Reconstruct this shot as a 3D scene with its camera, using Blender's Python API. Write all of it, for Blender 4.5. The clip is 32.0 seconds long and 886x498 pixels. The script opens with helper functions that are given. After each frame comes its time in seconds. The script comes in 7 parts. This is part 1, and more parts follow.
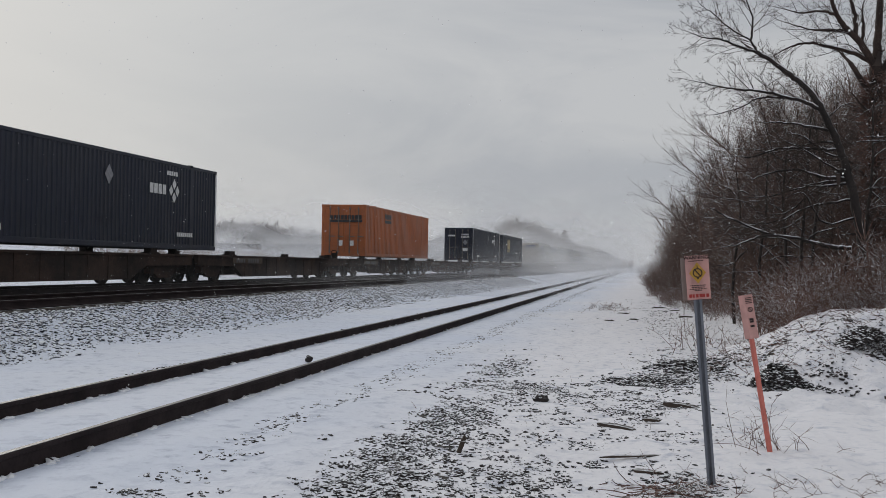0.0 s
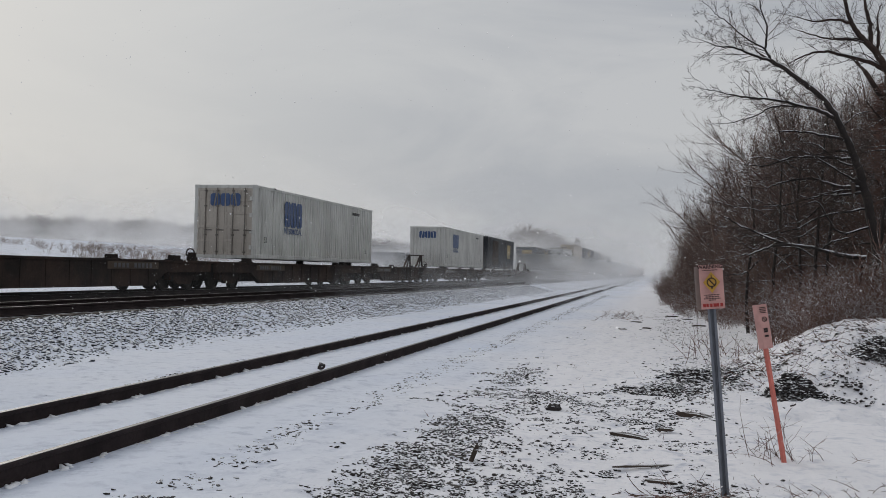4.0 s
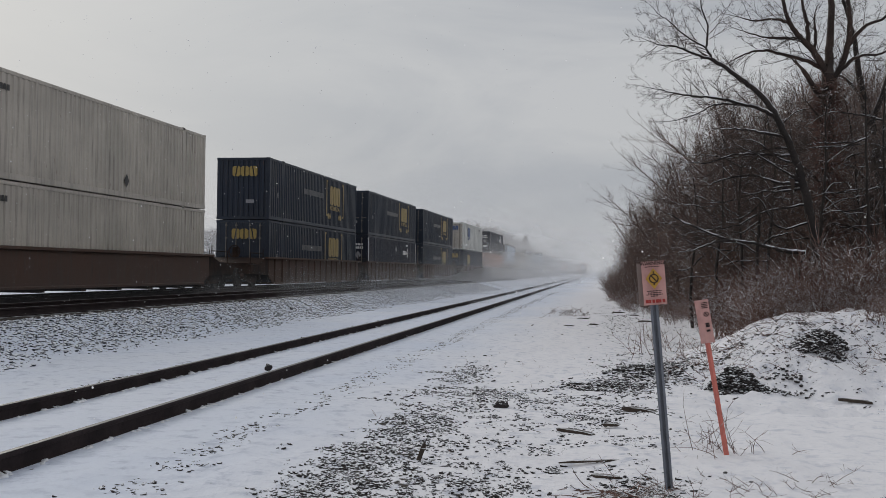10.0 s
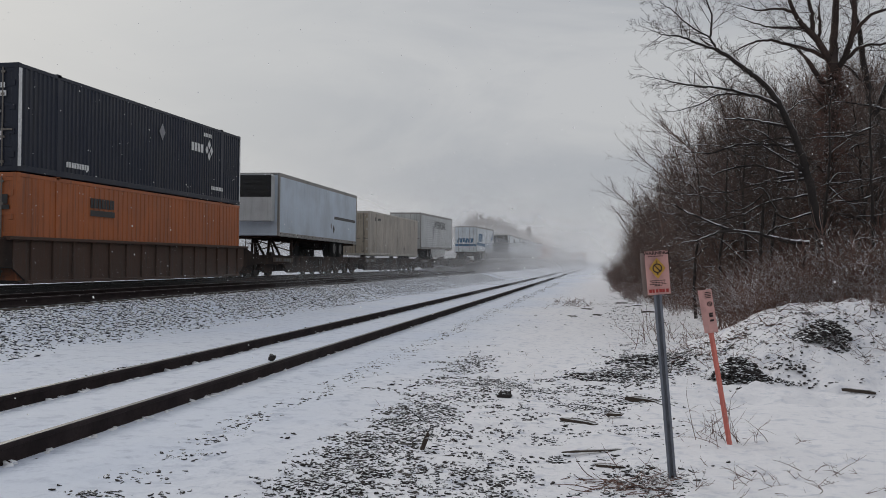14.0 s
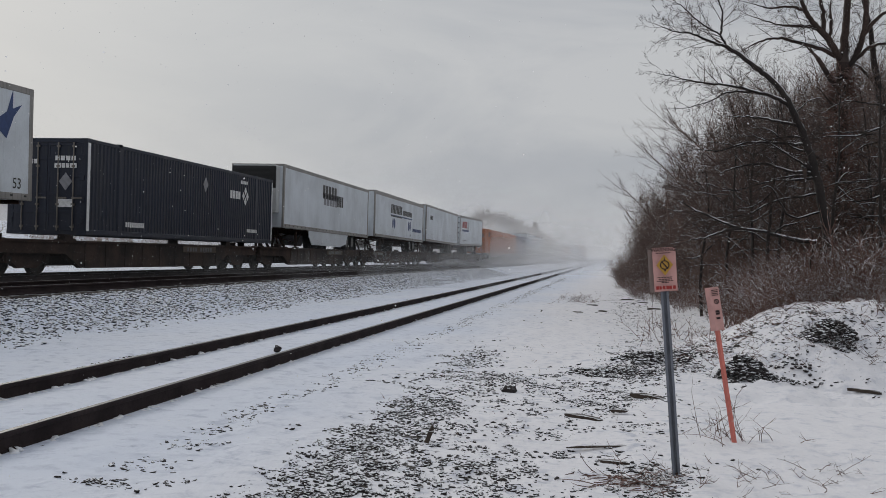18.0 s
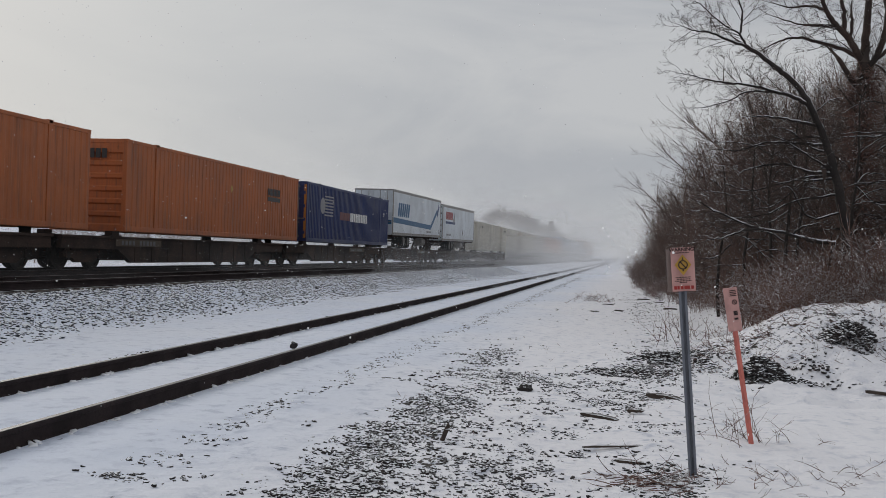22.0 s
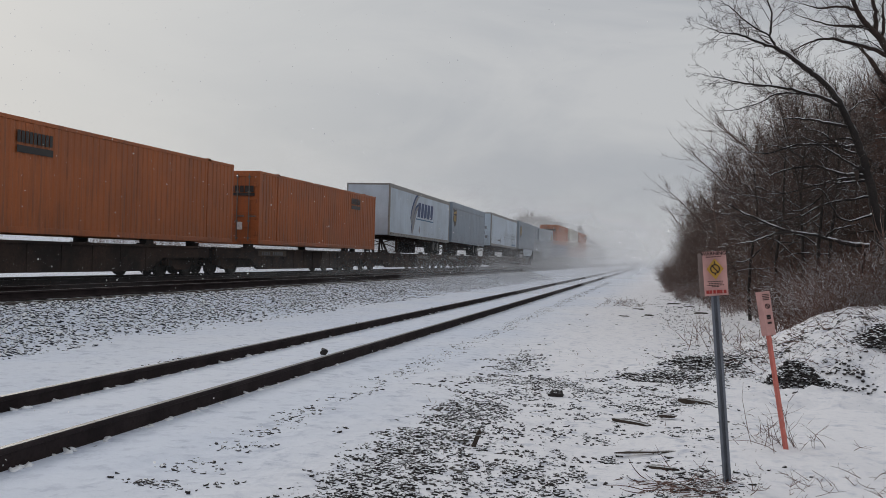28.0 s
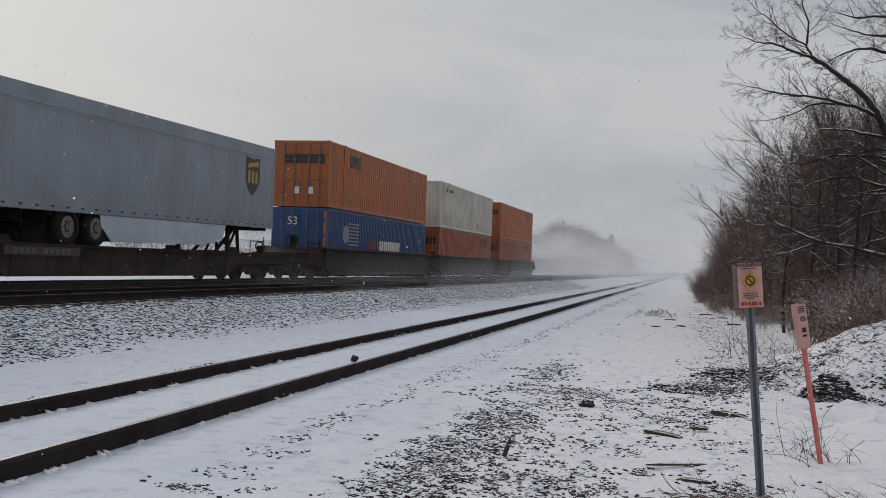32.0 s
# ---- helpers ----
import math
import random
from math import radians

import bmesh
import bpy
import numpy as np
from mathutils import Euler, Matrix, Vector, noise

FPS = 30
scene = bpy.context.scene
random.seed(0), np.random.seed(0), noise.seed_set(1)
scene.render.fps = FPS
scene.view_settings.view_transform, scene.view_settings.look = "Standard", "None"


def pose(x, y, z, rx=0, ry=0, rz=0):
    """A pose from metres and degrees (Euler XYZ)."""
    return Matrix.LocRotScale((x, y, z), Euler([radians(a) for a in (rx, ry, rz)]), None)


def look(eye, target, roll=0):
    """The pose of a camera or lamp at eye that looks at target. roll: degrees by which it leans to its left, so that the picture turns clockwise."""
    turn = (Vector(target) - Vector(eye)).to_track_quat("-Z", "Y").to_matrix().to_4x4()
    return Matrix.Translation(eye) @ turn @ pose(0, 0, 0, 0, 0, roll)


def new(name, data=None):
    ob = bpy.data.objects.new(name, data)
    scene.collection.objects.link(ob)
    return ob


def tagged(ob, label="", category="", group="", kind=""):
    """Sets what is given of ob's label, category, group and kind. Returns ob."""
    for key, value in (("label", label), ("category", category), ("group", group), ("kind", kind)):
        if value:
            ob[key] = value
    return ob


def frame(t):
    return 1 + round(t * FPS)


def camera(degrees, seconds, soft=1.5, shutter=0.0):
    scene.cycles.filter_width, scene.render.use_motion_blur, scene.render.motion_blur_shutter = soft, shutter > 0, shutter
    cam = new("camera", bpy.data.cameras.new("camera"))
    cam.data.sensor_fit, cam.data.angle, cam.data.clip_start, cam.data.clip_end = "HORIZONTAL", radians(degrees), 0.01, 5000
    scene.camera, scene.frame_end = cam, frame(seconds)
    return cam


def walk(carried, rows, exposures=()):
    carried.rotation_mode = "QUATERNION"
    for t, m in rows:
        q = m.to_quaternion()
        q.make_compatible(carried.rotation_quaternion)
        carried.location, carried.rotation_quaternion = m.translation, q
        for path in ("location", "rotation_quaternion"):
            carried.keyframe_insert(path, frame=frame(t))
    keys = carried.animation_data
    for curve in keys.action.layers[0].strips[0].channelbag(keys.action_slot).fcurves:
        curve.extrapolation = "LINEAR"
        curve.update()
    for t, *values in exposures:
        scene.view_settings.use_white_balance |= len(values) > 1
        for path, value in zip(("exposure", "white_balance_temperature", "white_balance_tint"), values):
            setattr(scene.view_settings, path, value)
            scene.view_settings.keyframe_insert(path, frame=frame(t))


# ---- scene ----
CAR_SPEED = 26.76          # metres a second, towards the camera
EYE = 1.6                  # height of the lens over the service road

cam = camera(47.68, 32.0, soft=0.7)
TURNS = [  # seconds, tilt from straight down, lean, turn, sway aside and up
    (0, 90.811, -1.007, 11.704, -0.022, -0.001),
    (0.5, 90.859, -0.842, 11.415, -0.021, -0.000),
    (1, 90.911, -1.140, 11.548, -0.022, 0.000),
    (1.5, 90.936, -1.076, 11.692, -0.024, 0.001),
    (2, 91.023, -0.915, 12.130, -0.029, 0.003),
    (2.5, 91.075, -1.258, 13.090, -0.034, 0.004),
    (3, 91.137, -1.448, 12.487, -0.034, 0.004),
    (3.5, 91.211, -1.299, 12.474, -0.030, 0.004),
    (5.5, 91.312, -0.898, 11.825, -0.025, 0.004),
    (6, 91.313, -0.725, 11.475, -0.020, 0.006),
    (6.5, 91.300, -0.492, 11.051, -0.016, 0.006),
    (7, 91.323, -0.484, 10.686, -0.011, 0.005),
    (7.5, 91.362, -0.634, 10.301, -0.007, 0.006),
    (8, 91.384, -0.545, 9.996, -0.003, 0.008),
    (8.5, 91.419, -0.288, 9.622, -0.001, 0.008),
    (9, 91.410, -0.474, 9.546, -0.000, 0.006),
    (9.5, 91.317, -0.630, 9.513, -0.001, 0.005),
    (10, 91.203, -0.610, 9.491, -0.000, 0.007),
    (10.5, 91.148, -0.456, 9.719, -0.001, 0.006),
    (11, 91.033, -0.368, 9.810, -0.002, 0.004),
    (11.5, 90.971, -0.597, 9.806, -0.002, 0.002),
    (12, 90.879, -0.530, 9.742, -0.004, -0.000),
    (12.5, 90.798, -0.493, 9.645, -0.003, -0.001),
    (13, 90.739, -0.510, 9.580, -0.001, -0.000),
    (13.5, 90.694, -0.460, 9.577, -0.000, 0.000),
    (14, 90.672, -0.603, 9.677, -0.001, -0.001),
    (14.5, 90.663, -0.902, 9.941, -0.004, -0.002),
    (16.5, 90.502, -1.049, 9.924, -0.006, -0.002),
    (17, 90.442, -1.233, 9.903, -0.008, -0.003),
    (17.5, 90.390, -1.389, 10.031, -0.010, -0.004),
    (18, 90.332, -1.421, 10.019, -0.010, -0.005),
    (18.5, 90.303, -1.574, 10.124, -0.012, -0.005),
    (19, 90.260, -1.691, 10.297, -0.015, -0.005),
    (19.5, 90.235, -1.546, 10.414, -0.016, -0.005),
    (20, 90.202, -1.331, 10.434, -0.016, -0.007),
    (20.5, 90.182, -1.390, 10.531, -0.017, -0.007),
    (21, 90.195, -1.538, 10.606, -0.018, -0.006),
    (21.5, 90.197, -1.807, 10.749, -0.020, -0.006),
    (22, 90.191, -1.895, 10.918, -0.023, -0.006),
    (22.5, 90.193, -1.939, 11.149, -0.025, -0.006),
    (23, 90.214, -1.892, 11.355, -0.027, -0.006),
    (23.5, 90.222, -1.974, 11.615, -0.028, -0.005),
    (24, 90.231, -1.723, 11.714, -0.030, -0.006),
    (24.5, 90.254, -1.730, 12.113, -0.034, -0.006),
    (25, 90.317, -1.529, 12.496, -0.036, -0.005),
    (25.5, 90.390, -1.598, 12.333, -0.036, -0.004),
    (27.5, 90.470, -1.313, 12.428, -0.035, -0.004),
    (28, 90.464, -1.465, 12.531, -0.037, -0.004),
    (28.5, 90.451, -1.564, 12.674, -0.039, -0.005),
    (29, 90.433, -1.705, 12.900, -0.042, -0.005),
    (29.5, 90.426, -1.633, 13.203, -0.042, -0.005),
    (30, 90.453, -1.541, 13.357, -0.041, -0.004),
    (30.5, 90.543, -1.617, 13.623, -0.042, -0.003),
    (31, 90.675, -1.608, 13.746, -0.045, -0.002),
    (31.5, 90.772, -1.820, 13.966, -0.049, -0.000),
    (32, 90.855, -2.086, 14.268, -0.053, 0.000),
]
walk(cam, [(t, pose(x, 0, EYE + z, a, b, c)) for t, a, b, c, x, z in TURNS])

# ---- sky and light: overcast winter afternoon, brighter cloud high up on the open side ----
world = bpy.data.worlds.new("sky")
scene.world = world
world.use_nodes = True
wn, wl = world.node_tree.nodes, world.node_tree.links
wn.clear()


def wnode(kind, **kw):
    n = wn.new(kind)
    for k, v in kw.items():
        n.inputs[k].default_value = v
    return n


w_out = wn.new("ShaderNodeOutputWorld")
w_bg = wnode("ShaderNodeBackground", Strength=1.0)
w_sky = wn.new("ShaderNodeTexSky")
w_sky.sky_type, w_sky.sun_disc = "NISHITA", False
w_sky.sun_elevation, w_sky.sun_rotation = radians(24), radians(-52)
w_sky.air_density, w_sky.dust_density = 1.0, 4.0
w_geo = wn.new("ShaderNodeTexCoord")
w_sep = wn.new("ShaderNodeSeparateXYZ")
wl.new(w_geo.outputs["Generated"], w_sep.inputs[0])
w_map = wnode("ShaderNodeMapping", Scale=(1.0, 1.0, 2.9))
wl.new(w_geo.outputs["Generated"], w_map.inputs[0])
w_noise = wnode("ShaderNodeTexNoise", Scale=3.1, Detail=6.0, Roughness=0.55, Distortion=0.5)
wl.new(w_map.outputs[0], w_noise.inputs["Vector"])
# cloud: cool grey to warm pale grey
w_ramp = wn.new("ShaderNodeValToRGB")
w_ramp.color_ramp.elements[0].position, w_ramp.color_ramp.elements[0].color = 0.40, (0.388, 0.407, 0.44, 1)
w_ramp.color_ramp.elements[1].position, w_ramp.color_ramp.elements[1].color = 0.61, (0.495, 0.505, 0.52, 1)
wl.new(w_noise.outputs["Fac"], w_ramp.inputs[0])
# the sun's side behind the cloud
w_dot = wn.new("ShaderNodeVectorMath")
w_dot.operation = "DOT_PRODUCT"
w_dot.inputs[1].default_value = (-0.62, 0.62, 0.48)
wl.new(w_geo.outputs["Generated"], w_dot.inputs[0])
w_glow = wnode("ShaderNodeMapRange", **{"From Min": 0.72, "From Max": 1.02, "To Min": 0.0, "To Max": 1.0})
w_glow.interpolation_type = "SMOOTHSTEP"
wl.new(w_dot.outputs["Value"], w_glow.inputs[0])
w_mix = wnode("ShaderNodeMix")
w_mix.data_type = "RGBA"
w_mix.inputs[7].default_value = (0.565, 0.575, 0.575, 1)
wl.new(w_glow.outputs[0], w_mix.inputs[0])
wl.new(w_ramp.outputs[0], w_mix.inputs[6])
# a little of the blue sky through the cloud
w_add = wn.new("ShaderNodeMix")
w_add.data_type, w_add.blend_type = "RGBA", "ADD"
w_add.inputs[0].default_value = 0.004
wl.new(w_mix.outputs[2], w_add.inputs[6])
wl.new(w_sky.outputs[0], w_add.inputs[7])
wl.new(w_add.outputs[2], w_bg.inputs["Color"])
wl.new(w_bg.outputs[0], w_out.inputs[0])

sun_data = bpy.data.lights.new("sun", "SUN")
sun_data.energy, sun_data.angle, sun_data.color = 0.95, radians(25), (1.0, 0.96, 0.9)
sun = new("sun", sun_data)
sun.matrix_world = look((-60, 60, 45), (0, 0, 0))
scene.view_settings.exposure = 0.0


# ---- materials ----
class Graph:
    """A short way to write a node material."""

    def __init__(self, name):
        self.mat = bpy.data.materials.new(name)
        self.mat.use_nodes = True
        self.n, self.l = self.mat.node_tree.nodes, self.mat.node_tree.links
        self.b = self.n["Principled BSDF"]
        self.out = self.n["Material Output"]

    def add(self, kind, **kw):
        n = self.n.new(kind)
        for k, v in kw.items():
            n.inputs[k.replace("_", " ")].default_value = v
        return n

    def coords(self, which="Object", scale=(1, 1, 1)):
        c = self.n.new("ShaderNodeTexCoord")
        m = self.add("ShaderNodeMapping", Scale=scale)
        self.l.new(c.outputs[which], m.inputs[0])
        return m.outputs[0]

    def noise(self, vec, scale, detail=4.0, rough=0.55, dist=0.0):
        n = self.add("ShaderNodeTexNoise", Scale=scale, Detail=detail, Roughness=rough, Distortion=dist)
        if vec is not None:
            self.l.new(vec, n.inputs["Vector"])
        return n.outputs["Fac"]

    def ramp(self, fac, lo, hi, smooth=True):
        n = self.add("ShaderNodeMapRange")
        n.inputs["From Min"].default_value, n.inputs["From Max"].default_value = lo, hi
        n.interpolation_type = "SMOOTHSTEP" if smooth else "LINEAR"
        self.l.new(fac, n.inputs[0])
        return n.outputs[0]

    def math(self, op, a, b):
        n = self.n.new("ShaderNodeMath")
        n.operation = op
        for i, v in enumerate((a, b)):
            if isinstance(v, (int, float)):
                n.inputs[i].default_value = v
            else:
                self.l.new(v, n.inputs[i])
        return n.outputs[0]

    def mix(self, fac, a, b, blend="MIX"):
        n = self.n.new("ShaderNodeMix")
        n.data_type, n.blend_type = "RGBA", blend
        for i, v in ((0, fac), (6, a), (7, b)):
            if isinstance(v, (int, float)):
                n.inputs[i].default_value = v
            elif isinstance(v, tuple):
                n.inputs[i].default_value = (*v, 1) if len(v) == 3 else v
            else:
                self.l.new(v, n.inputs[i])
        return n.outputs[2]

    def bump(self, height, strength=0.3, dist=0.02):
        n = self.add("ShaderNodeBump", Strength=strength, Distance=dist)
        self.l.new(height, n.inputs["Height"])
        self.l.new(n.outputs[0], self.b.inputs["Normal"])

    def set(self, **kw):
        for k, v in kw.items():
            s = self.b.inputs[k.replace("_", " ")]
            if isinstance(v, (int, float)):
                s.default_value = v
            elif isinstance(v, tuple):
                s.default_value = (*v, 1) if len(v) == 3 else v
            else:
                self.l.new(v, s)
        return self.mat

    def random(self):
        return self.n.new("ShaderNodeObjectInfo").outputs["Random"]

    def up(self):
        g = self.n.new("ShaderNodeNewGeometry")
        s = self.n.new("ShaderNodeSeparateXYZ")
        self.l.new(g.outputs["Normal"], s.inputs[0])
        return s.outputs["Z"]


def scaled(c, k):
    return tuple(min(1.0, v * k) for v in c)


def paint(name, col, rough=0.45, grime=0.5, rust=0.15, rust_col=(0.13, 0.055, 0.025), metal=0.0):
    """Weathered paint on steel: faded patches, road grime, rust runs that hang down."""
    g = Graph(name)
    v = g.coords("Object")
    fade = g.noise(v, 0.6, 3)
    c = g.mix(g.ramp(fade, 0.3, 0.7), scaled(col, 0.86), scaled(col, 1.12))
    fine = g.noise(v, 14.0, 5)
    c = g.mix(g.math("MULTIPLY", g.ramp(fine, 0.45, 0.8), 0.25), c, scaled(col, 0.6))
    streak = g.noise(g.coords("Object", (7.0, 7.0, 0.35)), 1.6, 5, 0.6)
    c = g.mix(g.math("MULTIPLY", g.ramp(streak, 0.48, 0.74), grime), c, (0.07, 0.06, 0.052))
    spots = g.math("MULTIPLY", g.ramp(g.noise(g.coords("Object", (3.0, 3.0, 0.8)), 2.1, 8, 0.7), 0.60, 0.70), g.ramp(g.noise(v, 0.9, 2), 0.42, 0.62))
    c = g.mix(g.math("MULTIPLY", spots, min(1.0, rust * 3)), c, rust_col)
    g.bump(fine, 0.08, 0.004)
    r = g.ramp(fade, 0.2, 0.8)
    return g.set(Base_Color=c, Roughness=g.math("ADD", g.math("MULTIPLY", r, 0.16), rough), Metallic=metal, Specular_IOR_Level=0.42)


def grimy(name, col, rough=0.75, col2=None, scale=3.0, bump=0.25):
    """Dull, dirty iron, rubber or wood, mottled at two scales."""
    g = Graph(name)
    v = g.coords("Object")
    big, fine = g.noise(v, scale, 4), g.noise(v, scale * 12, 5, 0.65)
    c = g.mix(g.ramp(big, 0.3, 0.7), col, col2 or scaled(col, 1.7))
    c = g.mix(g.math("MULTIPLY", g.ramp(fine, 0.45, 0.75), 0.5), c, scaled(col, 0.5))
    g.bump(fine, bump, 0.01)
    return g.set(Base_Color=c, Roughness=rough, Specular_IOR_Level=0.15)


def plain(name, col, rough=0.6, metal=0.0):
    g = Graph(name)
    f = g.noise(g.coords("Object"), 9.0, 5)
    return g.set(Base_Color=g.mix(g.ramp(f, 0.3, 0.75), scaled(col, 1.08), scaled(col, 0.8)), Roughness=rough, Metallic=metal)


def snowy(name, col, col2, low=0.35, high=0.75, rough=0.85, scale=7.0, cover=0.5, patch=1.9):
    """Bark, stone or wood with snow lying on what faces up."""
    g = Graph(name)
    v = g.coords("Object")
    big, fine = g.noise(v, 1.3, 3), g.noise(v, scale, 4)
    c = g.mix(g.ramp(big, 0.3, 0.7), col, col2)
    c = g.mix(g.math("MULTIPLY", g.ramp(fine, 0.4, 0.7), 0.5), c, scaled(col, 0.5))
    lie = g.ramp(g.up(), low, high)
    lie = g.math("MULTIPLY", lie, g.ramp(g.noise(g.coords("Object"), patch, 3), cover - 0.06, cover + 0.06))
    g.bump(fine, 0.4, 0.01)
    return g.set(Base_Color=g.mix(lie, c, (0.82, 0.84, 0.87)), Roughness=rough)


def ground_material():
    g = Graph("snow_ground")
    v = g.coords("Object")
    a = g.n.new("ShaderNodeAttribute")
    a.attribute_name = "dirt"
    dirt = a.outputs["Fac"]
    b = g.n.new("ShaderNodeAttribute")
    b.attribute_name = "bare"
    bare = b.outputs["Fac"]
    big, mid, fine = g.noise(v, 0.22, 3), g.noise(v, 5.0, 5, 0.6), g.noise(g.coords("Object", (1.0, 0.8, 1.0)), 12.0, 4, 0.62)
    soft = g.noise(g.coords("Object", (1.0, 0.45, 1.0)), 1.9, 4, 0.55)
    sep = g.n.new("ShaderNodeSeparateXYZ")
    g.l.new(v, sep.inputs[0])
    # snow tint set by position: darker and bluer by the siding, paler roadward
    road = g.ramp(g.math("ADD", sep.outputs["X"], g.math("MULTIPLY", big, 1.5)), -3.2, -0.4)
    snow = g.mix(g.ramp(big, 0.3, 0.7), (0.66, 0.71, 0.82), (0.715, 0.75, 0.83))
    snow = g.mix(road, snow, (0.835, 0.83, 0.865))
    # bluish shade of dents painted into the colour, with the tint of thin snow
    thin = g.math("ADD", g.math("MULTIPLY", g.ramp(mid, 0.50, 0.68), 0.55), g.math("MULTIPLY", g.ramp(fine, 0.50, 0.74), 0.30))
    thin = g.math("MULTIPLY", thin, g.math("ADD", 0.42, g.math("MULTIPLY", g.ramp(soft, 0.35, 0.7), 0.6)))
    thin = g.math("MULTIPLY", thin, g.math("ADD", 0.75, dirt))
    snow = g.mix(thin, snow, (0.36, 0.40, 0.51))
    # earth and stones show where the cover is gone
    level = g.math("ADD", g.math("ADD", g.math("MULTIPLY", fine, 0.55), g.math("MULTIPLY", mid, 0.25)), g.math("MULTIPLY", soft, 0.20))
    cut = g.math("SUBTRACT", level, g.math("SUBTRACT", 0.735, g.math("MULTIPLY", dirt, 0.29)))
    mask = g.ramp(cut, -0.006, 0.016)
    stone = g.noise(v, 42.0, 3)
    earth = g.mix(g.ramp(stone, 0.35, 0.7), (0.019, 0.016, 0.014), (0.072, 0.062, 0.055))
    c = g.mix(mask, snow, earth)
    ballast = g.mix(g.ramp(g.noise(v, 30.0, 3), 0.35, 0.7), (0.014, 0.0115, 0.0105), (0.038, 0.030, 0.027))
    bare_mask = g.ramp(g.math("ADD", bare, g.math("MULTIPLY", g.math("SUBTRACT", mid, 0.5), 0.5)), 0.4, 0.6)
    c = g.mix(bare_mask, c, ballast)
    h = g.math("ADD", g.math("ADD", g.math("MULTIPLY", mid, 0.7), g.math("MULTIPLY", fine, 0.35)), g.math("MULTIPLY", g.math("MULTIPLY", stone, mask), 0.5))
    g.bump(h, 0.7, 0.06)
    return g.set(Base_Color=c, Roughness=0.8, Specular_IOR_Level=0.3)


M = {}
M["ground"] = ground_material()
M["rail"] = grimy("rail_steel", (0.021, 0.015, 0.0155), 0.8, (0.04, 0.029, 0.029), 2.0)
M["rail_head"] = plain("rail_head", (0.16, 0.155, 0.155), 0.45, 0.7)
M["tie"] = snowy("tie_wood", (0.03, 0.025, 0.021), (0.055, 0.045, 0.038), 0.5, 0.9, cover=0.62)
M["stone"] = snowy("gravel_stone", (0.013, 0.010, 0.0095), (0.05, 0.041, 0.038), 0.60, 0.72, cover=0.45, scale=20, patch=16.0)
M["ballast"] = snowy("ballast_stone", (0.016, 0.018, 0.024), (0.05, 0.054, 0.068), 0.12, 0.5, cover=0.40, scale=20, patch=7.0)
M["coal"] = snowy("dark_gravel", (0.012, 0.0092, 0.009), (0.04, 0.032, 0.031), 0.45, 0.62, cover=0.49, scale=20, patch=11.0)
M["iron"] = grimy("car_iron", (0.021, 0.0155, 0.0138), 0.82, (0.055, 0.033, 0.025), 1.2)
M["iron_rust"] = grimy("car_iron_rusty", (0.05, 0.028, 0.019), 0.75, (0.022, 0.017, 0.015), 1.0)
M["well_rust"] = paint("well_car_rust", (0.078, 0.041, 0.028), 0.65, 0.75, 0.33, (0.028, 0.016, 0.012))
M["well_grey"] = paint("well_car_dark", (0.028, 0.0205, 0.018), 0.65, 0.5, 0.25)
M["label_yellow"] = paint("sill_label", (0.075, 0.052, 0.036), 0.7, 0.7, 0.2)
M["wheel"] = grimy("wheel_steel", (0.016, 0.014, 0.013), 0.5, (0.035, 0.028, 0.024), 4.0)
M["rubber"] = grimy("tyre_rubber", (0.012, 0.012, 0.013), 0.85, (0.02, 0.02, 0.02), 5.0)
M["rim"] = paint("rim_paint", (0.2, 0.195, 0.19), 0.5, 0.7, 0.2, metal=0.2)
M["alu"] = paint("aluminium", (0.29, 0.275, 0.26), 0.42, 0.6, 0.12, metal=0.35)
M["gasket"] = plain("black_gasket", (0.02, 0.02, 0.02), 0.6)
M["rod"] = paint("lock_rod", (0.20, 0.18, 0.16), 0.45, 0.6, 0.4, metal=0.3)
for key, col, grime, rust in (
        ("c_navy", (0.0115, 0.0155, 0.031), 0.22, 0.06), ("c_csx", (0.0105, 0.0175, 0.033), 0.28, 0.12),
        ("c_green", (0.013, 0.0185, 0.027), 0.6, 0.4), ("c_orange", (0.41, 0.122, 0.04), 0.5, 0.25),
        ("c_orange_dull", (0.32, 0.082, 0.032), 0.5, 0.3), ("c_white", (0.62, 0.62, 0.59), 0.4, 0.22),
        ("c_beige", (0.49, 0.445, 0.39), 0.45, 0.36), ("c_door", (0.40, 0.34, 0.27), 0.75, 0.6), ("c_cream", (0.58, 0.55, 0.485), 0.35, 0.2),
        ("c_grey", (0.50, 0.485, 0.46), 0.4, 0.1), ("c_blue", (0.022, 0.037, 0.125), 0.5, 0.12),
        ("c_blue_stack", (0.03, 0.075, 0.20), 0.5, 0.15),
        ("t_white", (0.64, 0.68, 0.72), 0.08, 0.02), ("t_grey", (0.25, 0.285, 0.33), 0.12, 0.02),
        ("t_slate", (0.27, 0.315, 0.37), 0.15, 0.02), ("t_blue", (0.53, 0.60, 0.68), 0.10, 0.02), ("t_dirty", (0.52, 0.53, 0.53), 0.22, 0.05)):
    M[key] = paint(key, col, 0.42, grime, rust)
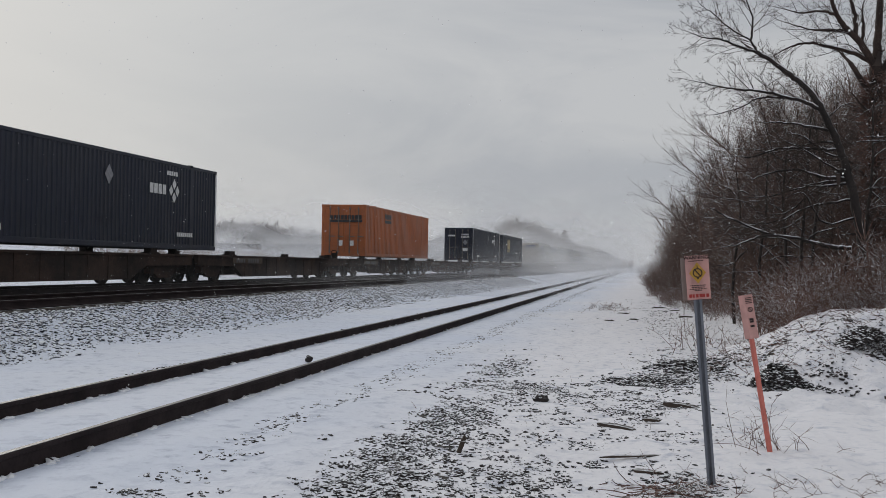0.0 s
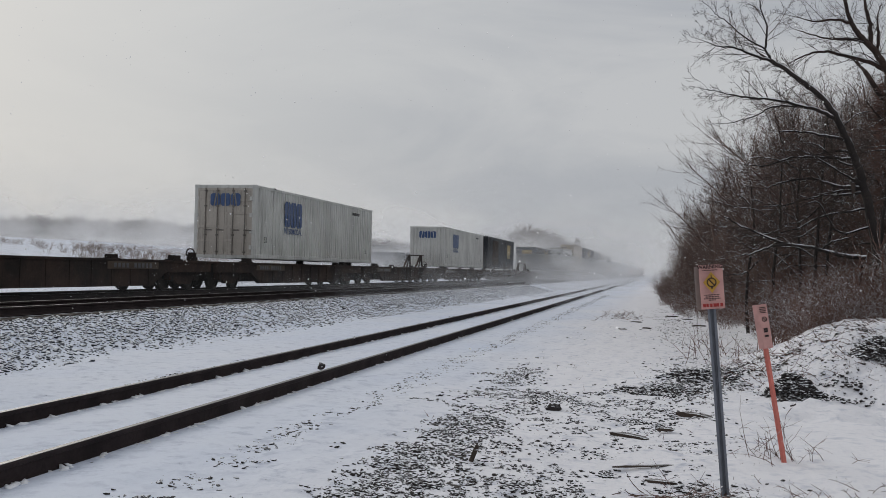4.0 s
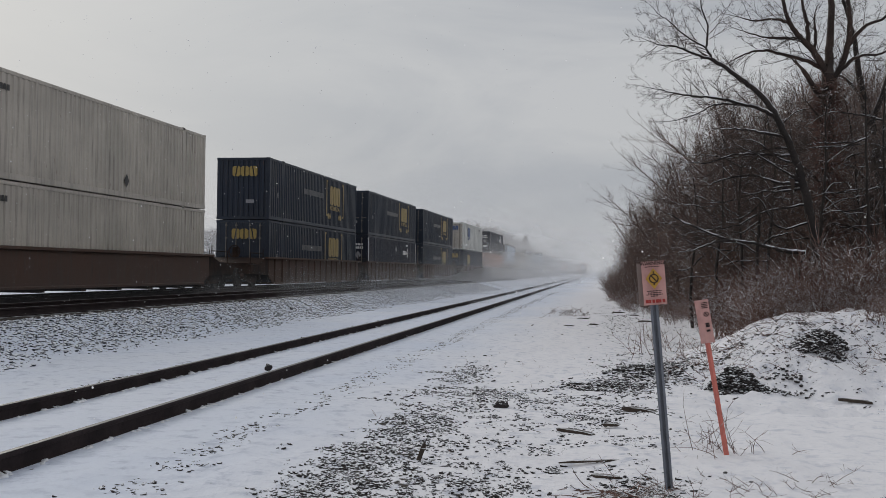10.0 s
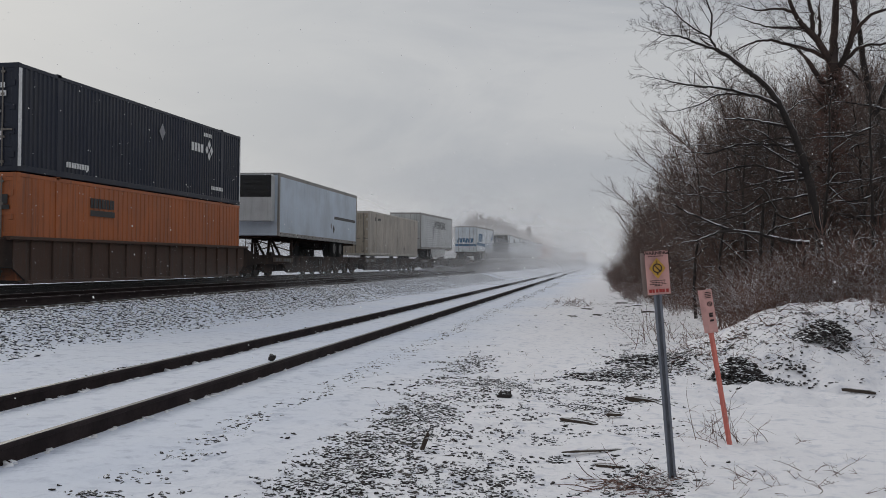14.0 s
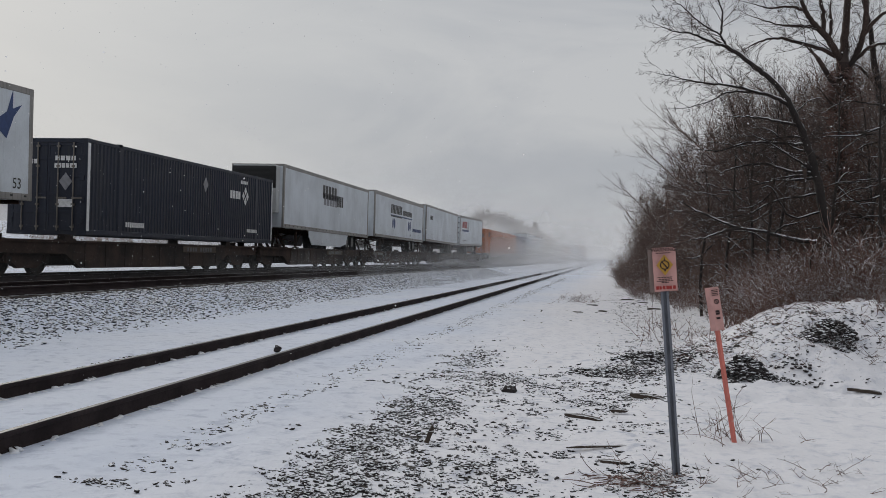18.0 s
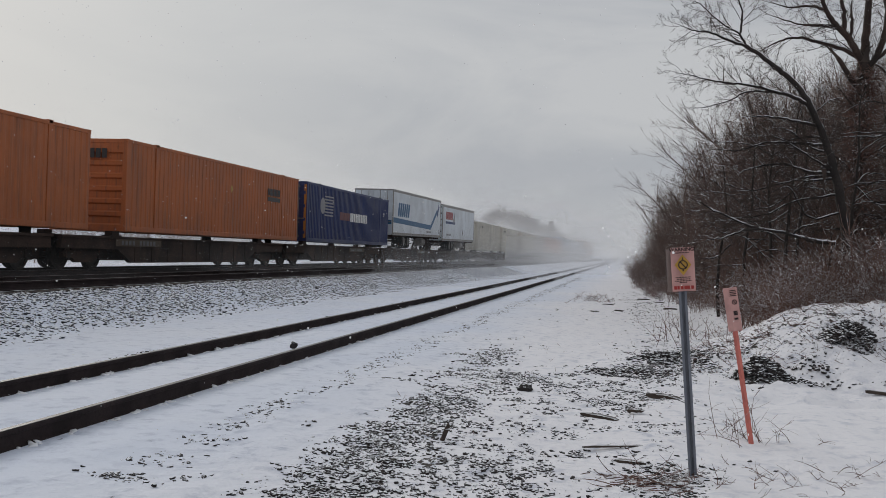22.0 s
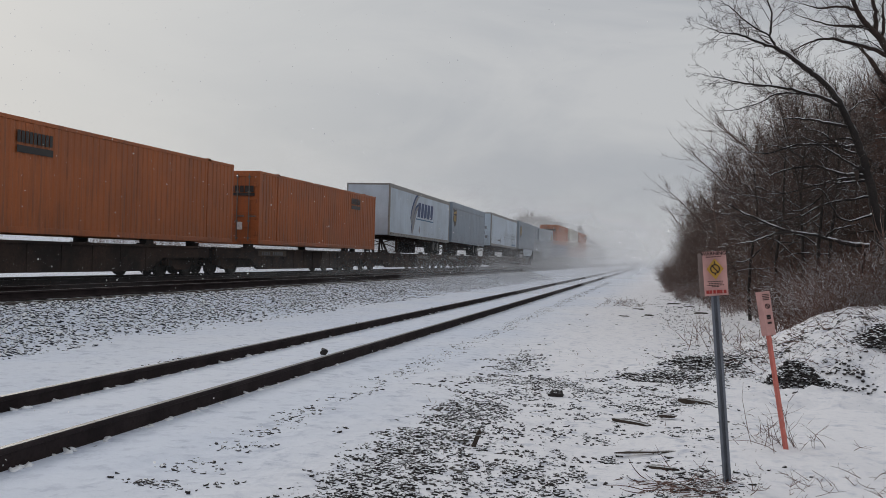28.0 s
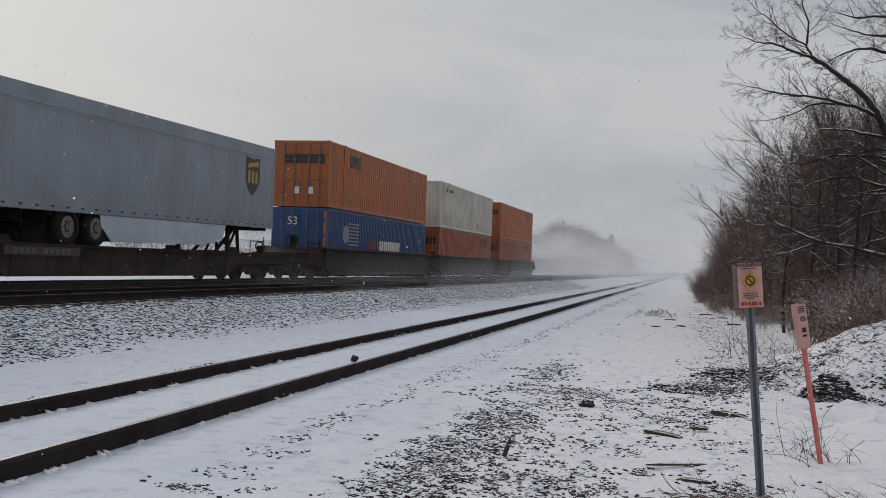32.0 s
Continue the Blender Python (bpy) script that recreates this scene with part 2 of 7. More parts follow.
for key, col in (("k_blue", (0.05, 0.095, 0.22)), ("k_yellow", (0.32, 0.225, 0.06)), ("k_white", (0.72, 0.72, 0.72)), ("k_black", (0.03, 0.028, 0.028)),
                 ("k_brown", (0.05, 0.03, 0.018)), ("k_gold", (0.42, 0.27, 0.05)), ("k_steel", (0.022, 0.115, 0.24)), ("k_red", (0.3, 0.035, 0.04)), ("k_fade", (0.14, 0.03, 0.03)), ("k_dim", (0.085, 0.085, 0.09)),
                 ("k_navy", (0.02, 0.05, 0.16)), ("k_grey", (0.25, 0.25, 0.27)), ("k_orange", (0.45, 0.17, 0.03))):
    M[key] = plain(key, col, 0.5)
M["bark"] = snowy("bark", (0.014, 0.011, 0.010), (0.04, 0.031, 0.028), 0.25, 0.65, cover=0.47, patch=3.0, scale=24)
M["bark_red"] = snowy("vine_bark", (0.022, 0.015, 0.012), (0.065, 0.04, 0.032), 0.4, 0.8, cover=0.5, scale=24)
M["twig"] = snowy("twigs", (0.088, 0.057, 0.047), (0.20, 0.134, 0.11), 0.3, 0.7, cover=0.53, scale=3, patch=6.0)
M["bark_snow"] = snowy("bark_snowed", (0.016, 0.012, 0.011), (0.045, 0.035, 0.031), 0.15, 0.5, cover=0.475, patch=3.4, scale=24)
M["far_twig"] = snowy("far_twigs", (0.10, 0.066, 0.055), (0.19, 0.135, 0.115), 0.5, 0.9, cover=0.6, scale=3, patch=0.6)
# darker copy of the twig colour: backlit tone of crowns against the sky
M["twig_dark"] = snowy("dark_twigs", (0.042, 0.03, 0.026), (0.09, 0.064, 0.054), 0.4, 0.8, cover=0.54, scale=3, patch=4.0)
M["brush"] = snowy("brush_stems", (0.105, 0.056, 0.044), (0.20, 0.113, 0.089), 0.3, 0.7, cover=0.49, scale=3, patch=11.0)
g_flake = Graph("snowflake")
fl_tl = g_flake.add("ShaderNodeBsdfTranslucent", Color=(0.95, 0.95, 0.96, 1))
fl_mx = g_flake.n.new("ShaderNodeMixShader")
fl_mx.inputs[0].default_value = 0.5
g_flake.l.new(g_flake.b.outputs[0], fl_mx.inputs[1])
g_flake.l.new(fl_tl.outputs[0], fl_mx.inputs[2])
g_flake.l.new(fl_mx.outputs[0], g_flake.out.inputs["Surface"])
M["flake"] = g_flake.set(Base_Color=(0.95, 0.95, 0.96), Roughness=0.9)
M["field"] = snowy("field_stems", (0.20, 0.15, 0.125), (0.34, 0.265, 0.225), 0.5, 0.9, cover=0.6, scale=3, patch=3.0)
M["snow"] = plain("loose_snow", (0.84, 0.85, 0.88), 0.85)
M["post"] = plain("galvanised_post", (0.165, 0.178, 0.21), 0.55, 0.25)
M["post_orange"] = plain("orange_marker", (0.60, 0.165, 0.128), 0.5)
M["sign_pink"] = plain("sign_face", (0.60, 0.33, 0.30), 0.55)
M["sign_back"] = plain("sign_back", (0.25, 0.20, 0.18), 0.6)
M["sign_ink"] = plain("sign_ink", (0.02, 0.008, 0.008), 0.6)
M["sign_red"] = plain("sign_red", (0.38, 0.035, 0.03), 0.6)
M["sign_yellow"] = plain("sign_yellow", (0.52, 0.29, 0.04), 0.6)
M["wood"] = snowy("weathered_wood", (0.036, 0.025, 0.019), (0.085, 0.062, 0.047), 0.6, 0.9, cover=0.46)


# ---- mesh building ----
class MB:
    """Collects vertices and faces for one mesh."""

    def __init__(self):
        self.v, self.f = [], []

    def box(self, x0, x1, y0, y1, z0, z1):
        i = len(self.v)
        self.v += [(x0, y0, z0), (x1, y0, z0), (x1, y1, z0), (x0, y1, z0), (x0, y0, z1), (x1, y0, z1), (x1, y1, z1), (x0, y1, z1)]
        self.f += [(i, i + 3, i + 2, i + 1), (i + 4, i + 5, i + 6, i + 7), (i, i + 1, i + 5, i + 4), (i + 1, i + 2, i + 6, i + 5), (i + 2, i + 3, i + 7, i + 6), (i + 3, i, i + 4, i + 7)]
        return self

    def prism(self, prof, axis, a, b):
        """A closed 2D outline swept along an axis from a to b."""
        n, i = len(prof), len(self.v)
        put = {"x": lambda p, s: (s, p[0], p[1]), "y": lambda p, s: (p[0], s, p[1]), "z": lambda p, s: (p[0], p[1], s)}[axis]
        self.v += [put(p, a) for p in prof] + [put(p, b) for p in prof]
        self.f += [(i + k, i + (k + 1) % n, i + n + (k + 1) % n, i + n + k) for k in range(n)]
        self.f += [tuple(i + k for k in reversed(range(n))), tuple(i + n + k for k in range(n))]
        return self

    def beam(self, x0, x1, y0, y1, z0, z1, c=0.015, axis="y"):
        """A box with chamfered long edges."""
        if axis == "y":
            a, b, p, q, s, e = x0, x1, z0, z1, y0, y1
        elif axis == "z":
            a, b, p, q, s, e = x0, x1, y0, y1, z0, z1
        else:
            a, b, p, q, s, e = y0, y1, z0, z1, x0, x1
        prof = [(a + c, p), (b - c, p), (b, p + c), (b, q - c), (b - c, q), (a + c, q), (a, q - c), (a, p + c)]
        return self.prism(prof, axis, s, e)

    def cyl(self, c, axis, r, half, n=12, r2=None):
        ring = [(math.cos(2 * math.pi * k / n), math.sin(2 * math.pi * k / n)) for k in range(n)]
        i = len(self.v)
        for s, rr in ((-half, r), (half, r if r2 is None else r2)):
            for a, b in ring:
                d = {"x": (s, a * rr, b * rr), "y": (a * rr, s, b * rr), "z": (a * rr, b * rr, s)}[axis]
                self.v.append((c[0] + d[0], c[1] + d[1], c[2] + d[2]))
        self.f += [(i + k, i + (k + 1) % n, i + n + (k + 1) % n, i + n + k) for k in range(n)]
        self.f += [tuple(i + k for k in range(n)), tuple(i + n + k for k in range(n))]
        return self

    def ring(self, c, axis, r0, r1, half, n=20):
        """A flat tube, as of a tyre or hoop."""
        i = len(self.v)
        for k in range(n):
            a, b = math.cos(2 * math.pi * k / n), math.sin(2 * math.pi * k / n)
            for s, rr in ((-half, r0), (-half * 0.9, r1), (half * 0.9, r1), (half, r0)):
                d = {"x": (s, a * rr, b * rr), "y": (a * rr, s, b * rr), "z": (a * rr, b * rr, s)}[axis]
                self.v.append((c[0] + d[0], c[1] + d[1], c[2] + d[2]))
        for k in range(n):
            p, o = i + 4 * k, i + 4 * ((k + 1) % n)
            self.f += [(p + j, p + (j + 1) % 4, o + (j + 1) % 4, o + j) for j in range(4)]
        return self

    def bar(self, p, q, r, n=6):
        """A round bar from p to q."""
        p, q = Vector(p), Vector(q)
        d = (q - p).normalized()
        u = d.orthogonal().normalized()
        w = d.cross(u)
        i = len(self.v)
        for s in (p, q):
            for k in range(n):
                a = 2 * math.pi * k / n
                self.v.append(tuple(s + (u * math.cos(a) + w * math.sin(a)) * r))
        self.f += [(i + k, i + (k + 1) % n, i + n + (k + 1) % n, i + n + k) for k in range(n)]
        self.f += [tuple(i + k for k in reversed(range(n))), tuple(i + n + k for k in range(n))]
        return self

    def sheet(self, rows):
        """A grid of points, row by row."""
        i, n = len(self.v), len(rows[0])
        for r in rows:
            self.v += r
        for j in range(len(rows) - 1):
            for k in range(n - 1):
                a = i + j * n + k
                self.f.append((a, a + 1, a + n + 1, a + n))
        return self

    def data(self, name, mat, smooth=False):
        me = bpy.data.meshes.new(name)
        me.from_pydata(self.v, [], self.f)
        me.materials.append(mat)
        if smooth:
            me.polygons.foreach_set("use_smooth", [True] * len(me.polygons))
        me.update()
        bm = bmesh.new()
        bm.from_mesh(me)
        bmesh.ops.recalc_face_normals(bm, faces=bm.faces)
        bm.to_mesh(me)
        bm.free()
        return me


MESHES = {}


def shared(key, build, mat, smooth=False):
    """One mesh for all alike parts."""
    k = (key, mat.name)
    if k not in MESHES:
        mb = MB()
        build(mb)
        MESHES[k] = mb.data(key if isinstance(key, str) else key[0], mat, smooth)
    return MESHES[k]


def part(name, me, parent, label="", at=None):
    ob = new(name, me)
    ob.parent = parent
    if at is not None:
        ob.matrix_basis = at
    if label:
        tagged(ob, label)
    return ob


def thing(name, me, at, label, category, group="", kind=""):
    ob = new(name, me)
    ob.matrix_basis = at
    return tagged(ob, label, category, group, kind)


def lettering(text, size, mat, bold=0.0):
    """Raised characters in the built-in font, standing in the xz plane."""
    cu = bpy.data.curves.new("lettering", "FONT")
    cu.body, cu.size, cu.extrude, cu.align_x, cu.align_y = text, size, 0.0015, "CENTER", "CENTER"
    cu.offset = bold
    ob = bpy.data.objects.new("lettering", cu)
    scene.collection.objects.link(ob)
    dg = bpy.context.evaluated_depsgraph_get()
    me = bpy.data.meshes.new_from_object(ob.evaluated_get(dg))
    bpy.data.objects.remove(ob)
    me.materials.clear()
    me.materials.append(mat)
    me.transform(Matrix.Rotation(radians(90), 4, "X"))
    return me


# ---- the lie of the land ----
def smooth(a, b, x):
    t = min(1.0, max(0.0, (x - a) / (b - a)))
    return t * t * (3 - 2 * t)


def siding_x(y):
    """Centre line of the siding."""
    return -5.155 - 0.0105 * y


MAIN_NEAR, MAIN_FAR = -12.93, -17.04
RAIL_TOP, SIDING_TOP = 0.73, 0.205


def ground_z(x, y):
    sx = x - siding_x(y)
    z = 0.0
    z += 0.05 * smooth(-0.2, -3.0, x) if x < 0 else 0.0
    # bed of the two main tracks, with its stone shoulders
    up = smooth(-9.0, -11.5, x)
    z = z + (0.52 - z) * up
    if x < -17.9:
        z = 0.52 + 0.12 * smooth(-17.9, -18.5, x) - 0.14 * smooth(-19.0, -21.5, x)
    # open field that climbs away from the line
    if x < -28:
        z += 6.6 * smooth(-34, -150, x) + 0.15 * noise.noise((x * 0.03, y * 0.03, 0))
    # snow lies a little lower between the siding's rails
    if abs(sx) < 0.7:
        z = 0.065
    elif abs(sx) < 1.4:
        z = max(z, 0.055)
    # spoil heap under the wood's edge
    if x > -2 and y > 8:
        fx = smooth(0.6, 3.1, x - 0.10 * (y - 17))
        fy = smooth(13.0, 16.7, y + 0.12 * (x - 3)) * (1 - 0.75 * smooth(17.2, 22.0, y))
        z += 0.98 * fx * fy
        z += 0.16 * math.exp(-((x - 0.5) / 0.7) ** 2 - ((y - 15.4 - 0.5 * x) / 0.9) ** 2)
        z += 0.45 * smooth(1.5, 4.5, x) * smooth(19, 30, y)
    if -3 < x < 14 and y < 60:
        z += 0.035 * noise.noise((x * 0.9, y * 0.7, 3.0)) + 0.028 * noise.noise((x * 3.1, y * 2.2, 7.0)) + 0.012 * noise.noise((x * 8.0, y * 7.0, 2.0))
        if 0.8 < x and 12 < y < 24:
            z += 0.07 * noise.noise((x * 2.2, y * 2.2, 1.0)) + 0.06 * fx * noise.noise((x * 4.5, y * 4.5, 8.0)) + 0.03 * noise.noise((x * 9.0, y * 9.0, 4.0)) + 0.09 * fx * noise.noise((x * 0.9, y * 0.9, 6.0))
    elif -11.5 < x <= -3 and y < 60 and abs(sx) > 1.3:
        z += 0.035 * noise.noise((x * 1.5, y * 0.35, 11.0)) * smooth(-8.6, -7.0, x)
        z += 0.02 * noise.noise((x * 2.4, y * 1.6, 5.0)) + 0.012 * noise.noise((x * 7.0, y * 6.0, 2.0))
    return z


def blob(x, y, cx, cy, rx, ry):
    d = ((x - cx) / rx) ** 2 + ((y - cy) / ry) ** 2
    return math.exp(-d)


def dirt_of(x, y):
    """How thin the snow lies: 0 full cover, 1 mostly bare."""
    sx = x - siding_x(y)
    d = 0.24
    if x < -26:
        d = 0.66
    elif x < -17.9:
        d = 0.12
    elif x < -8.4:
        d = 0.20 + 0.26 * smooth(-8.7, -10.2, x) * (1 - smooth(45, 130, y) * 0.5)
    if -12.0 < x < -11.52:
        d = 0.1
    if abs(sx) < 0.75:
        d = 0.20
    elif sx < -0.75 and sx > -1.6:
        d = 0.42
    elif 0.8 < sx < 1.6:
        d = 0.30
    if x > -4:
        # worn band along the road, loose gravel
        w = 0.6 * noise.noise((x * 0.8, y * 0.5, 4.0))
        d += 0.12 * w
        d += 0.29 * blob(x, y, -2.05 + 0.3 * w, 7.2, 0.42, 3.2) + 0.22 * blob(x, y, -1.2, 6.8, 1.0, 2.2)
        d += 0.27 * blob(x, y, -1.9, 10.6, 0.5, 2.4) + 0.30 * blob(x, y, -2.2, 15.4, 0.35, 2.6)
        d += 0.18 * blob(x, y, -1.0, 12.6, 1.0, 1.6) + 0.14 * blob(x, y, -0.6, 9.0, 1.2, 3.0)
        d += 0.22 * blob(x, y, 0.1, 11.6, 0.7, 1.6) + 0.05 * blob(x, y, -3.4, 9.0, 0.3, 4.0)
        d += 0.33 * blob(x, y, 0.25, 7.3, 0.28, 0.7) + 0.40 * blob(x, y, 0.2, 14.5, 0.7, 0.7)
        d += 0.30 * blob(x, y, 0.5, 18.5, 0.9, 2.6) + 0.40 * blob(x, y, -1.6, 38.5, 0.6, 3.5)
        d += 0.22 * blob(x, y, 0.2, 28, 0.7, 7.0) + 0.30 * blob(x, y, 0.6, 42, 0.8, 9.0)
        d += 0.40 * blob(x, y, 2.4, 15.3, 2.0, 1.7) + 0.28 * smooth(1.3, 3.4, x) * smooth(17, 20, y)
        d -= 0.16 * blob(x, y, 2.2, 10.0, 1.4, 2.6) + 0.12 * blob(x, y, -0.6, 20, 0.8, 5.0)
    return min(1.0, d)


def bare_of(x, y):
    """Swept clean of snow by the trains."""
    return smooth(-11.92, -12.02, x) * (1 - smooth(-17.9, -18.2, x)) * (1 - 0.35 * smooth(90, 260, y))


def spaced(stops):
    """Grid lines: (start, end, step) one after another."""
    out = []
    for a, b, s in stops:
        n = max(1, int(round((b - a) / s)))
        out += [a + (b - a) * k / n for k in range(n)]
    return out + [stops[-1][1]]


def build_ground():
    xs = spaced([(-2600, -400, 220), (-400, -150, 25), (-150, -30, 6), (-30, -19, 1.0), (-19, -12, 0.35), (-12, -8.4, 0.12), (-8.4, -6.9, 0.16), (-6.9, -3.2, 0.11), (-3.2, 4.5, 0.10), (4.5, 12, 0.3), (12, 60, 4), (60, 400, 34), (400, 2600, 220)])
    ys = spaced([(-2600, -200, 240), (-200, -20, 15), (-20, 3, 1.0), (3, 18, 0.10), (18, 30, 0.2), (30, 60, 0.5), (60, 140, 2), (140, 400, 10), (400, 3000, 200)])
    verts = [(x, y, ground_z(x, y)) for y in ys for x in xs]
    n = len(xs)
    faces = [(j * n + k, j * n + k + 1, (j + 1) * n + k + 1, (j + 1) * n + k) for j in range(len(ys) - 1) for k in range(n - 1)]
    me = bpy.data.meshes.new("ground")
    me.from_pydata(verts, [], faces)
    me.materials.append(M["ground"])
    for name, fn in (("dirt", dirt_of), ("bare", bare_of)):
        at = me.attributes.new(name, "FLOAT", "POINT")
        at.data.foreach_set("value", [fn(x, y) if -40 < x < 14 and y < 300 else (0.6 if fn is dirt_of and -300 < x < 0 else 0.0) for x, y, _ in verts])
    me.polygons.foreach_set("use_smooth", [True] * len(faces))
    ob = new("ground", me)
    return tagged(ob, "snow-covered ground with gravel showing through beside the railway", "ground", kind="structure")


build_ground()

# ---- tracks ----
RAIL_PROFILE = [(-0.075, 0.0), (0.075, 0.0), (0.072, 0.014), (0.018, 0.032), (0.009, 0.05), (0.009, 0.125), (0.034, 0.138), (0.036, 0.165), (0.028, 0.174), (-0.028, 0.174), (-0.036, 0.165), (-0.034, 0.138), (-0.009, 0.125), (-0.009, 0.05), (-0.018, 0.032), (-0.072, 0.014)]


def build_track(name, label, centre, top, y0, y1, slope=0.0, tie_span=None):
    root = new(name)
    root.matrix_basis = pose(centre, 0, top - 0.174, 0, 0, math.degrees(math.atan(-slope)) * -1)
    tagged(root, label, "railway track", kind="structure")

    def rail(mb):
        mb.prism(RAIL_PROFILE, "y", y0, y1)

    def head(mb):
        mb.box(-0.027, 0.027, y0, y1, 0.1735, 0.1775)

    for s in (-0.7525, 0.7525):
        r = part("rail", shared((name + "_rail",), rail, M["rail"]), root, at=pose(s, 0, 0))
        part("running_surface", shared((name + "_head",), head, M["rail_head"]), r, "polished steel running surface")
    if tie_span:
        def tie(mb):
            mb.beam(-1.38, 1.38, -0.115, 0.115, -0.17, 0.006, 0.012, axis="x")
        me = shared("tie", tie, M["tie"])
        rng = random.Random(5)
        a, b, step = tie_span
        for k in range(int((b - a) / step)):
            part("tie", me, root, at=pose(rng.uniform(-0.03, 0.03), a + k * step, -0.008 + rng.uniform(-0.008, 0.006), 0, 0, rng.uniform(-1, 1)))
    return root


build_track("track_siding", "unused siding track, dark rails half buried in snow", -5.155, SIDING_TOP, -12, 900, slope=0.0105)
build_track("track_main_near", "main railway track with dark rails on swept ballast", MAIN_NEAR, RAIL_TOP, -60, 900, tie_span=(6, 126, 0.5))
build_track("track_main_far", "main railway track under the passing freight train", MAIN_FAR, RAIL_TOP, -60, 900, tie_span=(10, 60, 0.5))

# ---- the freight train ----
MOVING = []               # (thing, distance along the line at the start, height, tip)
KINGPINS = []             # (distance along the line, whether the nose points ahead)
WHEELS = []               # (wheelset, its place in the bogie)
FACE = 1.295              # half width of containers and trailers


def ride(ob, u, z, tip=0.0):
    """Set a thing on the far track at u, tipped by some degrees along the line."""
    ob.matrix_basis = pose(MAIN_FAR, u, z, tip)
    MOVING.append((ob, u, z, tip))
    return ob


# marks on the sides: each is (material, outline builder); y runs along the side, z up, from the mark's middle
def bars(mb, spans, x=0.0):
    for y0, y1, z0, z1 in spans:
        mb.box(x, x + 0.004, y0, y1, z0, z1)


def block_mark(mb, w, h, n=3):
    """A row of solid letter-sized blocks, each cut by a slanting slit."""
    step = w / n
    for k in range(n):
        a, c, lo, hi = -w / 2 + k * step, step * 0.16, -h * 0.3, h * 0.5
        b, m, sl = a + step * 0.93, a + step * 0.46, step * (0.10, 0.0, -0.10)[k % 3]
        mb.prism([(a + c, lo), (m - 0.03 - sl, lo), (m - 0.03 + sl, hi), (a + c, hi), (a, hi - c), (a, lo + c)], "x", 0.0, 0.004)
        mb.prism([(m + 0.03 - sl, lo), (b - c, lo), (b, lo + c), (b, hi - c), (b - c, hi), (m + 0.03 + sl, hi)], "x", 0.0, 0.004)


def word_mark(mb, w, h, n, under=0.0, slant=0.0):
    """A line of letter-sized bars."""
    step = w / n
    for k in range(n):
        a = -w / 2 + k * step
        hh = h
        prof = [(a, -h / 2), (a + step * 0.78, -h / 2), (a + step * 0.78 + slant, -h / 2 + hh), (a + slant, -h / 2 + hh)]
        mb.prism(prof, "x", 0.0, 0.004)
    if under:
        bars(mb, [(-w / 2, w / 2, -h / 2 - under * 2.0, -h / 2 - under)])


def diamond(mb, r, z=0.0, y=0.0):
    mb.prism([(y - r * 0.8, z), (y, z - r), (y + r * 0.8, z), (y, z + r)], "x", 0.0, 0.004)


def plate(mb, w, h):
    mb.box(0, 0.004, -w / 2, w / 2, -h / 2, h / 2)


def diamonds4(mb, r):
    for dy, dz in ((-1, 0), (1, 0), (0, -1), (0, 1)):
        diamond(mb, r * 0.5, dz * r * 0.62, dy * r * 0.62)


def oval(mb, y, z, ry, rz, n=16):
    mb.prism([(y + ry * math.cos(2 * math.pi * k / n), z + rz * math.sin(2 * math.pi * k / n)) for k in range(n)], "x", 0.0, 0.004)


def shield(mb, w, h):
    mb.prism([(-w / 2, h * 0.5), (-w / 2, -h * 0.1), (-w * 0.33, -h * 0.32), (0, -h * 0.5), (w * 0.33, -h * 0.32), (w / 2, -h * 0.1), (w / 2, h * 0.5), (0, h * 0.44)], "x", 0.0, 0.004)


def shield_in(mb, w, h):
    mb.prism([(-w * 0.42, h * 0.2), (-w * 0.3, h * 0.32), (w * 0.42, h * 0.40), (w * 0.42, h * 0.27), (0, h * 0.24)], "x", 0.005, 0.008)
    for k in (-1, 0, 1):
        bars(mb, [(k * w * 0.26 - w * 0.08, k * w * 0.26 + w * 0.08, -h * 0.18, h * 0.14)], 0.005)


def brackets(mb, w, h):
    for s in (-1, 1):
        y = s * w / 2
        bars(mb, [(y - 0.06, y + 0.06, -h / 2, h / 2), (min(y, y - s * 0.22), max(y, y - s * 0.22), h / 2 - 0.1, h / 2), (min(y, y - s * 0.22), max(y, y - s * 0.22), -h / 2, -h / 2 + 0.1)])


def dots4(mb, w):
    for y in (-w / 2, -w / 2 + 0.34, w / 2 - 0.34, w / 2):
        oval(mb, y, 0, 0.13, 0.17, 10)


def swoosh(mb, pts, th):
    """A flat stripe through pts, cut square at its ends."""
    top, low = [], []
    for k, (y, z) in enumerate(pts):
        a, b = pts[max(k - 1, 0)], pts[min(k + 1, len(pts) - 1)]
        d = Vector((b[0] - a[0], b[1] - a[1])).normalized()
        top.append((y - d.y * th / 2, z + d.x * th / 2))
        low.append((y + d.y * th / 2, z - d.x * th / 2))
    mb.sheet([[(0.0, *p) for p in low], [(0.004, *p) for p in low], [(0.004, *p) for p in top], [(0.0, *p) for p in top]])


def wing(mb, w, h, th):
    """A curved blade that tapers to its upper end."""
    low, top = [], []
    for k in range(11):
        s = k / 10
        y, z = w * s, h * (1 - (1 - s) ** 1.8)
        t = th * (1 - 0.9 * s) * (0.5 + min(0.5, s * 3))
        low.append((0.004, y + t * 0.35, z - t / 2))
        top.append((0.004, y - t * 0.35, z + t / 2))
    mb.sheet([low, top])


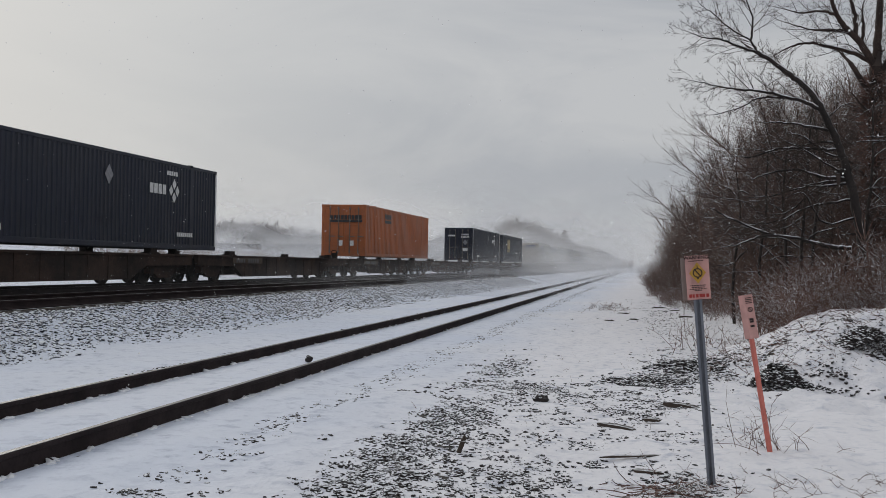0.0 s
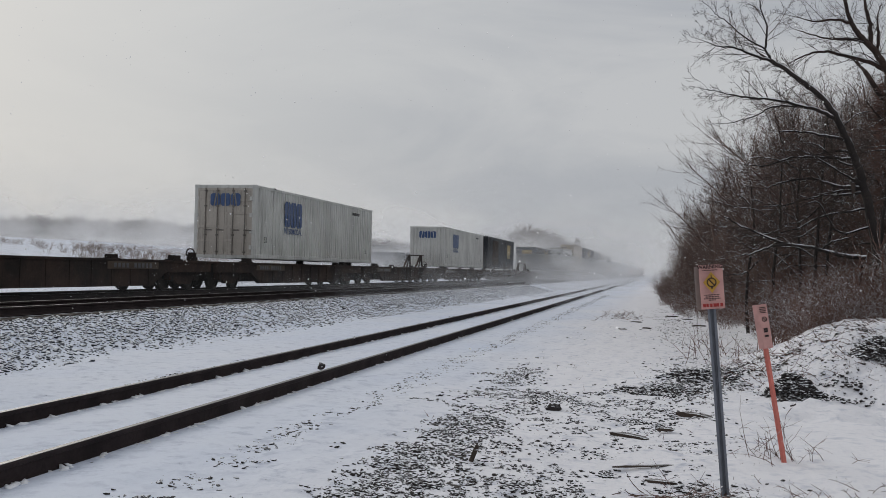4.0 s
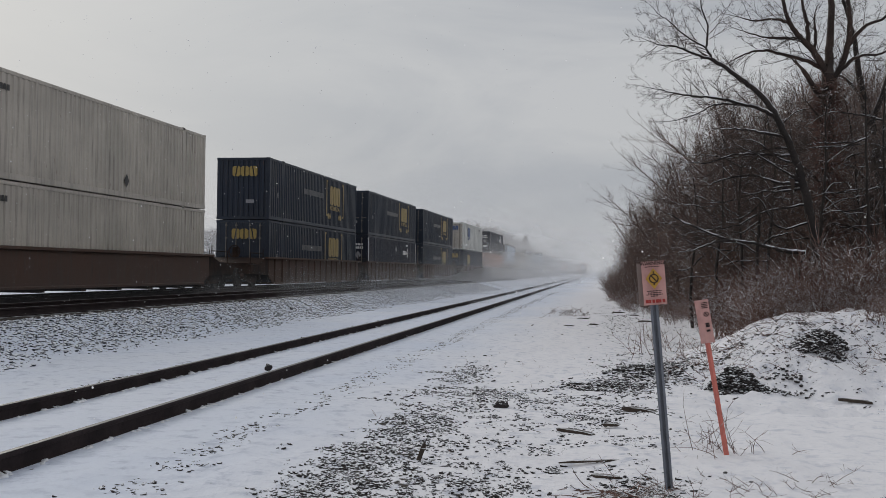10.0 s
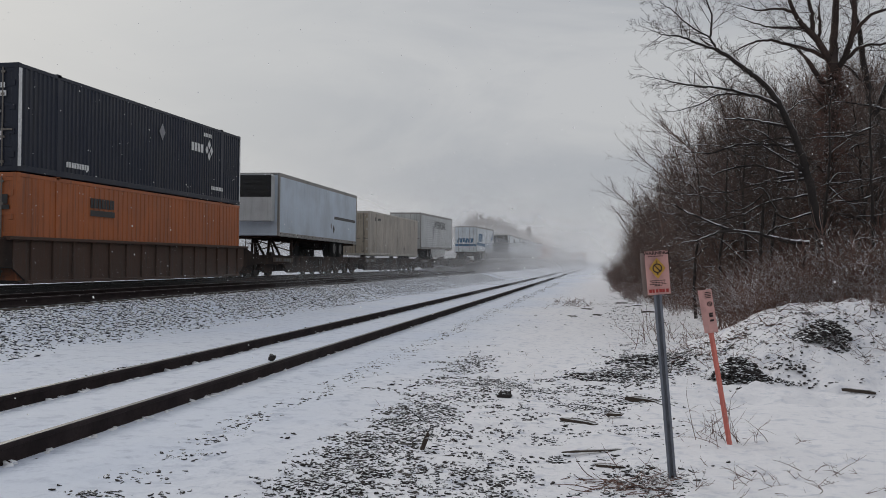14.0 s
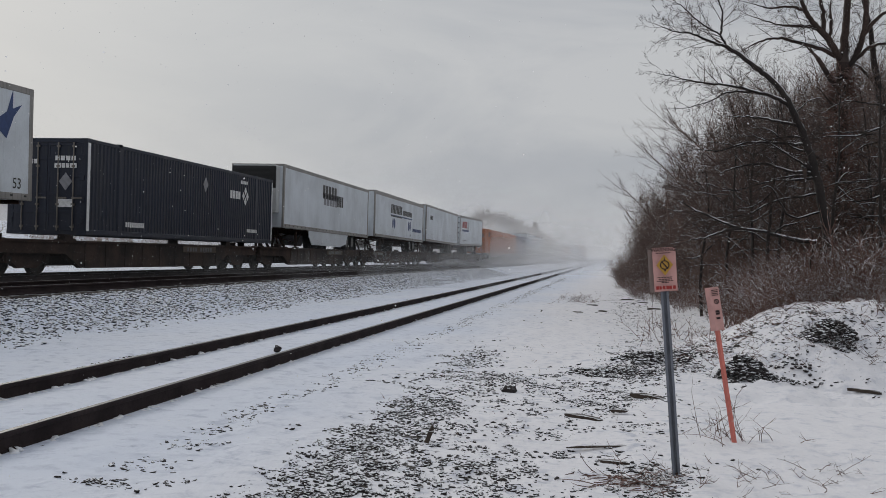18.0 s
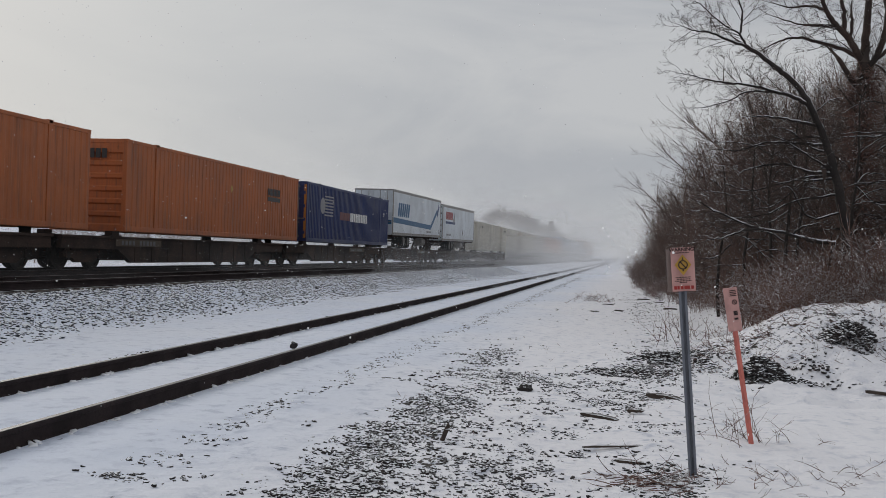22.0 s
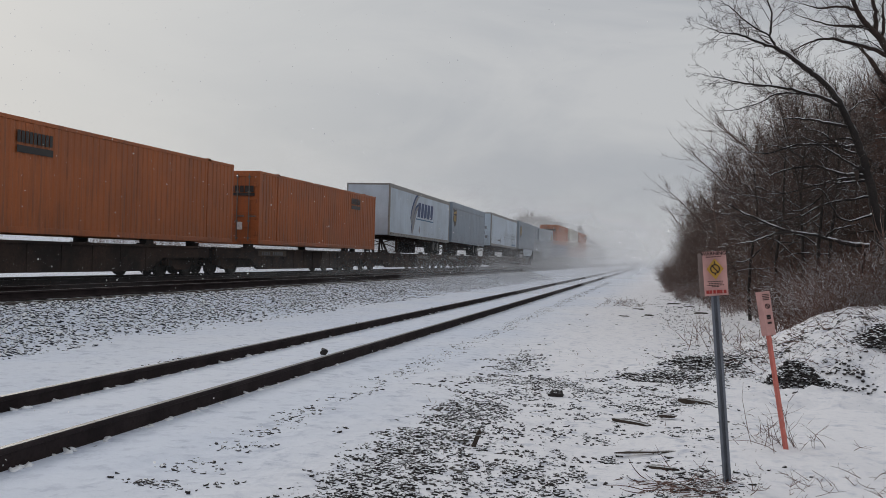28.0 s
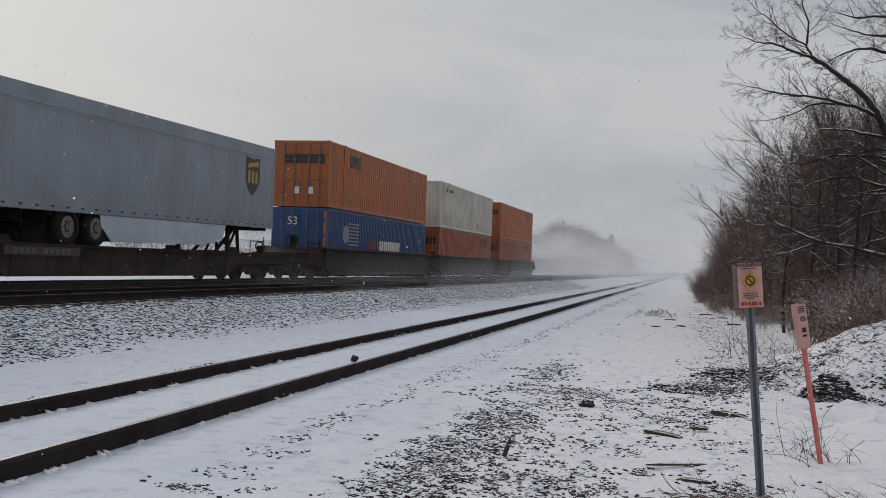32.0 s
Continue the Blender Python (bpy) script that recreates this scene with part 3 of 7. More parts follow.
def mark(parent, name, mat, build, y, z, label="", x=None, args=()):
    """A painted mark on the side that faces the siding, y along the side, z up."""
    me = shared((name, round(y, 1), *map(str, args)), lambda mb: build(mb, *args), M[mat])
    ob = part(name, me, parent, label, pose(FACE + 0.0095 if x is None else x, y, z))
    return tagged(ob, kind="stuff") if build in (word_mark, block_mark, dots4, brackets, diamonds4) else ob


def end_mark(parent, name, mat, build, y_end, x, z, args=()):
    me = shared((name + "_end", *map(str, args)), lambda mb: build(mb, *args), M[mat])
    ob = part(name, me, parent, at=pose(x, y_end, z, 0, 0, -90))
    return tagged(ob, kind="stuff") if build in (word_mark, block_mark) else ob


FIFTY_THREE = {}


def length_mark(parent, mat, y, z, x=None, size=0.32):
    """The characters 53, the length in feet."""
    key = (mat, size)
    if key not in FIFTY_THREE:
        FIFTY_THREE[key] = lettering("53", size, M[mat])
    part("length_number", FIFTY_THREE[key], parent, at=pose(FACE + 0.0115 if x is None else x, y, z, 0, 0, 90))


HALF = 8.075
BOX_H = 2.9


def container(name, label, col, u, z, doors=True, period=0.29, depth=0.045, posts=True, group="containers on the train", door_col=None):
    """A 53-foot box: frame, fluted sides, roof, doors or plain end towards the camera."""
    m = M[col]
    x1, h = FACE, BOX_H

    def frame_mesh(mb):
        for s in (-1, 1):
            a, b = (s * x1, s * (x1 - 0.16))
            lo, hi = min(a, b), max(a, b)
            mb.beam(lo, hi, -HALF, HALF, 0.0, 0.17, 0.012)
            mb.beam(lo + (0.06 if s > 0 else 0), hi - (0 if s > 0 else 0.06), -HALF, HALF, h - 0.11, h, 0.012)
            for e in (-1, 1):
                y0, y1 = sorted((e * HALF, e * (HALF - 0.15)))
                mb.beam(lo, hi, y0, y1, 0.0, h, 0.01, axis="z")
                for zc in (0.0, h - 0.118):
                    mb.box(lo - 0.006, hi + 0.006, y0 - 0.006, y1 + 0.006, zc, zc + 0.122)
            if posts:
                for y in (-6.05, 6.05):
                    mb.beam(min(s * (x1 + 0.004), s * (x1 - 0.1)), max(s * (x1 + 0.004), s * (x1 - 0.1)), y - 0.09, y + 0.09, 0.0, h + 0.01, 0.008, axis="z")
                    mb.box(lo - 0.004, hi + 0.004, y - 0.1, y + 0.1, h - 0.06, h + 0.03)
        for e in (-1, 1):
            y0, y1 = sorted((e * HALF, e * (HALF - 0.12)))
            mb.box(-x1 + 0.1, x1 - 0.1, y0, y1, 0.0, 0.14)
            mb.box(-x1 + 0.1, x1 - 0.1, y0, y1, h - 0.12, h)

    def side_mesh(mb):
        n = int((2 * HALF - 0.3) / period)
        step = (2 * HALF - 0.3) / n
        prof = []
        for k in range(n):
            a = -HALF + 0.15 + k * step
            prof += [(a, -0.01), (a + step * 0.40, -0.01), (a + step * 0.52, -0.01 - depth), (a + step * 0.88, -0.01 - depth)]
        prof.append((HALF - 0.15, -0.01))
        mb.sheet([[(x1 + o, y, zz) for y, o in prof] for zz in (0.16, h - 0.1)])
        mb.sheet([[(x1 - 0.07, y, zz) for y in (-HALF + 0.15, HALF - 0.15)] for zz in (0.16, h - 0.1)])

    def roof_mesh(mb):
        n = 28
        rows = []
        for k in range(n + 1):
            y = -HALF + 0.1 + (2 * HALF - 0.2) * k / n
            rows.append([(-x1 + 0.05, y, h - 0.012), (0, y, h - 0.004 - 0.014 * (k % 2)), (x1 - 0.05, y, h - 0.012)])
        mb.sheet(rows)
        mb.box(-x1 + 0.06, x1 - 0.06, -HALF + 0.1, HALF - 0.1, h - 0.06, h - 0.035)

    def end_mesh(mb):
        n, step = 9, (2 * x1 - 0.3) / 9
        prof = []
        for k in range(n):
            a = -x1 + 0.15 + k * step
            prof += [(a, 0.02), (a + step * 0.4, 0.02), (a + step * 0.52, 0.065), (a + step * 0.88, 0.065)]
        prof.append((x1 - 0.15, 0.02))
        mb.sheet([[(x, -HALF + o, zz) for x, o in prof] for zz in (0.12, h - 0.1)])
        mb.box(-x1 + 0.15, x1 - 0.15, -HALF + 0.07, -HALF + 0.1, 0.12, h - 0.1)

    def cross_end_mesh(mb):
        prof = [(0.12, 0.02)]
        for k in range(6):
            a = 0.2 + (h - 0.5) * k / 6
            prof += [(a, 0.02), (a + 0.05, 0.075), (a + 0.24, 0.075), (a + 0.29, 0.02)]
        prof.append((h - 0.1, 0.02))
        mb.sheet([[(x, -HALF + o, zz) for x in (-x1 + 0.15, x1 - 0.15)] for zz, o in prof])
        mb.box(-x1 + 0.15, x1 - 0.15, -HALF + 0.08, -HALF + 0.11, 0.12, h - 0.1)

    def door_mesh(mb):
        # one leaf, hinged at x = 0, reaching to -x
        w = x1 - 0.135
        mb.box(-w, 0, -0.008, 0.035, 0.0, h - 0.26)

    def rib_mesh(mb):
        mb.beam(-x1 + 0.155, -0.02, -0.026, -0.006, 0.0, 0.10, 0.006, axis="x")

    def stile_mesh(mb):
        mb.beam(0.0, 0.07, -0.022, -0.004, 0.0, h - 0.26, 0.006, axis="z")

    def rod_mesh(mb):
        mb.cyl((0, -0.05, (h - 0.26) / 2), "z", 0.021, (h - 0.24) / 2, 8)
        for zz in (0.08, 0.75, 1.9, h - 0.4):
            mb.box(-0.055, 0.055, -0.06, -0.02, zz, zz + 0.06)
        mb.box(-0.03, 0.30, -0.075, -0.055, 0.95, 1.0)

    def hinge_mesh(mb):
        mb.beam(-0.10, 0.05, -0.045, -0.01, 0.0, 0.16, 0.008, axis="x")

    root = thing(name, shared(("container_frame", posts), frame_mesh, m), pose(0, 0, 0), label, "shipping container", group)
    sm = shared(("container_side", period, depth), side_mesh, m)
    part("side_wall", sm, root)
    part("side_wall", sm, root, at=pose(0, 0, 0, 0, 0, 180))
    part("roof", shared("container_roof", roof_mesh, m), root)
    em = shared("container_cross_end", cross_end_mesh, m) if col == "c_orange" else shared("container_end", end_mesh, m)
    for near in (True, False):
        turn = pose(0, 0, 0) if near else pose(0, 0, 0, 0, 0, 180)
        if doors == near:
            leaf, rod, hinge = shared("container_door", door_mesh, M[door_col] if door_col else m), shared("lock_rod", rod_mesh, M["rod"]), shared("hinge", hinge_mesh, m)
            for s in (1, -1):
                at = turn @ pose(x1 - 0.13 if s > 0 else -0.005, -HALF + 0.02, 0.13)
                d = part("door", leaf, root, at=at)
                dm = M[door_col] if door_col else m
                for zz in (0.0, 0.52, 1.06, 1.6, 2.12, h - 0.36):
                    part("door_rib", shared("door_rib", rib_mesh, dm), d, at=pose(0, 0, zz))
                for x in (-x1 + 0.135, -0.07):
                    part("door_stile", shared("door_stile", stile_mesh, dm), d, at=pose(x, 0, 0))
                for x in (-0.30, -0.80):
                    part("lock_rod", rod, d, "galvanised lock rod", pose(x, 0, 0))
                for zz in (0.22, 0.85, 1.5, 2.15):
                    part("hinge", hinge, d, at=pose(0.0 if s > 0 else -x1 + 0.135, 0, zz))
        else:
            part("end_wall", em, root, at=turn)
    return ride(root, u + HALF, z)


TB, TT = 1.99, 4.97       # trailer floor and roof over the rail


def trailer(name, label, col, u, length=16.15, rear_near=True, ribs=False, skirt=False, tank=False, reefer=False, band=0.16, rail="alu", lift=0.0, group="trailers on the train"):
    m = M[col]
    hy, x1 = length / 2, FACE
    ln = round(length, 1)
    hh = TT - TB

    def body_mesh(mb):
        c = 0.05
        mb.prism([(-x1 + c, 0.0), (x1 - c, 0.0), (x1, c), (x1, hh - c), (x1 - c, hh), (-x1 + c, hh), (-x1, hh - c), (-x1, c)], "y", -hy, hy)

    def side_mesh(mb):
        # one skin with its seams or ribs pressed out
        if ribs:
            prof = [(0.13, 0.003)]
            for k in range(1, 15):
                zz = 0.15 + (hh - 0.45) * k / 15
                prof += [(zz - 0.006, 0.003), (zz, 0.016), (zz + 0.05, 0.016), (zz + 0.056, 0.003)]
            prof.append((hh - 0.12, 0.003))
            mb.sheet([[(x1 + o, y, zz) for y in (-hy + 0.02, hy - 0.02)] for zz, o in prof])
        else:
            n = int(length / 1.22)
            prof = [(-hy + 0.02, 0.003)]
            for k in range(1, n):
                y = -hy + length * k / n
                prof += [(y - 0.03, 0.003), (y - 0.025, 0.008), (y + 0.025, 0.008), (y + 0.03, 0.003)]
            prof.append((hy - 0.02, 0.003))
            mb.sheet([[(x1 + o, y, zz) for y, o in prof] for zz in (0.13, hh - 0.1)])

    def top_rail(mb):
        mb.beam(x1 - 0.06, x1 + 0.016, -hy - 0.004, hy + 0.004, hh - band, hh + 0.012, 0.012)

    def bottom_rail(mb):
        mb.beam(x1 - 0.06, x1 + 0.016, -hy - 0.004, hy + 0.004, -0.03, 0.16, 0.012)

    def corner_post(mb):
        mb.beam(x1 - 0.07, x1 + 0.018, -hy - 0.006, -hy + 0.16, 0.0, hh, 0.01, axis="z")

    def end_cap(mb):
        mb.beam(-x1 + 0.08, x1 - 0.08, -hy - 0.012, -hy + 0.05, hh - 0.09, hh + 0.01, 0.01, axis="x")

    def dots_mesh(mb):
        n = int(length / 0.62)
        for k in range(n):
            y = -hy + 0.3 + (length - 0.6) * k / (n - 1)
            mb.box(x1 + 0.014, x1 + 0.018, y - 0.06, y + 0.06, 0.065, 0.115)

    def cross_mesh(mb):
        mb.beam(-x1 + 0.05, x1 - 0.05, -0.03, 0.03, -0.13, -0.02, 0.008, axis="x")

    def slide_mesh(mb):
        mb.beam(-0.05, 0.05, -hy + 0.6, -hy + 6.2, -0.3, -0.1, 0.01)

    def door_mesh(mb):
        w = x1 - 0.05
        mb.box(-w, 0, -0.012, 0.03, 0.0, hh - 0.16)
        for x in (-w, -0.05):
            mb.beam(x, x + 0.05, -0.02, -0.004, 0.0, hh - 0.16, 0.006, axis="z")

    def rod_mesh(mb):
        mb.cyl((0, -0.045, (hh - 0.16) / 2), "z", 0.018, (hh - 0.16) / 2, 8)
        for zz in (0.05, 0.6, 1.5, 2.3):
            mb.box(-0.05, 0.05, -0.055, -0.015, zz, zz + 0.05)
        mb.box(-0.02, 0.28, -0.07, -0.05, 0.75, 0.8)

    def legs_mesh(mb):
        for s in (-0.95, 0.95):
            mb.beam(s - 0.06, s + 0.06, -0.07, 0.07, -0.92, -0.02, 0.012, axis="z")
            mb.box(s - 0.13, s + 0.13, -0.14, 0.14, -0.96, -0.9)
            mb.bar((s, 0.0, -0.75), (s, -1.0, -0.08), 0.03)
        mb.bar((-0.95, 0, -0.7), (0.95, 0, -0.15), 0.03)
        mb.bar((0.95, 0, -0.7), (-0.95, 0, -0.15), 0.03)

    def axle_mesh(mb):
        mb.cyl((0, 0, 0), "x", 0.065, 1.1, 8)
        for s in (-0.5, 0.5):
            mb.beam(s - 0.06, s + 0.06, -0.5, 0.5, 0.1, 0.22, 0.01)
            mb.box(s - 0.08, s + 0.08, -0.1, 0.1, 0.18, 0.45)

    def tyre_mesh(mb):
        mb.ring((0, 0, 0), "x", 0.29, 0.5, 0.14, 22)

    def rim_mesh(mb):
        mb.ring((0, 0, 0), "x", 0.15, 0.295, 0.10, 18)
        mb.cyl((0, 0, 0), "x", 0.11, 0.13, 12)
        for k in range(8):
            a = 2 * math.pi * k / 8
            mb.cyl((0.105, 0.2 * math.cos(a), 0.2 * math.sin(a)), "x", 0.02, 0.02, 6)

    def flap_mesh(mb):
        mb.beam(-0.3, 0.3, -0.006, 0.006, -0.86, -0.05, 0.003, axis="z")

    def skirt_mesh(mb):
        mb.prism([(-3.6, -0.02), (3.9, -0.02), (3.6, -0.55), (2.3, -0.74), (-3.0, -0.74), (-3.5, -0.35)], "x", x1 - 0.04, x1 - 0.015)

    def tank_mesh(mb):
        mb.cyl((0, 0, -0.42), "y", 0.30, 0.62, 18)
        for y in (-0.4, 0.4):
            mb.ring((0, y, -0.42), "y", 0.30, 0.315, 0.03, 18)
            mb.box(-0.03, 0.03, y - 0.03, y + 0.03, -0.15, -0.02)

    def unit_mesh(mb):
        mb.prism([(-1.1, 0.66), (1.1, 0.66), (1.1, 2.8), (1.0, 2.9), (-1.0, 2.9), (-1.1, 2.8)], "y", -0.5, 0.0)
        mb.box(-1.12, 1.12, -0.52, -0.48, 0.68, 1.74)
        for k in range(6):
            mb.box(0.45, 0.85, -0.54, -0.5, 1.15 + 0.09 * k, 1.2 + 0.09 * k)

    def grille_mesh(mb):
        mb.box(-1.08, 1.08, -0.53, -0.5, 1.80, 2.84)
        for k in range(16):
            mb.box(-1.06, 1.06, -0.55, -0.52, 1.86 + 0.058 * k, 1.88 + 0.058 * k)

    root = thing(name, shared(("trailer_body", ln), body_mesh, m), pose(0, 0, 0), label, "semi trailer", group)
    for k in (0, 180):
        part("side_skin", shared(("side_skin", ln, ribs), side_mesh, m), root, at=pose(0, 0, 0, 0, 0, k))
        part("top_rail", shared(("top_rail", ln, band), top_rail, M[rail]), root, "aluminium top rail", pose(0, 0, 0, 0, 0, k))
        part("bottom_rail", shared(("bottom_rail", ln), bottom_rail, M[rail]), root, "aluminium bottom rail", pose(0, 0, 0, 0, 0, k))
        part("end_cap", shared(("end_cap", ln), end_cap, M[rail]), root, at=pose(0, 0, 0, 0, 0, k))
        part("corner_post", shared(("corner_post", ln), corner_post, M[rail]), root, at=pose(0, 0, 0, 0, 0, k))
        part("corner_post", shared(("corner_post_far", ln), lambda mb: mb.beam(x1 - 0.07, x1 + 0.018, hy - 0.16, hy + 0.006, 0.0, hh, 0.01, axis="z"), M[rail]), root, at=pose(0, 0, 0, 0, 0, k))
    tagged(part("marker_dots", shared(("marker_dots", round(length, 1)), dots_mesh, M["gasket"]), root), kind="stuff")
    turn = pose(0, 0, 0) if rear_near else pose(0, 0, 0, 0, 0, 180)
    for k in range(14):
        part("floor_beam", shared("floor_beam", cross_mesh, M["iron"]), root, at=pose(0, -hy + 0.5 + (length - 1.0) * k / 13, 0))
    for x in (-0.45, 0.45):
        part("axle_slide", shared(("axle_slide", ln), slide_mesh, M["iron"]), root, at=turn @ pose(x, 0, 0))
    leaf, rod = shared("trailer_door", door_mesh, m), shared("door_rod", rod_mesh, M["alu"])
    for s in (1, -1):
        d = part("rear_door", leaf, root, at=turn @ pose(x1 - 0.03 if s > 0 else -0.006, -hy - 0.01, 0.06))
        for x in (-0.35, -0.85):
            part("lock_rod", rod, d, "aluminium lock rod", pose(x, 0, 0))
    legs = shared("landing_gear", legs_mesh, M["iron"])
    part("landing_gear", legs, root, "black folding landing gear", turn @ pose(0, hy - 3.0, 0))
    axle, tyre, rim = shared("trailer_axle", axle_mesh, M["iron"]), shared("tyre", tyre_mesh, M["rubber"], True), shared("wheel_rim", rim_mesh, M["rim"])
    for y in (3.5, 4.75):
        a = part("axle", axle, root, at=turn @ pose(0, -hy + y, -0.40))
        for x in (-1.13, -0.82, 0.82, 1.13):
            part("tyre", tyre, a, "black rubber tyre", pose(x, 0, 0))
        for x in (-1.16, 1.16):
            part("rim", rim, a, "dull grey steel rim", pose(x, 0, 0, 0, 0, 0 if x > 0 else 180))
    for x in (-0.9, 0.9):
        part("mud_flap", shared("mud_flap", flap_mesh, M["rubber"]), root, at=turn @ pose(x, -hy + 2.6, 0))
    if skirt:
        for s in (0, 180):
            part("side_skirt", shared("side_skirt", skirt_mesh, M["t_blue" if col == "t_grey" else col]), root, at=pose(0, (0.4 if rear_near else -0.4) * (1 if s == 0 else -1) * 1, 0) @ pose(0, 0, 0, 0, 0, s) if s == 0 else pose(0, 0.4 if rear_near else -0.4, 0, 0, 0, 180))
    if tank:
        part("fuel_tank", shared("fuel_tank", tank_mesh, M["alu"], False), root, "aluminium fuel tank", turn @ pose(0.75, hy - 5.2, 0))
    if reefer:
        un = part("cooling_unit", shared("cooling_unit", unit_mesh, M["t_dirty"]), root, "white cooling unit on the nose", turn @ pose(0, hy, 0, 0, 0, 180))
        part("grille", shared("unit_grille", grille_mesh, M["gasket"]), un, "black air grille")
    KINGPINS.append((u + length - 1.3, False) if rear_near else (u + 1.3, True))
    tip = math.degrees(math.atan(0.15 / length))
    return ride(root, u + hy, RAIL_TOP + TB - 0.07 + lift, tip if rear_near else -tip)


def truck(parent, y):
    """A two-axle bogie."""

    def frame_mesh(mb):
        for s in (-1.0, 1.0):
            prof = [(-1.15, 0.52), (-1.05, 0.62), (-0.55, 0.72), (0.55, 0.72), (1.05, 0.62), (1.15, 0.52), (1.05, 0.36), (0.75, 0.40), (0.42, 0.22), (-0.42, 0.22), (-0.75, 0.40), (-1.05, 0.36)]
            mb.prism(prof, "x", s - 0.07, s + 0.07)
            for e in (-0.89, 0.89):
                mb.box(s - 0.11, s + 0.11, e - 0.16, e + 0.16, 0.36, 0.58)
            for k in (-0.18, 0.0, 0.18):
                mb.cyl((s, k, 0.42), "z", 0.07, 0.13, 8)
        mb.box(-1.0, 1.0, -0.2, 0.2, 0.52, 0.74)

    def wheel_mesh(mb):
        for s in (-0.75, 0.75):
            mb.ring((s, 0, 0), "x", 0.36, 0.44, 0.065, 22)
            mb.cyl((s, 0, 0), "x", 0.37, 0.025, 22)
            mb.ring((s + (0.07 if s < 0 else -0.07), 0, 0), "x", 0.36, 0.47, 0.012, 22)
        mb.cyl((0, 0, 0), "x", 0.08, 1.02, 10)
        for s in (-1.06, 1.06):
            mb.cyl((s, 0, 0), "x", 0.12, 0.05, 10)

    t = part("truck", shared("truck_frame", frame_mesh, M["iron"]), parent, "black cast-iron bogie", pose(0, y, 0))
    for e in (-0.89, 0.89):
        WHEELS.append((part("wheelset", shared("wheelset", wheel_mesh, M["wheel"]), t, at=pose(0, e, 0.44)), e))
    return t


def spine_car(u0, u1, loaded, hitch=False, label_side=0, seed=0):
    """One platform of an articulated flat car from u0 to u1."""
    mid, L = (u0 + u1) / 2, u1 - u0
    h = L / 2
    k = round(L, 1)

    def sill_mesh(mb):
        prof = [(-h + 0.2, 0.64), (-h + 3.3, 0.62), (-h + 4.2, 0.20), (h - 4.4, 0.20), (h - 3.5, 0.62), (h - 0.2, 0.64), (h - 0.2, 0.98), (-h + 0.2, 0.98)]
        mb.prism(prof, "x", 1.08, 1.24)
        mb.beam(1.05, 1.285, -h + 0.15, h - 0.15, 0.94, 1.02, 0.01)
        n = 9
        for j in range(n):
            y = -h + 4.4 + (L - 9.0) * j / (n - 1)
            mb.box(1.24, 1.265, y - 0.04, y + 0.04, 0.22, 0.95)

    def centre_mesh(mb):
        mb.beam(-0.28, 0.28, -h + 0.05, h - 0.05, 0.30, 0.96, 0.02)
        for j in range(8):
            y = -h + 1.0 + (L - 2.0) * j / 7
            mb.box(-1.1, 1.1, y - 0.08, y + 0.08, 0.55, 0.95)

    def deck_mesh(mb):
        n = 10
        for j in range(n):
            a = -h + 0.2 + (L - 0.4) * j / n
            mb.box(-1.06, 1.06, a, a + (L - 0.4) / n - 0.03, 0.96, 1.0)

    def pedestal_mesh(mb):
        mb.box(-0.12, 0.12, -0.22, 0.22, 1.0, 1.185)
        mb.box(-0.16, 0.14, -0.35, 0.35, 0.99, 1.06)

    def hitch_mesh(mb):
        mb.prism([(-0.55, 1.93), (0.45, 1.93), (0.55, 1.86), (-0.65, 1.86)], "x", -0.5, 0.5)

    def strut_mesh(mb):
        mb.bar((0, -1.6, 1.0), (0, -0.2, 1.88), 0.07)
        mb.bar((0, 0.25, 1.0), (0, 0.1, 1.88), 0.07)
        mb.bar((0, -0.7, 1.0), (0, 0.0, 1.86), 0.05)
        mb.box(-0.1, 0.1, -1.8, 0.5, 0.99, 1.06)

    def brake_mesh(mb):
        mb.box(-0.12, 0.12, -0.1, 0.1, 1.0, 1.32)
        mb.ring((0, -0.14, 1.3), "y", 0.13, 0.17, 0.02, 16)

    def label_mesh(mb):
        mb.box(1.286, 1.29, -1.5, 1.5, 0.72, 0.94)

    def number_mesh(mb):
        for j in range(10):
            if j != 4:
                mb.box(1.291, 1.294, -1.15 + 0.23 * j, -1.0 + 0.23 * j, 0.76, 0.90)

    root = thing("spine_car", shared(("spine_sill", k), sill_mesh, M["iron"]), pose(0, 0, 0), "black steel intermodal flat car " + ("carrying a load" if loaded else "running empty"), "freight car", "cars of the freight train")
    part("side_sill", shared(("spine_sill", k), sill_mesh, M["iron"]), root, at=pose(0, 0, 0, 0, 0, 180))
    part("centre_sill", shared(("spine_centre", k), centre_mesh, M["iron"]), root)
    part("deck", shared(("spine_deck", k), deck_mesh, M["iron_rust"]), root, "rusty steel deck plates")
    for y in (-6.0, 6.0) if L > 15 else (-4.5, 4.5):
        for x in (-1.15, 1.15):
            part("pedestal", shared("pedestal", pedestal_mesh, M["iron"]), root, at=pose(x, y, 0))
    rng = random.Random(seed)
    lb = part("number_panel", shared("number_panel", label_mesh, M["label_yellow"]), root, "faded yellow number panel", pose(0, rng.choice((-4.5, -3.8, 3.2)), 0))
    tagged(part("number_bars", shared("number_bars", number_mesh, M["k_dim"]), lb), kind="stuff")
    stands = [pose(0, u - mid, 0, 0, 0, 180 if ahead else 0) for u, ahead in KINGPINS if u0 <= u < u1]
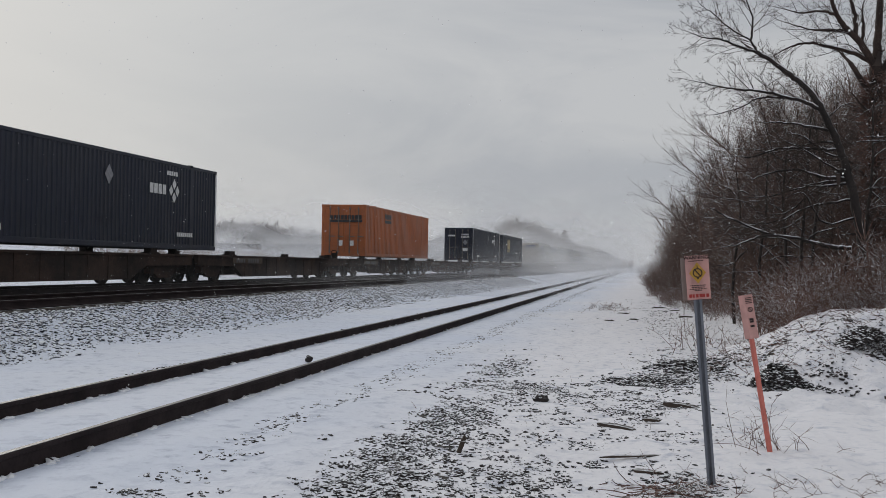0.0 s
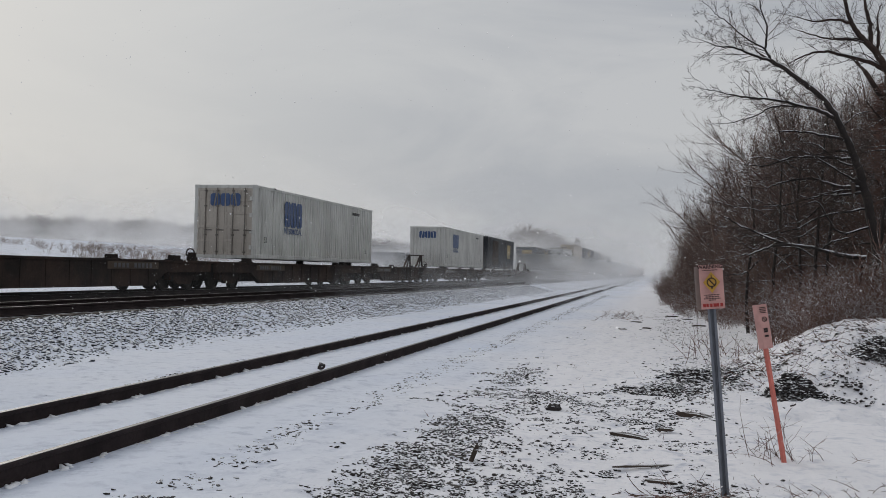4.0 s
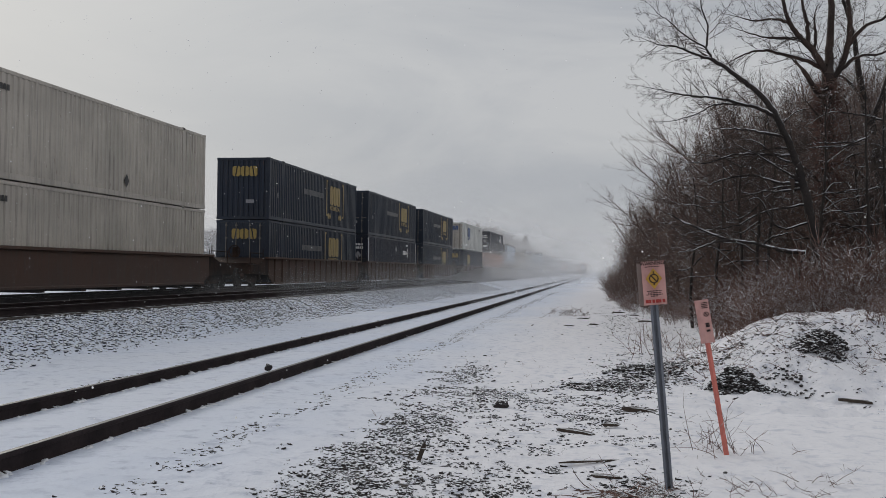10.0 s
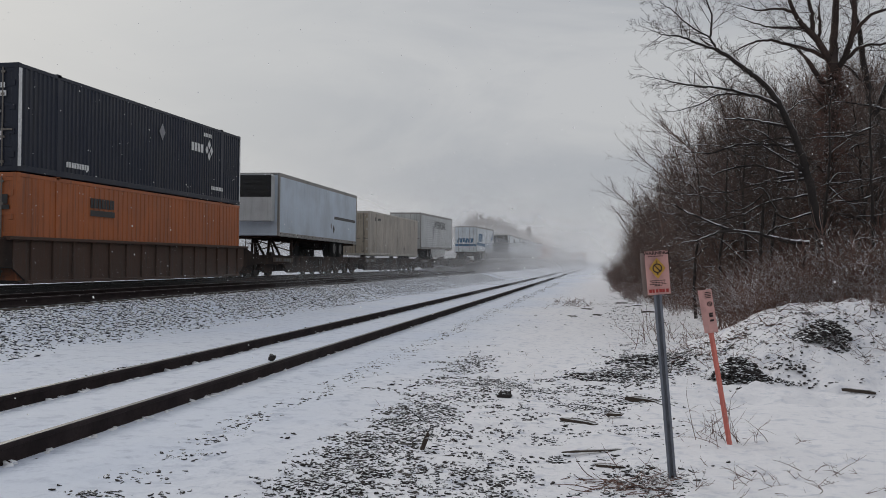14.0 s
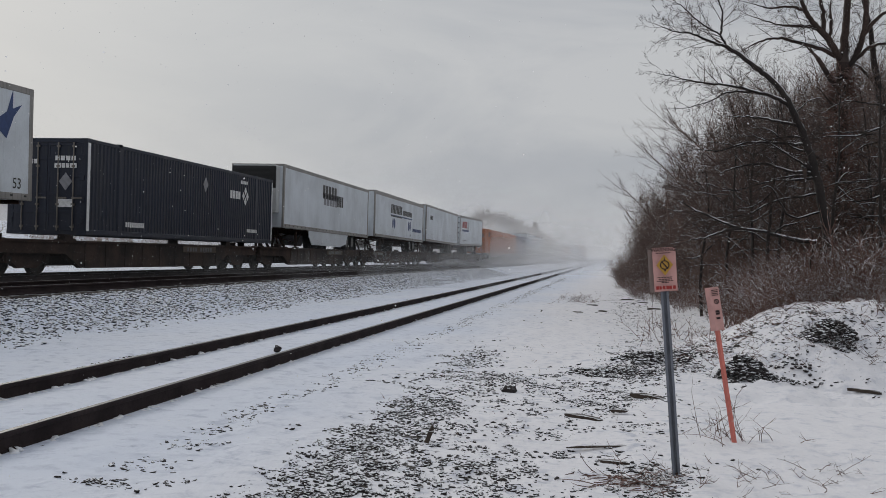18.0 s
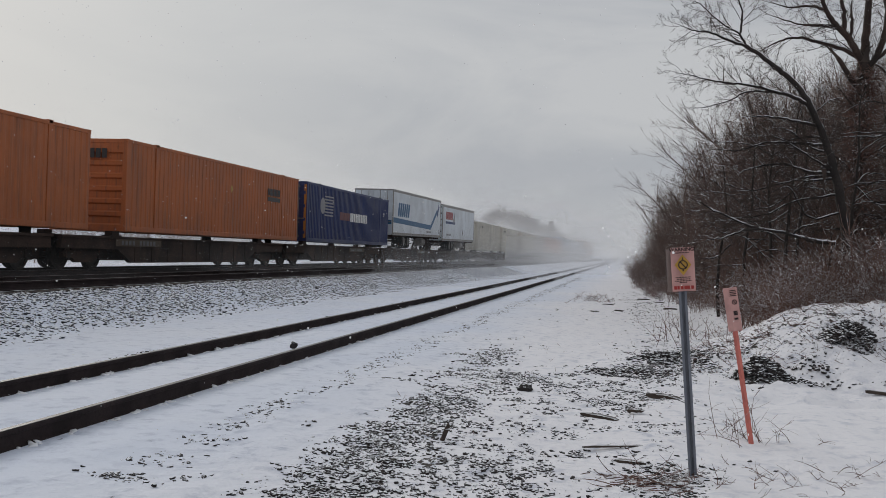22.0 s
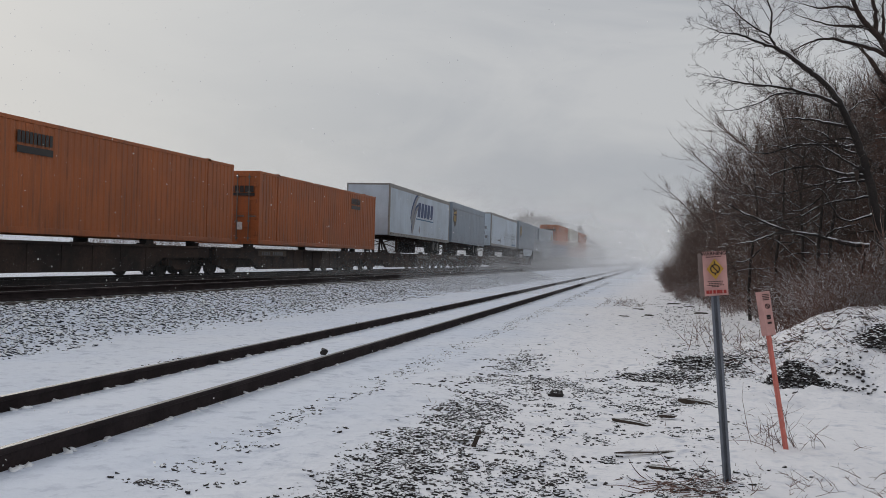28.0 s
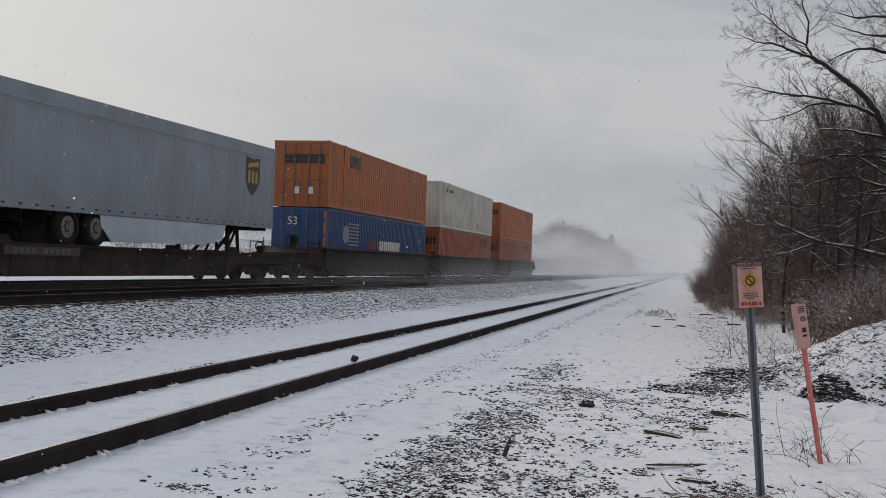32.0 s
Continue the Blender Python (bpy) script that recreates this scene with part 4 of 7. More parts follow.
    for at in stands + ([pose(0, h - 0.6, 0)] if hitch else []):
        hp = part("hitch", shared("hitch", hitch_mesh, M["iron"]), root, "raised trailer hitch", at)
        for x in (-0.42, 0.42):
            part("strut", shared("hitch_strut", strut_mesh, M["iron"]), hp, at=pose(x, 0, 0))
    part("hand_brake", shared("hand_brake", brake_mesh, M["iron"]), root, at=pose(0.7, h - 0.6, 0))
    truck(root, -h + 1.7)
    truck(root, h - 1.9)
    return ride(root, mid, RAIL_TOP)


def well_car(u0, u1, col, ribbed=True, end_wheel=True):
    """A deep-well car for stacked containers."""
    mid, L = (u0 + u1) / 2, u1 - u0
    h, k, m = L / 2, round(u1 - u0, 1), M[col]
    w = 8.35                       # half length of the well

    low = 0.15 if ribbed else 0.24

    def side_mesh(mb):
        mb.prism([(-w, 1.36), (-w, 0.55), (-w + 0.7, low), (w - 0.7, low), (w, 0.55), (w, 1.36)], "x", 1.34, 1.40)
        mb.beam(1.30, 1.50, -w - 0.3, w + 0.3, 1.30, 1.40, 0.015)
        mb.beam(1.32, 1.47, -w + 0.6, w - 0.6, low - 0.02, low + 0.07, 0.012)
        if ribbed:
            for j in range(15):
                y = -w + 0.8 + (2 * w - 1.6) * j / 14
                mb.beam(1.40, 1.47, y - 0.05, y + 0.05, 0.12, 1.32, 0.012, axis="z")

    def floor_mesh(mb):
        for j in range(8):
            y = -w + 0.5 + (2 * w - 1.0) * j / 7
            mb.box(-1.36, 1.36, y - 0.15, y + 0.15, 0.12, 0.22)

    def end_mesh(mb):
        mb.prism([(0, 0.55), (1.3, 0.62), (h - w, 0.62), (h - w, 1.0), (1.3, 1.05), (0.3, 1.36), (0, 1.36)], "x", -1.38, 1.38)
        mb.box(-1.2, 1.2, 0.4, h - w - 0.05, 1.02, 1.10)
        for s in (-1.3, 1.3):
            mb.bar((s, 0.5, 1.05), (s, 0.5, 1.75), 0.02)
            mb.bar((s, h - w - 0.1, 1.05), (s, h - w - 0.1, 1.55), 0.02)
            mb.bar((s, 0.5, 1.55), (s, h - w - 0.1, 1.55), 0.02)

    def wheel_mesh(mb):
        mb.ring((0, 0, 0), "y", 0.24, 0.28, 0.02, 18)
        for j in range(5):
            a = 2 * math.pi * j / 5
            mb.bar((0, 0, 0), (0.25 * math.cos(a), 0, 0.25 * math.sin(a)), 0.012)
        mb.box(-0.1, 0.1, 0.02, 0.25, -0.25, 0.2)

    name = "rusty brown" if col == "well_rust" else "dark brown"
    root = thing("well_car", shared(("well_side", k, ribbed), side_mesh, m), pose(0, 0, 0), name + " steel well car with stacked containers", "freight car", "cars of the freight train")
    part("side_wall", shared(("well_side", k, ribbed), side_mesh, m), root, at=pose(0, 0, 0, 0, 0, 180))
    part("well_floor", shared("well_floor", floor_mesh, M["iron"]), root)
    em = shared(("well_end", k), end_mesh, M["iron"])
    part("end_platform", em, root, at=pose(0, w, 0))
    part("end_platform", em, root, at=pose(0, -w, 0, 0, 0, 180))
    if end_wheel:
        part("brake_wheel", shared("brake_wheel", wheel_mesh, M["iron"]), root, at=pose(0.4, -h + 0.5, 1.62))
    truck(root, h - 0.95)
    truck(root, -h + 0.95)
    return ride(root, mid, RAIL_TOP)


# what the train carries, from the first box in view to the last
ON_SPINE = RAIL_TOP + 1.185
LOW, HIGH = RAIL_TOP + 0.22, RAIL_TOP + 0.22 + 2.94


SERVICE_WORD = {}


def mk_block(ob, mat, y, z, w=2.1, h=1.35):
    """A large block mark with the word INTERMODAL under it."""
    mark(ob, "block_logo", mat, block_mark, y, z, args=(w, h))
    if mat not in SERVICE_WORD:
        SERVICE_WORD[mat] = lettering("INTERMODAL", 0.34, M[mat], 0.004)
    part("service_word", SERVICE_WORD[mat], ob, at=pose(FACE + 0.0115, y - 0.05, z - h * 0.44, 0, 0, 90))


def mk_umax(ob, y_word=4.2):
    mark(ob, "word_mark", "k_white", word_mark, y_word - 0.55, 1.95, args=(1.15, 0.32, 4))
    mark(ob, "diamond_logo", "k_white", diamonds4, y_word + 0.55, 1.95, args=(0.36,))
    mark(ob, "diamond_plate", "k_grey", diamond, 0.6, 2.15, args=(0.3,))
    mark(ob, "small_bars", "k_white", word_mark, -5.0, 0.4, args=(1.3, 0.16, 9))
    mark(ob, "small_bars", "k_white", word_mark, 5.6, 0.5, args=(1.2, 0.14, 8))
    mark(ob, "number_bars", "k_white", word_mark, 4.6, 2.52, args=(0.8, 0.14, 5))
    mark(ob, "pale_post", "k_white", lambda mb: mb.box(0, 0.012, -0.07, 0.07, 0.13, BOX_H - 0.13), -HALF + 0.08, 0.0)
    mark(ob, "pale_post", "k_white", lambda mb: mb.box(0, 0.012, -0.05, 0.05, 0.13, BOX_H - 0.13), HALF - 0.06, 0.0)
    ye = -HALF - 0.03
    end_mark(ob, "number_bars", "k_white", word_mark, ye, 0.62, 2.3, args=(0.7, 0.14, 4))
    end_mark(ob, "number_bars", "k_white", word_mark, ye, 0.62, 2.08, args=(0.75, 0.14, 6))
    end_mark(ob, "diamond_plate", "k_grey", diamond, ye, 0.62, 1.6, args=(0.27,))
    end_mark(ob, "word_mark", "k_white", word_mark, ye, -0.6, 2.2, args=(0.7, 0.14, 4))
    end_mark(ob, "white_plate", "k_white", plate, ye, 0.62, 0.95, args=(0.5, 0.24))


def mk_orange(ob, y=-4.6, z=2.42, end=True):
    mark(ob, "word_mark", "k_black", word_mark, y, z, args=(1.5, 0.3, 9))
    mark(ob, "underline_bar", "k_black", lambda mb: bars(mb, [(-0.75, 0.75, -0.1, 0.08)]), y, z - 0.3)
    if end:
        ye = -HALF - 0.03
        end_mark(ob, "word_mark", "k_black", word_mark, ye, 0.15, 2.18, args=(1.9, 0.26, 9))
        end_mark(ob, "underline_bar", "k_black", lambda mb: bars(mb, [(-0.95, 0.95, -0.06, 0.06)]), ye, 0.15, 1.97)
        end_mark(ob, "white_plate", "k_white", plate, ye, -0.15, 0.72, args=(0.22, 0.3))
        end_mark(ob, "white_plate", "k_white", plate, ye, 0.5, 0.72, args=(0.22, 0.3))


def mk_yellow_end(ob, mat="k_yellow", x=0.1, z=2.2):
    end_mark(ob, "block_logo", mat, block_mark, -HALF - 0.03, x, z, args=(1.25, 0.6))


def box_umax(u, z=ON_SPINE):
    ob = container("container", "navy blue shipping container with white marks and pale posts", "c_navy", u, z, period=0.22, depth=0.03)
    mk_umax(ob)
    return ob


def box_orange(u, z=ON_SPINE, doors=True, y=-4.6, col="c_orange", plates=False, word=2.42):
    ob = container("container", "orange steel shipping container with dark lettering bars", col, u, z, doors, period=0.3, depth=0.022)
    mk_orange(ob, y, word, end=doors)
    if plates:
        mark(ob, "diamond_plate", "k_gold", diamond, 0.2, 1.9, args=(0.16,))
        end_mark(ob, "word_mark", "k_black", word_mark, -HALF - 0.006, -0.1, 2.45, args=(1.5, 0.3, 7))
    return ob


def box_dark(u, z=ON_SPINE, doors=True, y=-4.0, bracket=False, col="c_csx", end=True):
    ob = container("container", "dark blue shipping container with large yellow block mark", col, u, z, doors, period=0.27)
    mk_block(ob, "k_yellow", y, 1.75)
    if bracket:
        mark(ob, "bracket_mark", "k_yellow", brackets, y, 1.7, args=(3.5, 2.0))
        mark(ob, "dot_marks", "k_yellow", dots4, y - 0.1, 0.7, args=(2.6,))
        mark(ob, "slogan", "k_dim", word_mark, y - 4.2, 1.75, args=(3.6, 0.28, 18))
    if end:
        mk_yellow_end(ob)
    else:
        end_mark(ob, "number_bars", "k_grey", word_mark, -HALF - 0.03, -0.55, 2.1, args=(0.55, 0.16, 4))
        end_mark(ob, "number_bars", "k_dim", word_mark, -HALF - 0.03, -0.5, 1.85, args=(0.85, 0.15, 6))
    end_mark(ob, "white_plate", "k_grey", plate, -HALF - 0.03, 0.35, 0.85, args=(0.4, 0.16))
    length_mark(ob, "k_grey", -6.9, 1.2)
    return ob


def box_white(u, z=ON_SPINE, doors=True):
    ob = container("container", "white ribbed shipping container with large blue block mark", "c_white", u, z, doors, period=0.31, depth=0.04, door_col="c_beige")
    mk_block(ob, "k_blue", -3.9, 1.8)
    end_mark(ob, "block_logo", "k_blue", block_mark, -HALF - 0.03 if doors else -HALF + 0.012, 0.05, 2.25, args=(1.3, 0.62))
    mark(ob, "number_bars", "k_black", word_mark, 5.1, 2.5, args=(1.2, 0.14, 8))
    length_mark(ob, "k_black", -7.0, 0.75)
    length_mark(ob, "k_black", 6.9, 0.6)
    return ob


def box_pale(u, z=ON_SPINE, doors=True, col="c_beige", diamond_at=2.8):
    word = {"c_beige": "beige", "c_cream": "cream white", "c_grey": "light grey"}[col]
    ob = container("container", word + " ribbed shipping container, rust-stained", col, u, z, doors, period=0.26, depth=0.036, door_col="c_door")
    mark(ob, "number_bars", "k_black", word_mark, -5.4, 2.42, args=(0.9, 0.16, 6))
    mark(ob, "number_bars", "k_black", word_mark, -6.5, 2.42, args=(0.35, 0.22, 2))
    mark(ob, "diamond_plate", "k_black", diamond, diamond_at, 0.55, args=(0.22,))
    end_mark(ob, "number_bars", "k_black", word_mark, -HALF - 0.03 if doors else -HALF + 0.012, -0.6, 2.4, args=(0.8, 0.14, 6))
    return ob


def box_blue(u, z=ON_SPINE, col="c_blue"):
    ob = container("container", "blue steel shipping container with white word bars", col, u, z, True, period=0.24, depth=0.035)
    mark(ob, "word_mark", "k_white", word_mark, 1.2, 1.45, args=(3.6, 0.48, 10))
    mark(ob, "faded_word", "k_fade", word_mark, -1.6, 1.45, args=(1.9, 0.42, 5))
    mark(ob, "round_logo", "k_grey", oval, -5.6, 1.85, args=(0.0, 0.0, 0.42, 0.42))
    mark(ob, "striped_logo", "k_grey", lambda mb: bars(mb, [(0.0, 1.5, -0.5 + 0.16 * k, -0.43 + 0.16 * k) for k in range(7)]), -5.3, 1.85)
    length_mark(ob, "k_white", 6.9, 1.9)
    end_mark(ob, "orange_post", "k_orange", lambda mb: mb.box(0, 0.006, -0.06, 0.06, -1.3, 1.3), -HALF - 0.008, 1.2, 1.45)
    part("length_number", lettering("53", 0.5, M["k_white"]), ob, at=pose(-0.3, -HALF - 0.035, 2.3))
    return ob


def mk_ovals(ob, y0, y1, z):
    for y in (y0, y1):
        mark(ob, "oval_pair", "k_navy", lambda mb: (oval(mb, -0.26, 0, 0.22, 0.36), oval(mb, 0.26, 0, 0.22, 0.36)), y, z)


def tr_two_ovals(u, rear):
    ob = trailer("semi_trailer", "white semi trailer with dark word bars and oval pairs", "t_dirty" if rear else "t_white", u, rear_near=rear, tank=True, band=0.24)
    mark(ob, "word_mark", "k_black", word_mark, -1.7, 2.05, args=(3.6, 0.62, 8, 0.12, 0.15))
    mark(ob, "small_word_mark", "k_black", word_mark, 2.0, 1.93, args=(3.2, 0.36, 12, 0.0, 0.0))
    mark(ob, "underline_bar", "k_navy", lambda mb: bars(mb, [(-3.6, 3.6, 0, 0.09)]), 0.1, 1.55)
    mk_ovals(ob, -2.5, 2.8, 1.05)
    mark(ob, "web_mark", "k_navy", word_mark, -5.6 if rear else 5.7, 0.6 if rear else 0.8, args=(3.0, 0.2, 14) if rear else (3.4, 0.24, 14))
    length_mark(ob, "k_black", 3.2, 0.35, size=0.3)
    if rear:
        for x in (-0.62, 0.62):
            end_mark(ob, "oval_pair", "k_navy", lambda mb: (oval(mb, -0.09, 0, 0.08, 0.1), oval(mb, 0.09, 0, 0.08, 0.1)), -HALF - 0.03, x, 1.95)
        end_mark(ob, "word_mark", "k_black", word_mark, -HALF - 0.03, 0, 2.2, args=(1.9, 0.15, 14))
        end_mark(ob, "web_mark", "k_grey", word_mark, -HALF - 0.03, 0, 1.65, args=(1.8, 0.13, 12))
    return ob


def tr_stripe(u):
    ob = trailer("semi_trailer", "white semi trailer with blue word bars and an upturned blue stripe", "t_white", u, rear_near=True, tank=True, lift=0.07)
    mark(ob, "word_mark", "k_steel", word_mark, -5.0, 1.7, args=(3.5, 0.92, 6, 0.0, 0.25))
    mark(ob, "stripe", "k_steel", swoosh, 0, 0.0, args=([(-8.0, 0.98), (4.2, 0.72), (6.6, 2.05)], 0.34))
    mark(ob, "bird_shape", "k_navy", lambda mb: mb.prism([(-0.5, -0.35), (0.1, 0.0), (0.35, 0.6), (0.35, 0.1), (0.75, 0.25), (0.4, -0.1), (0.1, -0.7)], "x", 0, 0.005), 6.8, 2.25)
    end_mark(ob, "word_mark", "k_steel", word_mark, -HALF - 0.03, -0.1, 1.35, args=(1.9, 0.5, 6, 0.0, 0.12))
    end_mark(ob, "stripe", "k_steel", lambda mb: bars(mb, [(-1.22, 1.22, -0.14, 0.14)]), -HALF - 0.03, 0, 0.82)
    length_mark(ob, "k_black", 7.4, 0.4, size=0.4)
    mark(ob, "web_mark", "k_grey", word_mark, 3.6, 0.35, args=(1.8, 0.14, 12))
    return ob


def tr_sail(u):
    ob = trailer("semi_trailer", "white semi trailer with red word bars and a sail shape", "t_white", u, rear_near=True, tank=True, band=0.2)
    mark(ob, "word_mark", "k_red", word_mark, -5.1, 2.1, args=(3.2, 0.66, 7, 0.0, 0.1))
    mark(ob, "underline_bar", "k_navy", lambda mb: bars(mb, [(-1.6, 2.8, 0, 0.2)]), -5.1, 1.42)
    mark(ob, "sail_shape", "k_grey", lambda mb: (mb.prism([(-0.5, -0.4), (0.35, -0.4), (0.35, 0.5)], "x", 0, 0.004), bars(mb, [(-0.6, 0.5, -0.55, -0.46)])), -2.9, 2.05)
    mark(ob, "diamond_plate", "k_black", diamond, 1.6, 0.75, args=(0.26,))
    mark(ob, "web_mark", "k_grey", word_mark, -5.2, 0.5, args=(2.2, 0.14, 14))
    end_mark(ob, "dark_hinges", "k_black", lambda mb: bars(mb, [(1.05, 1.22, -1.2 + 0.5 * k, -1.12 + 0.5 * k) for k in range(6)]), -HALF - 0.03, 0, 1.4)
    return ob


def tr_shield(u, rear, y, length=16.15, skirt=True, col="t_grey"):
    ob = trailer("semi_trailer", "grey semi trailer with a brown and gold shield", col, u, length, rear_near=rear, skirt=skirt, band=0.42, rail=col, lift=0.06 if rear is False else 0.0)
    mark(ob, "shield", "k_brown", shield, y, 1.8, args=(1.15, 1.4))
    mark(ob, "shield_face", "k_gold", shield_in, y, 1.8, args=(1.15, 1.4))
    mark(ob, "pale_line", "k_grey", lambda mb: bars(mb, [(-length / 2, length / 2, 0, 0.05)]), 0, TT - TB - 0.5)
    return ob


LOADS = []     # (near end, far end, what carries it)


def load(u, length=16.15, car="spine"):
    LOADS.append((u, u + length, car))


def build_loads():
    box_umax(18.3); load(18.3)
    load(36.6, car="empty")
    box_orange(54.3, y=-3.2); load(54.3)
    load(71.8, car="empty")
    box_umax(88.9); load(88.9)
    box_dark(108.1, y=-3.9, end=False); load(108.1)
    load(125.8, car="empty")
    box_white(143.9); load(143.9)
    load(161.2, car="empty")
    box_white(178.7, doors=False); load(178.7)
    ob = box_dark(197.3, y=4.6, col="c_green", end=False)
    mark(ob, "rusty_panel", "iron_rust", lambda mb: mb.box(0.0, 0.004, -1.9, 1.5, -1.1, 1.15), -3.6, 1.45, "rusted brown side panel")
    load(197.3)
    load(215.2, car="empty")
    box_dark(233.2, y=2.2, bracket=True, doors=False); load(233.2)
    load(250.4, car="empty_hitch")
    tr_two_ovals(267.3, True); load(267.3)
    for z in (LOW, HIGH):
        box_pale(288.7, z, col="c_beige", diamond_at=1.6)
    load(288.7, car="well_rust_smooth")
    box_dark(312.4, LOW, y=3.0, bracket=True); box_dark(312.4, HIGH, y=3.2, bracket=True, doors=False); load(312.4, car="well_rust")
    box_umax(331.8, LOW); box_dark(331.8, HIGH, y=3.4, bracket=True, end=False); load(331.8, car="well_rust")
    box_dark(351.3, LOW, y=3.0, bracket=True); box_dark(351.3, HIGH, y=3.0, bracket=True, end=False); load(351.3, car="well_rust")
    box_dark(375.0, LOW, y=-3.9); box_white(375.0, HIGH); load(375.0, car="well_rust")
    box_orange(399.1, LOW, y=-3.5, word=2.3); box_umax(399.1, HIGH); load(399.1, car="well_rust")
    ob = trailer("semi_trailer", "pale blue-white refrigerated semi trailer with a black grille", "t_blue", 420.3, 14.6, rear_near=False, reefer=True)
    mark(ob, "dark_bar", "k_black", lambda mb: bars(mb, [(-2.3, 2.3, -0.08, 0.08)]), 4.6, 1.35)
    mark(ob, "diamond_plate", "k_black", diamond, 2.2, 0.7, args=(0.24,))
    mark(ob, "diamond_plate", "k_grey", diamond, 1.7, 0.85, args=(0.2,))
    load(420.3, 14.6)
    box_pale(438.4, col="c_beige"); load(438.4)
    ob = trailer("semi_trailer", "white ribbed semi trailer with dark lettering", "t_dirty", 455.9, rear_near=True, ribs=True, skirt=True)
    part("lettering", lettering("INTERMODAL", 0.95, M["k_black"]), ob, "dark word INTERMODAL", pose(FACE + 0.019, 1.2, 2.1, 0, 0, 90))
    mark(ob, "shield", "k_grey", shield, -2.2, 1.5, args=(0.9, 1.2))
    load(455.9)
    load(473.2, car="empty_hitch")
    tr_stripe(490.3); load(490.3)
    box_umax(509.3); load(509.3)
    ob = trailer("semi_trailer", "white refrigerated semi trailer with shaded block letters", "t_white", 527.0, rear_near=False, reefer=True, skirt=True, ribs=False)
    mark(ob, "shaded_word", "k_black", word_mark, -0.4, 2.15, args=(2.7, 0.72, 5))
    mark(ob, "pale_word", "k_grey", word_mark, -0.2, 1.78, args=(2.7, 0.66, 5))
    mark(ob, "word_mark", "k_black", word_mark, 1.6, 1.8, args=(1.4, 0.6, 4))
    load(527.0)
    tr_two_ovals(544.9, False); load(544.9)
    ob = trailer("semi_trailer", "white ribbed refrigerated trailer with a small dark word bar", "t_white", 562.4, rear_near=False, reefer=True, ribs=True, tank=True)
    mark(ob, "word_mark", "k_black", word_mark, -5.7, 1.98, args=(1.25, 0.36, 4), x=FACE + 0.018)
    load(562.4)
    tr_sail(580.2); load(580.2)
    box_orange(599.3); load(599.3)
    box_orange(617.6, y=4.9, doors=False, plates=True, word=2.05); load(617.6)
    box_blue(635.1); load(635.1)
    tr_stripe(652.5); load(652.5)
    tr_sail(669.6); load(669.6)
    for u, d, col in ((688.6, False, "c_cream"), (707.3, False, "c_cream"), (728.1, True, "c_cream"), (746.7, True, "c_grey")):
        box_pale(u, doors=d, col=col); load(u)
    box_orange(767.7, y=-3.9); load(767.7)
    box_orange(786.3, y=4.5, col="c_orange"); load(786.3)
    ob = trailer("semi_trailer", "pale semi trailer with dark word bars and slanted grey slashes", "t_blue", 805.3, 16.4, rear_near=False, band=0.22, lift=0.1)
    mark(ob, "word_mark", "k_navy", word_mark, 0.7, 1.85, args=(4.4, 0.95, 5, 0.0, 0.2))
    for y, z, w, h in ((-3.1, 0.95, 2.0, 1.75), (-2.9, 0.3, 1.8, 1.75)):
        mark(ob, "wing_shape", "k_grey", wing, y, z, args=(w, h, 0.55))
        mark(ob, "wing_edge", "k_navy", wing, y - 0.12, z + 0.12, x=FACE + 0.006, args=(w, h, 0.62))
    mark(ob, "underline_bar", "k_steel", lambda mb: bars(mb, [(-2.4, 2.4, 0, 0.07)]), 0.6, 1.2)
    mark(ob, "diamond_plate", "k_grey", diamond, -0.9, 0.55, args=(0.26,))
    load(805.3, 16.4)
    tr_shield(822.7, False, -5.85, 13.8, skirt=False, col="t_slate"); load(822.7, 13.8)
    ob = trailer("semi_trailer", "plain white semi trailer with black scuffs and small labels", "t_blue", 840.0, rear_near=False, band=0.2, lift=0.1)
    scuff = random.Random(6)
    spots = [(scuff.uniform(-1.0, 7.0), scuff.gauss(1.05, 0.2), scuff.uniform(0.012, 0.07), scuff.uniform(0.01, 0.05)) for _ in range(130)]
    tagged(mark(ob, "scuff", "k_black", lambda mb: bars(mb, [(a - w, a + w, b - v, b + v) for a, b, w, v in spots]), 0.0, 0.0), kind="stuff")
    part("lift_lettering", lettering("LIFT HERE", 0.2, M["k_black"]), ob, "dark words LIFT HERE", pose(FACE + 0.012, 5.1, 0.62, 0, 0, 90))
    part("ride_lettering", lettering("Air Ride Equipped", 0.36, M["k_steel"], 0.006), ob, "blue words Air Ride Equipped", pose(FACE + 0.012, 5.7, 0.34, 0, 0, 90))
    mark(ob, "diamond_plate", "k_black", diamond, -2.6, 0.55, args=(0.24,))
    mark(ob, "web_mark", "k_black", word_mark, -3.7, 0.55, args=(1.2, 0.14, 7))
    length_mark(ob, "k_black", -7.7, 0.55)
    for x, z in ((0.35, 1.75), (0.75, 1.6), (0.6, 1.1), (0.85, 0.75), (0.4, 0.55)):
        end_mark(ob, "nose_label", "k_grey", plate, -HALF - 0.008, x, z, args=(0.24, 0.24))
    load(840.0)
    tr_shield(857.7, False, -6.5); load(857.7)
    tr_shield(875.4, True, 6.2); load(875.4)
    box_blue(897.3, LOW, col="c_blue_stack"); box_orange(897.3, HIGH, y=-4.6); load(897.3, car="well_grey_smooth")
    box_orange(916.9, LOW, y=5.0, col="c_orange_dull"); box_pale(916.9, HIGH, doors=False, col="c_cream"); load(916.9, car="well_grey_smooth")
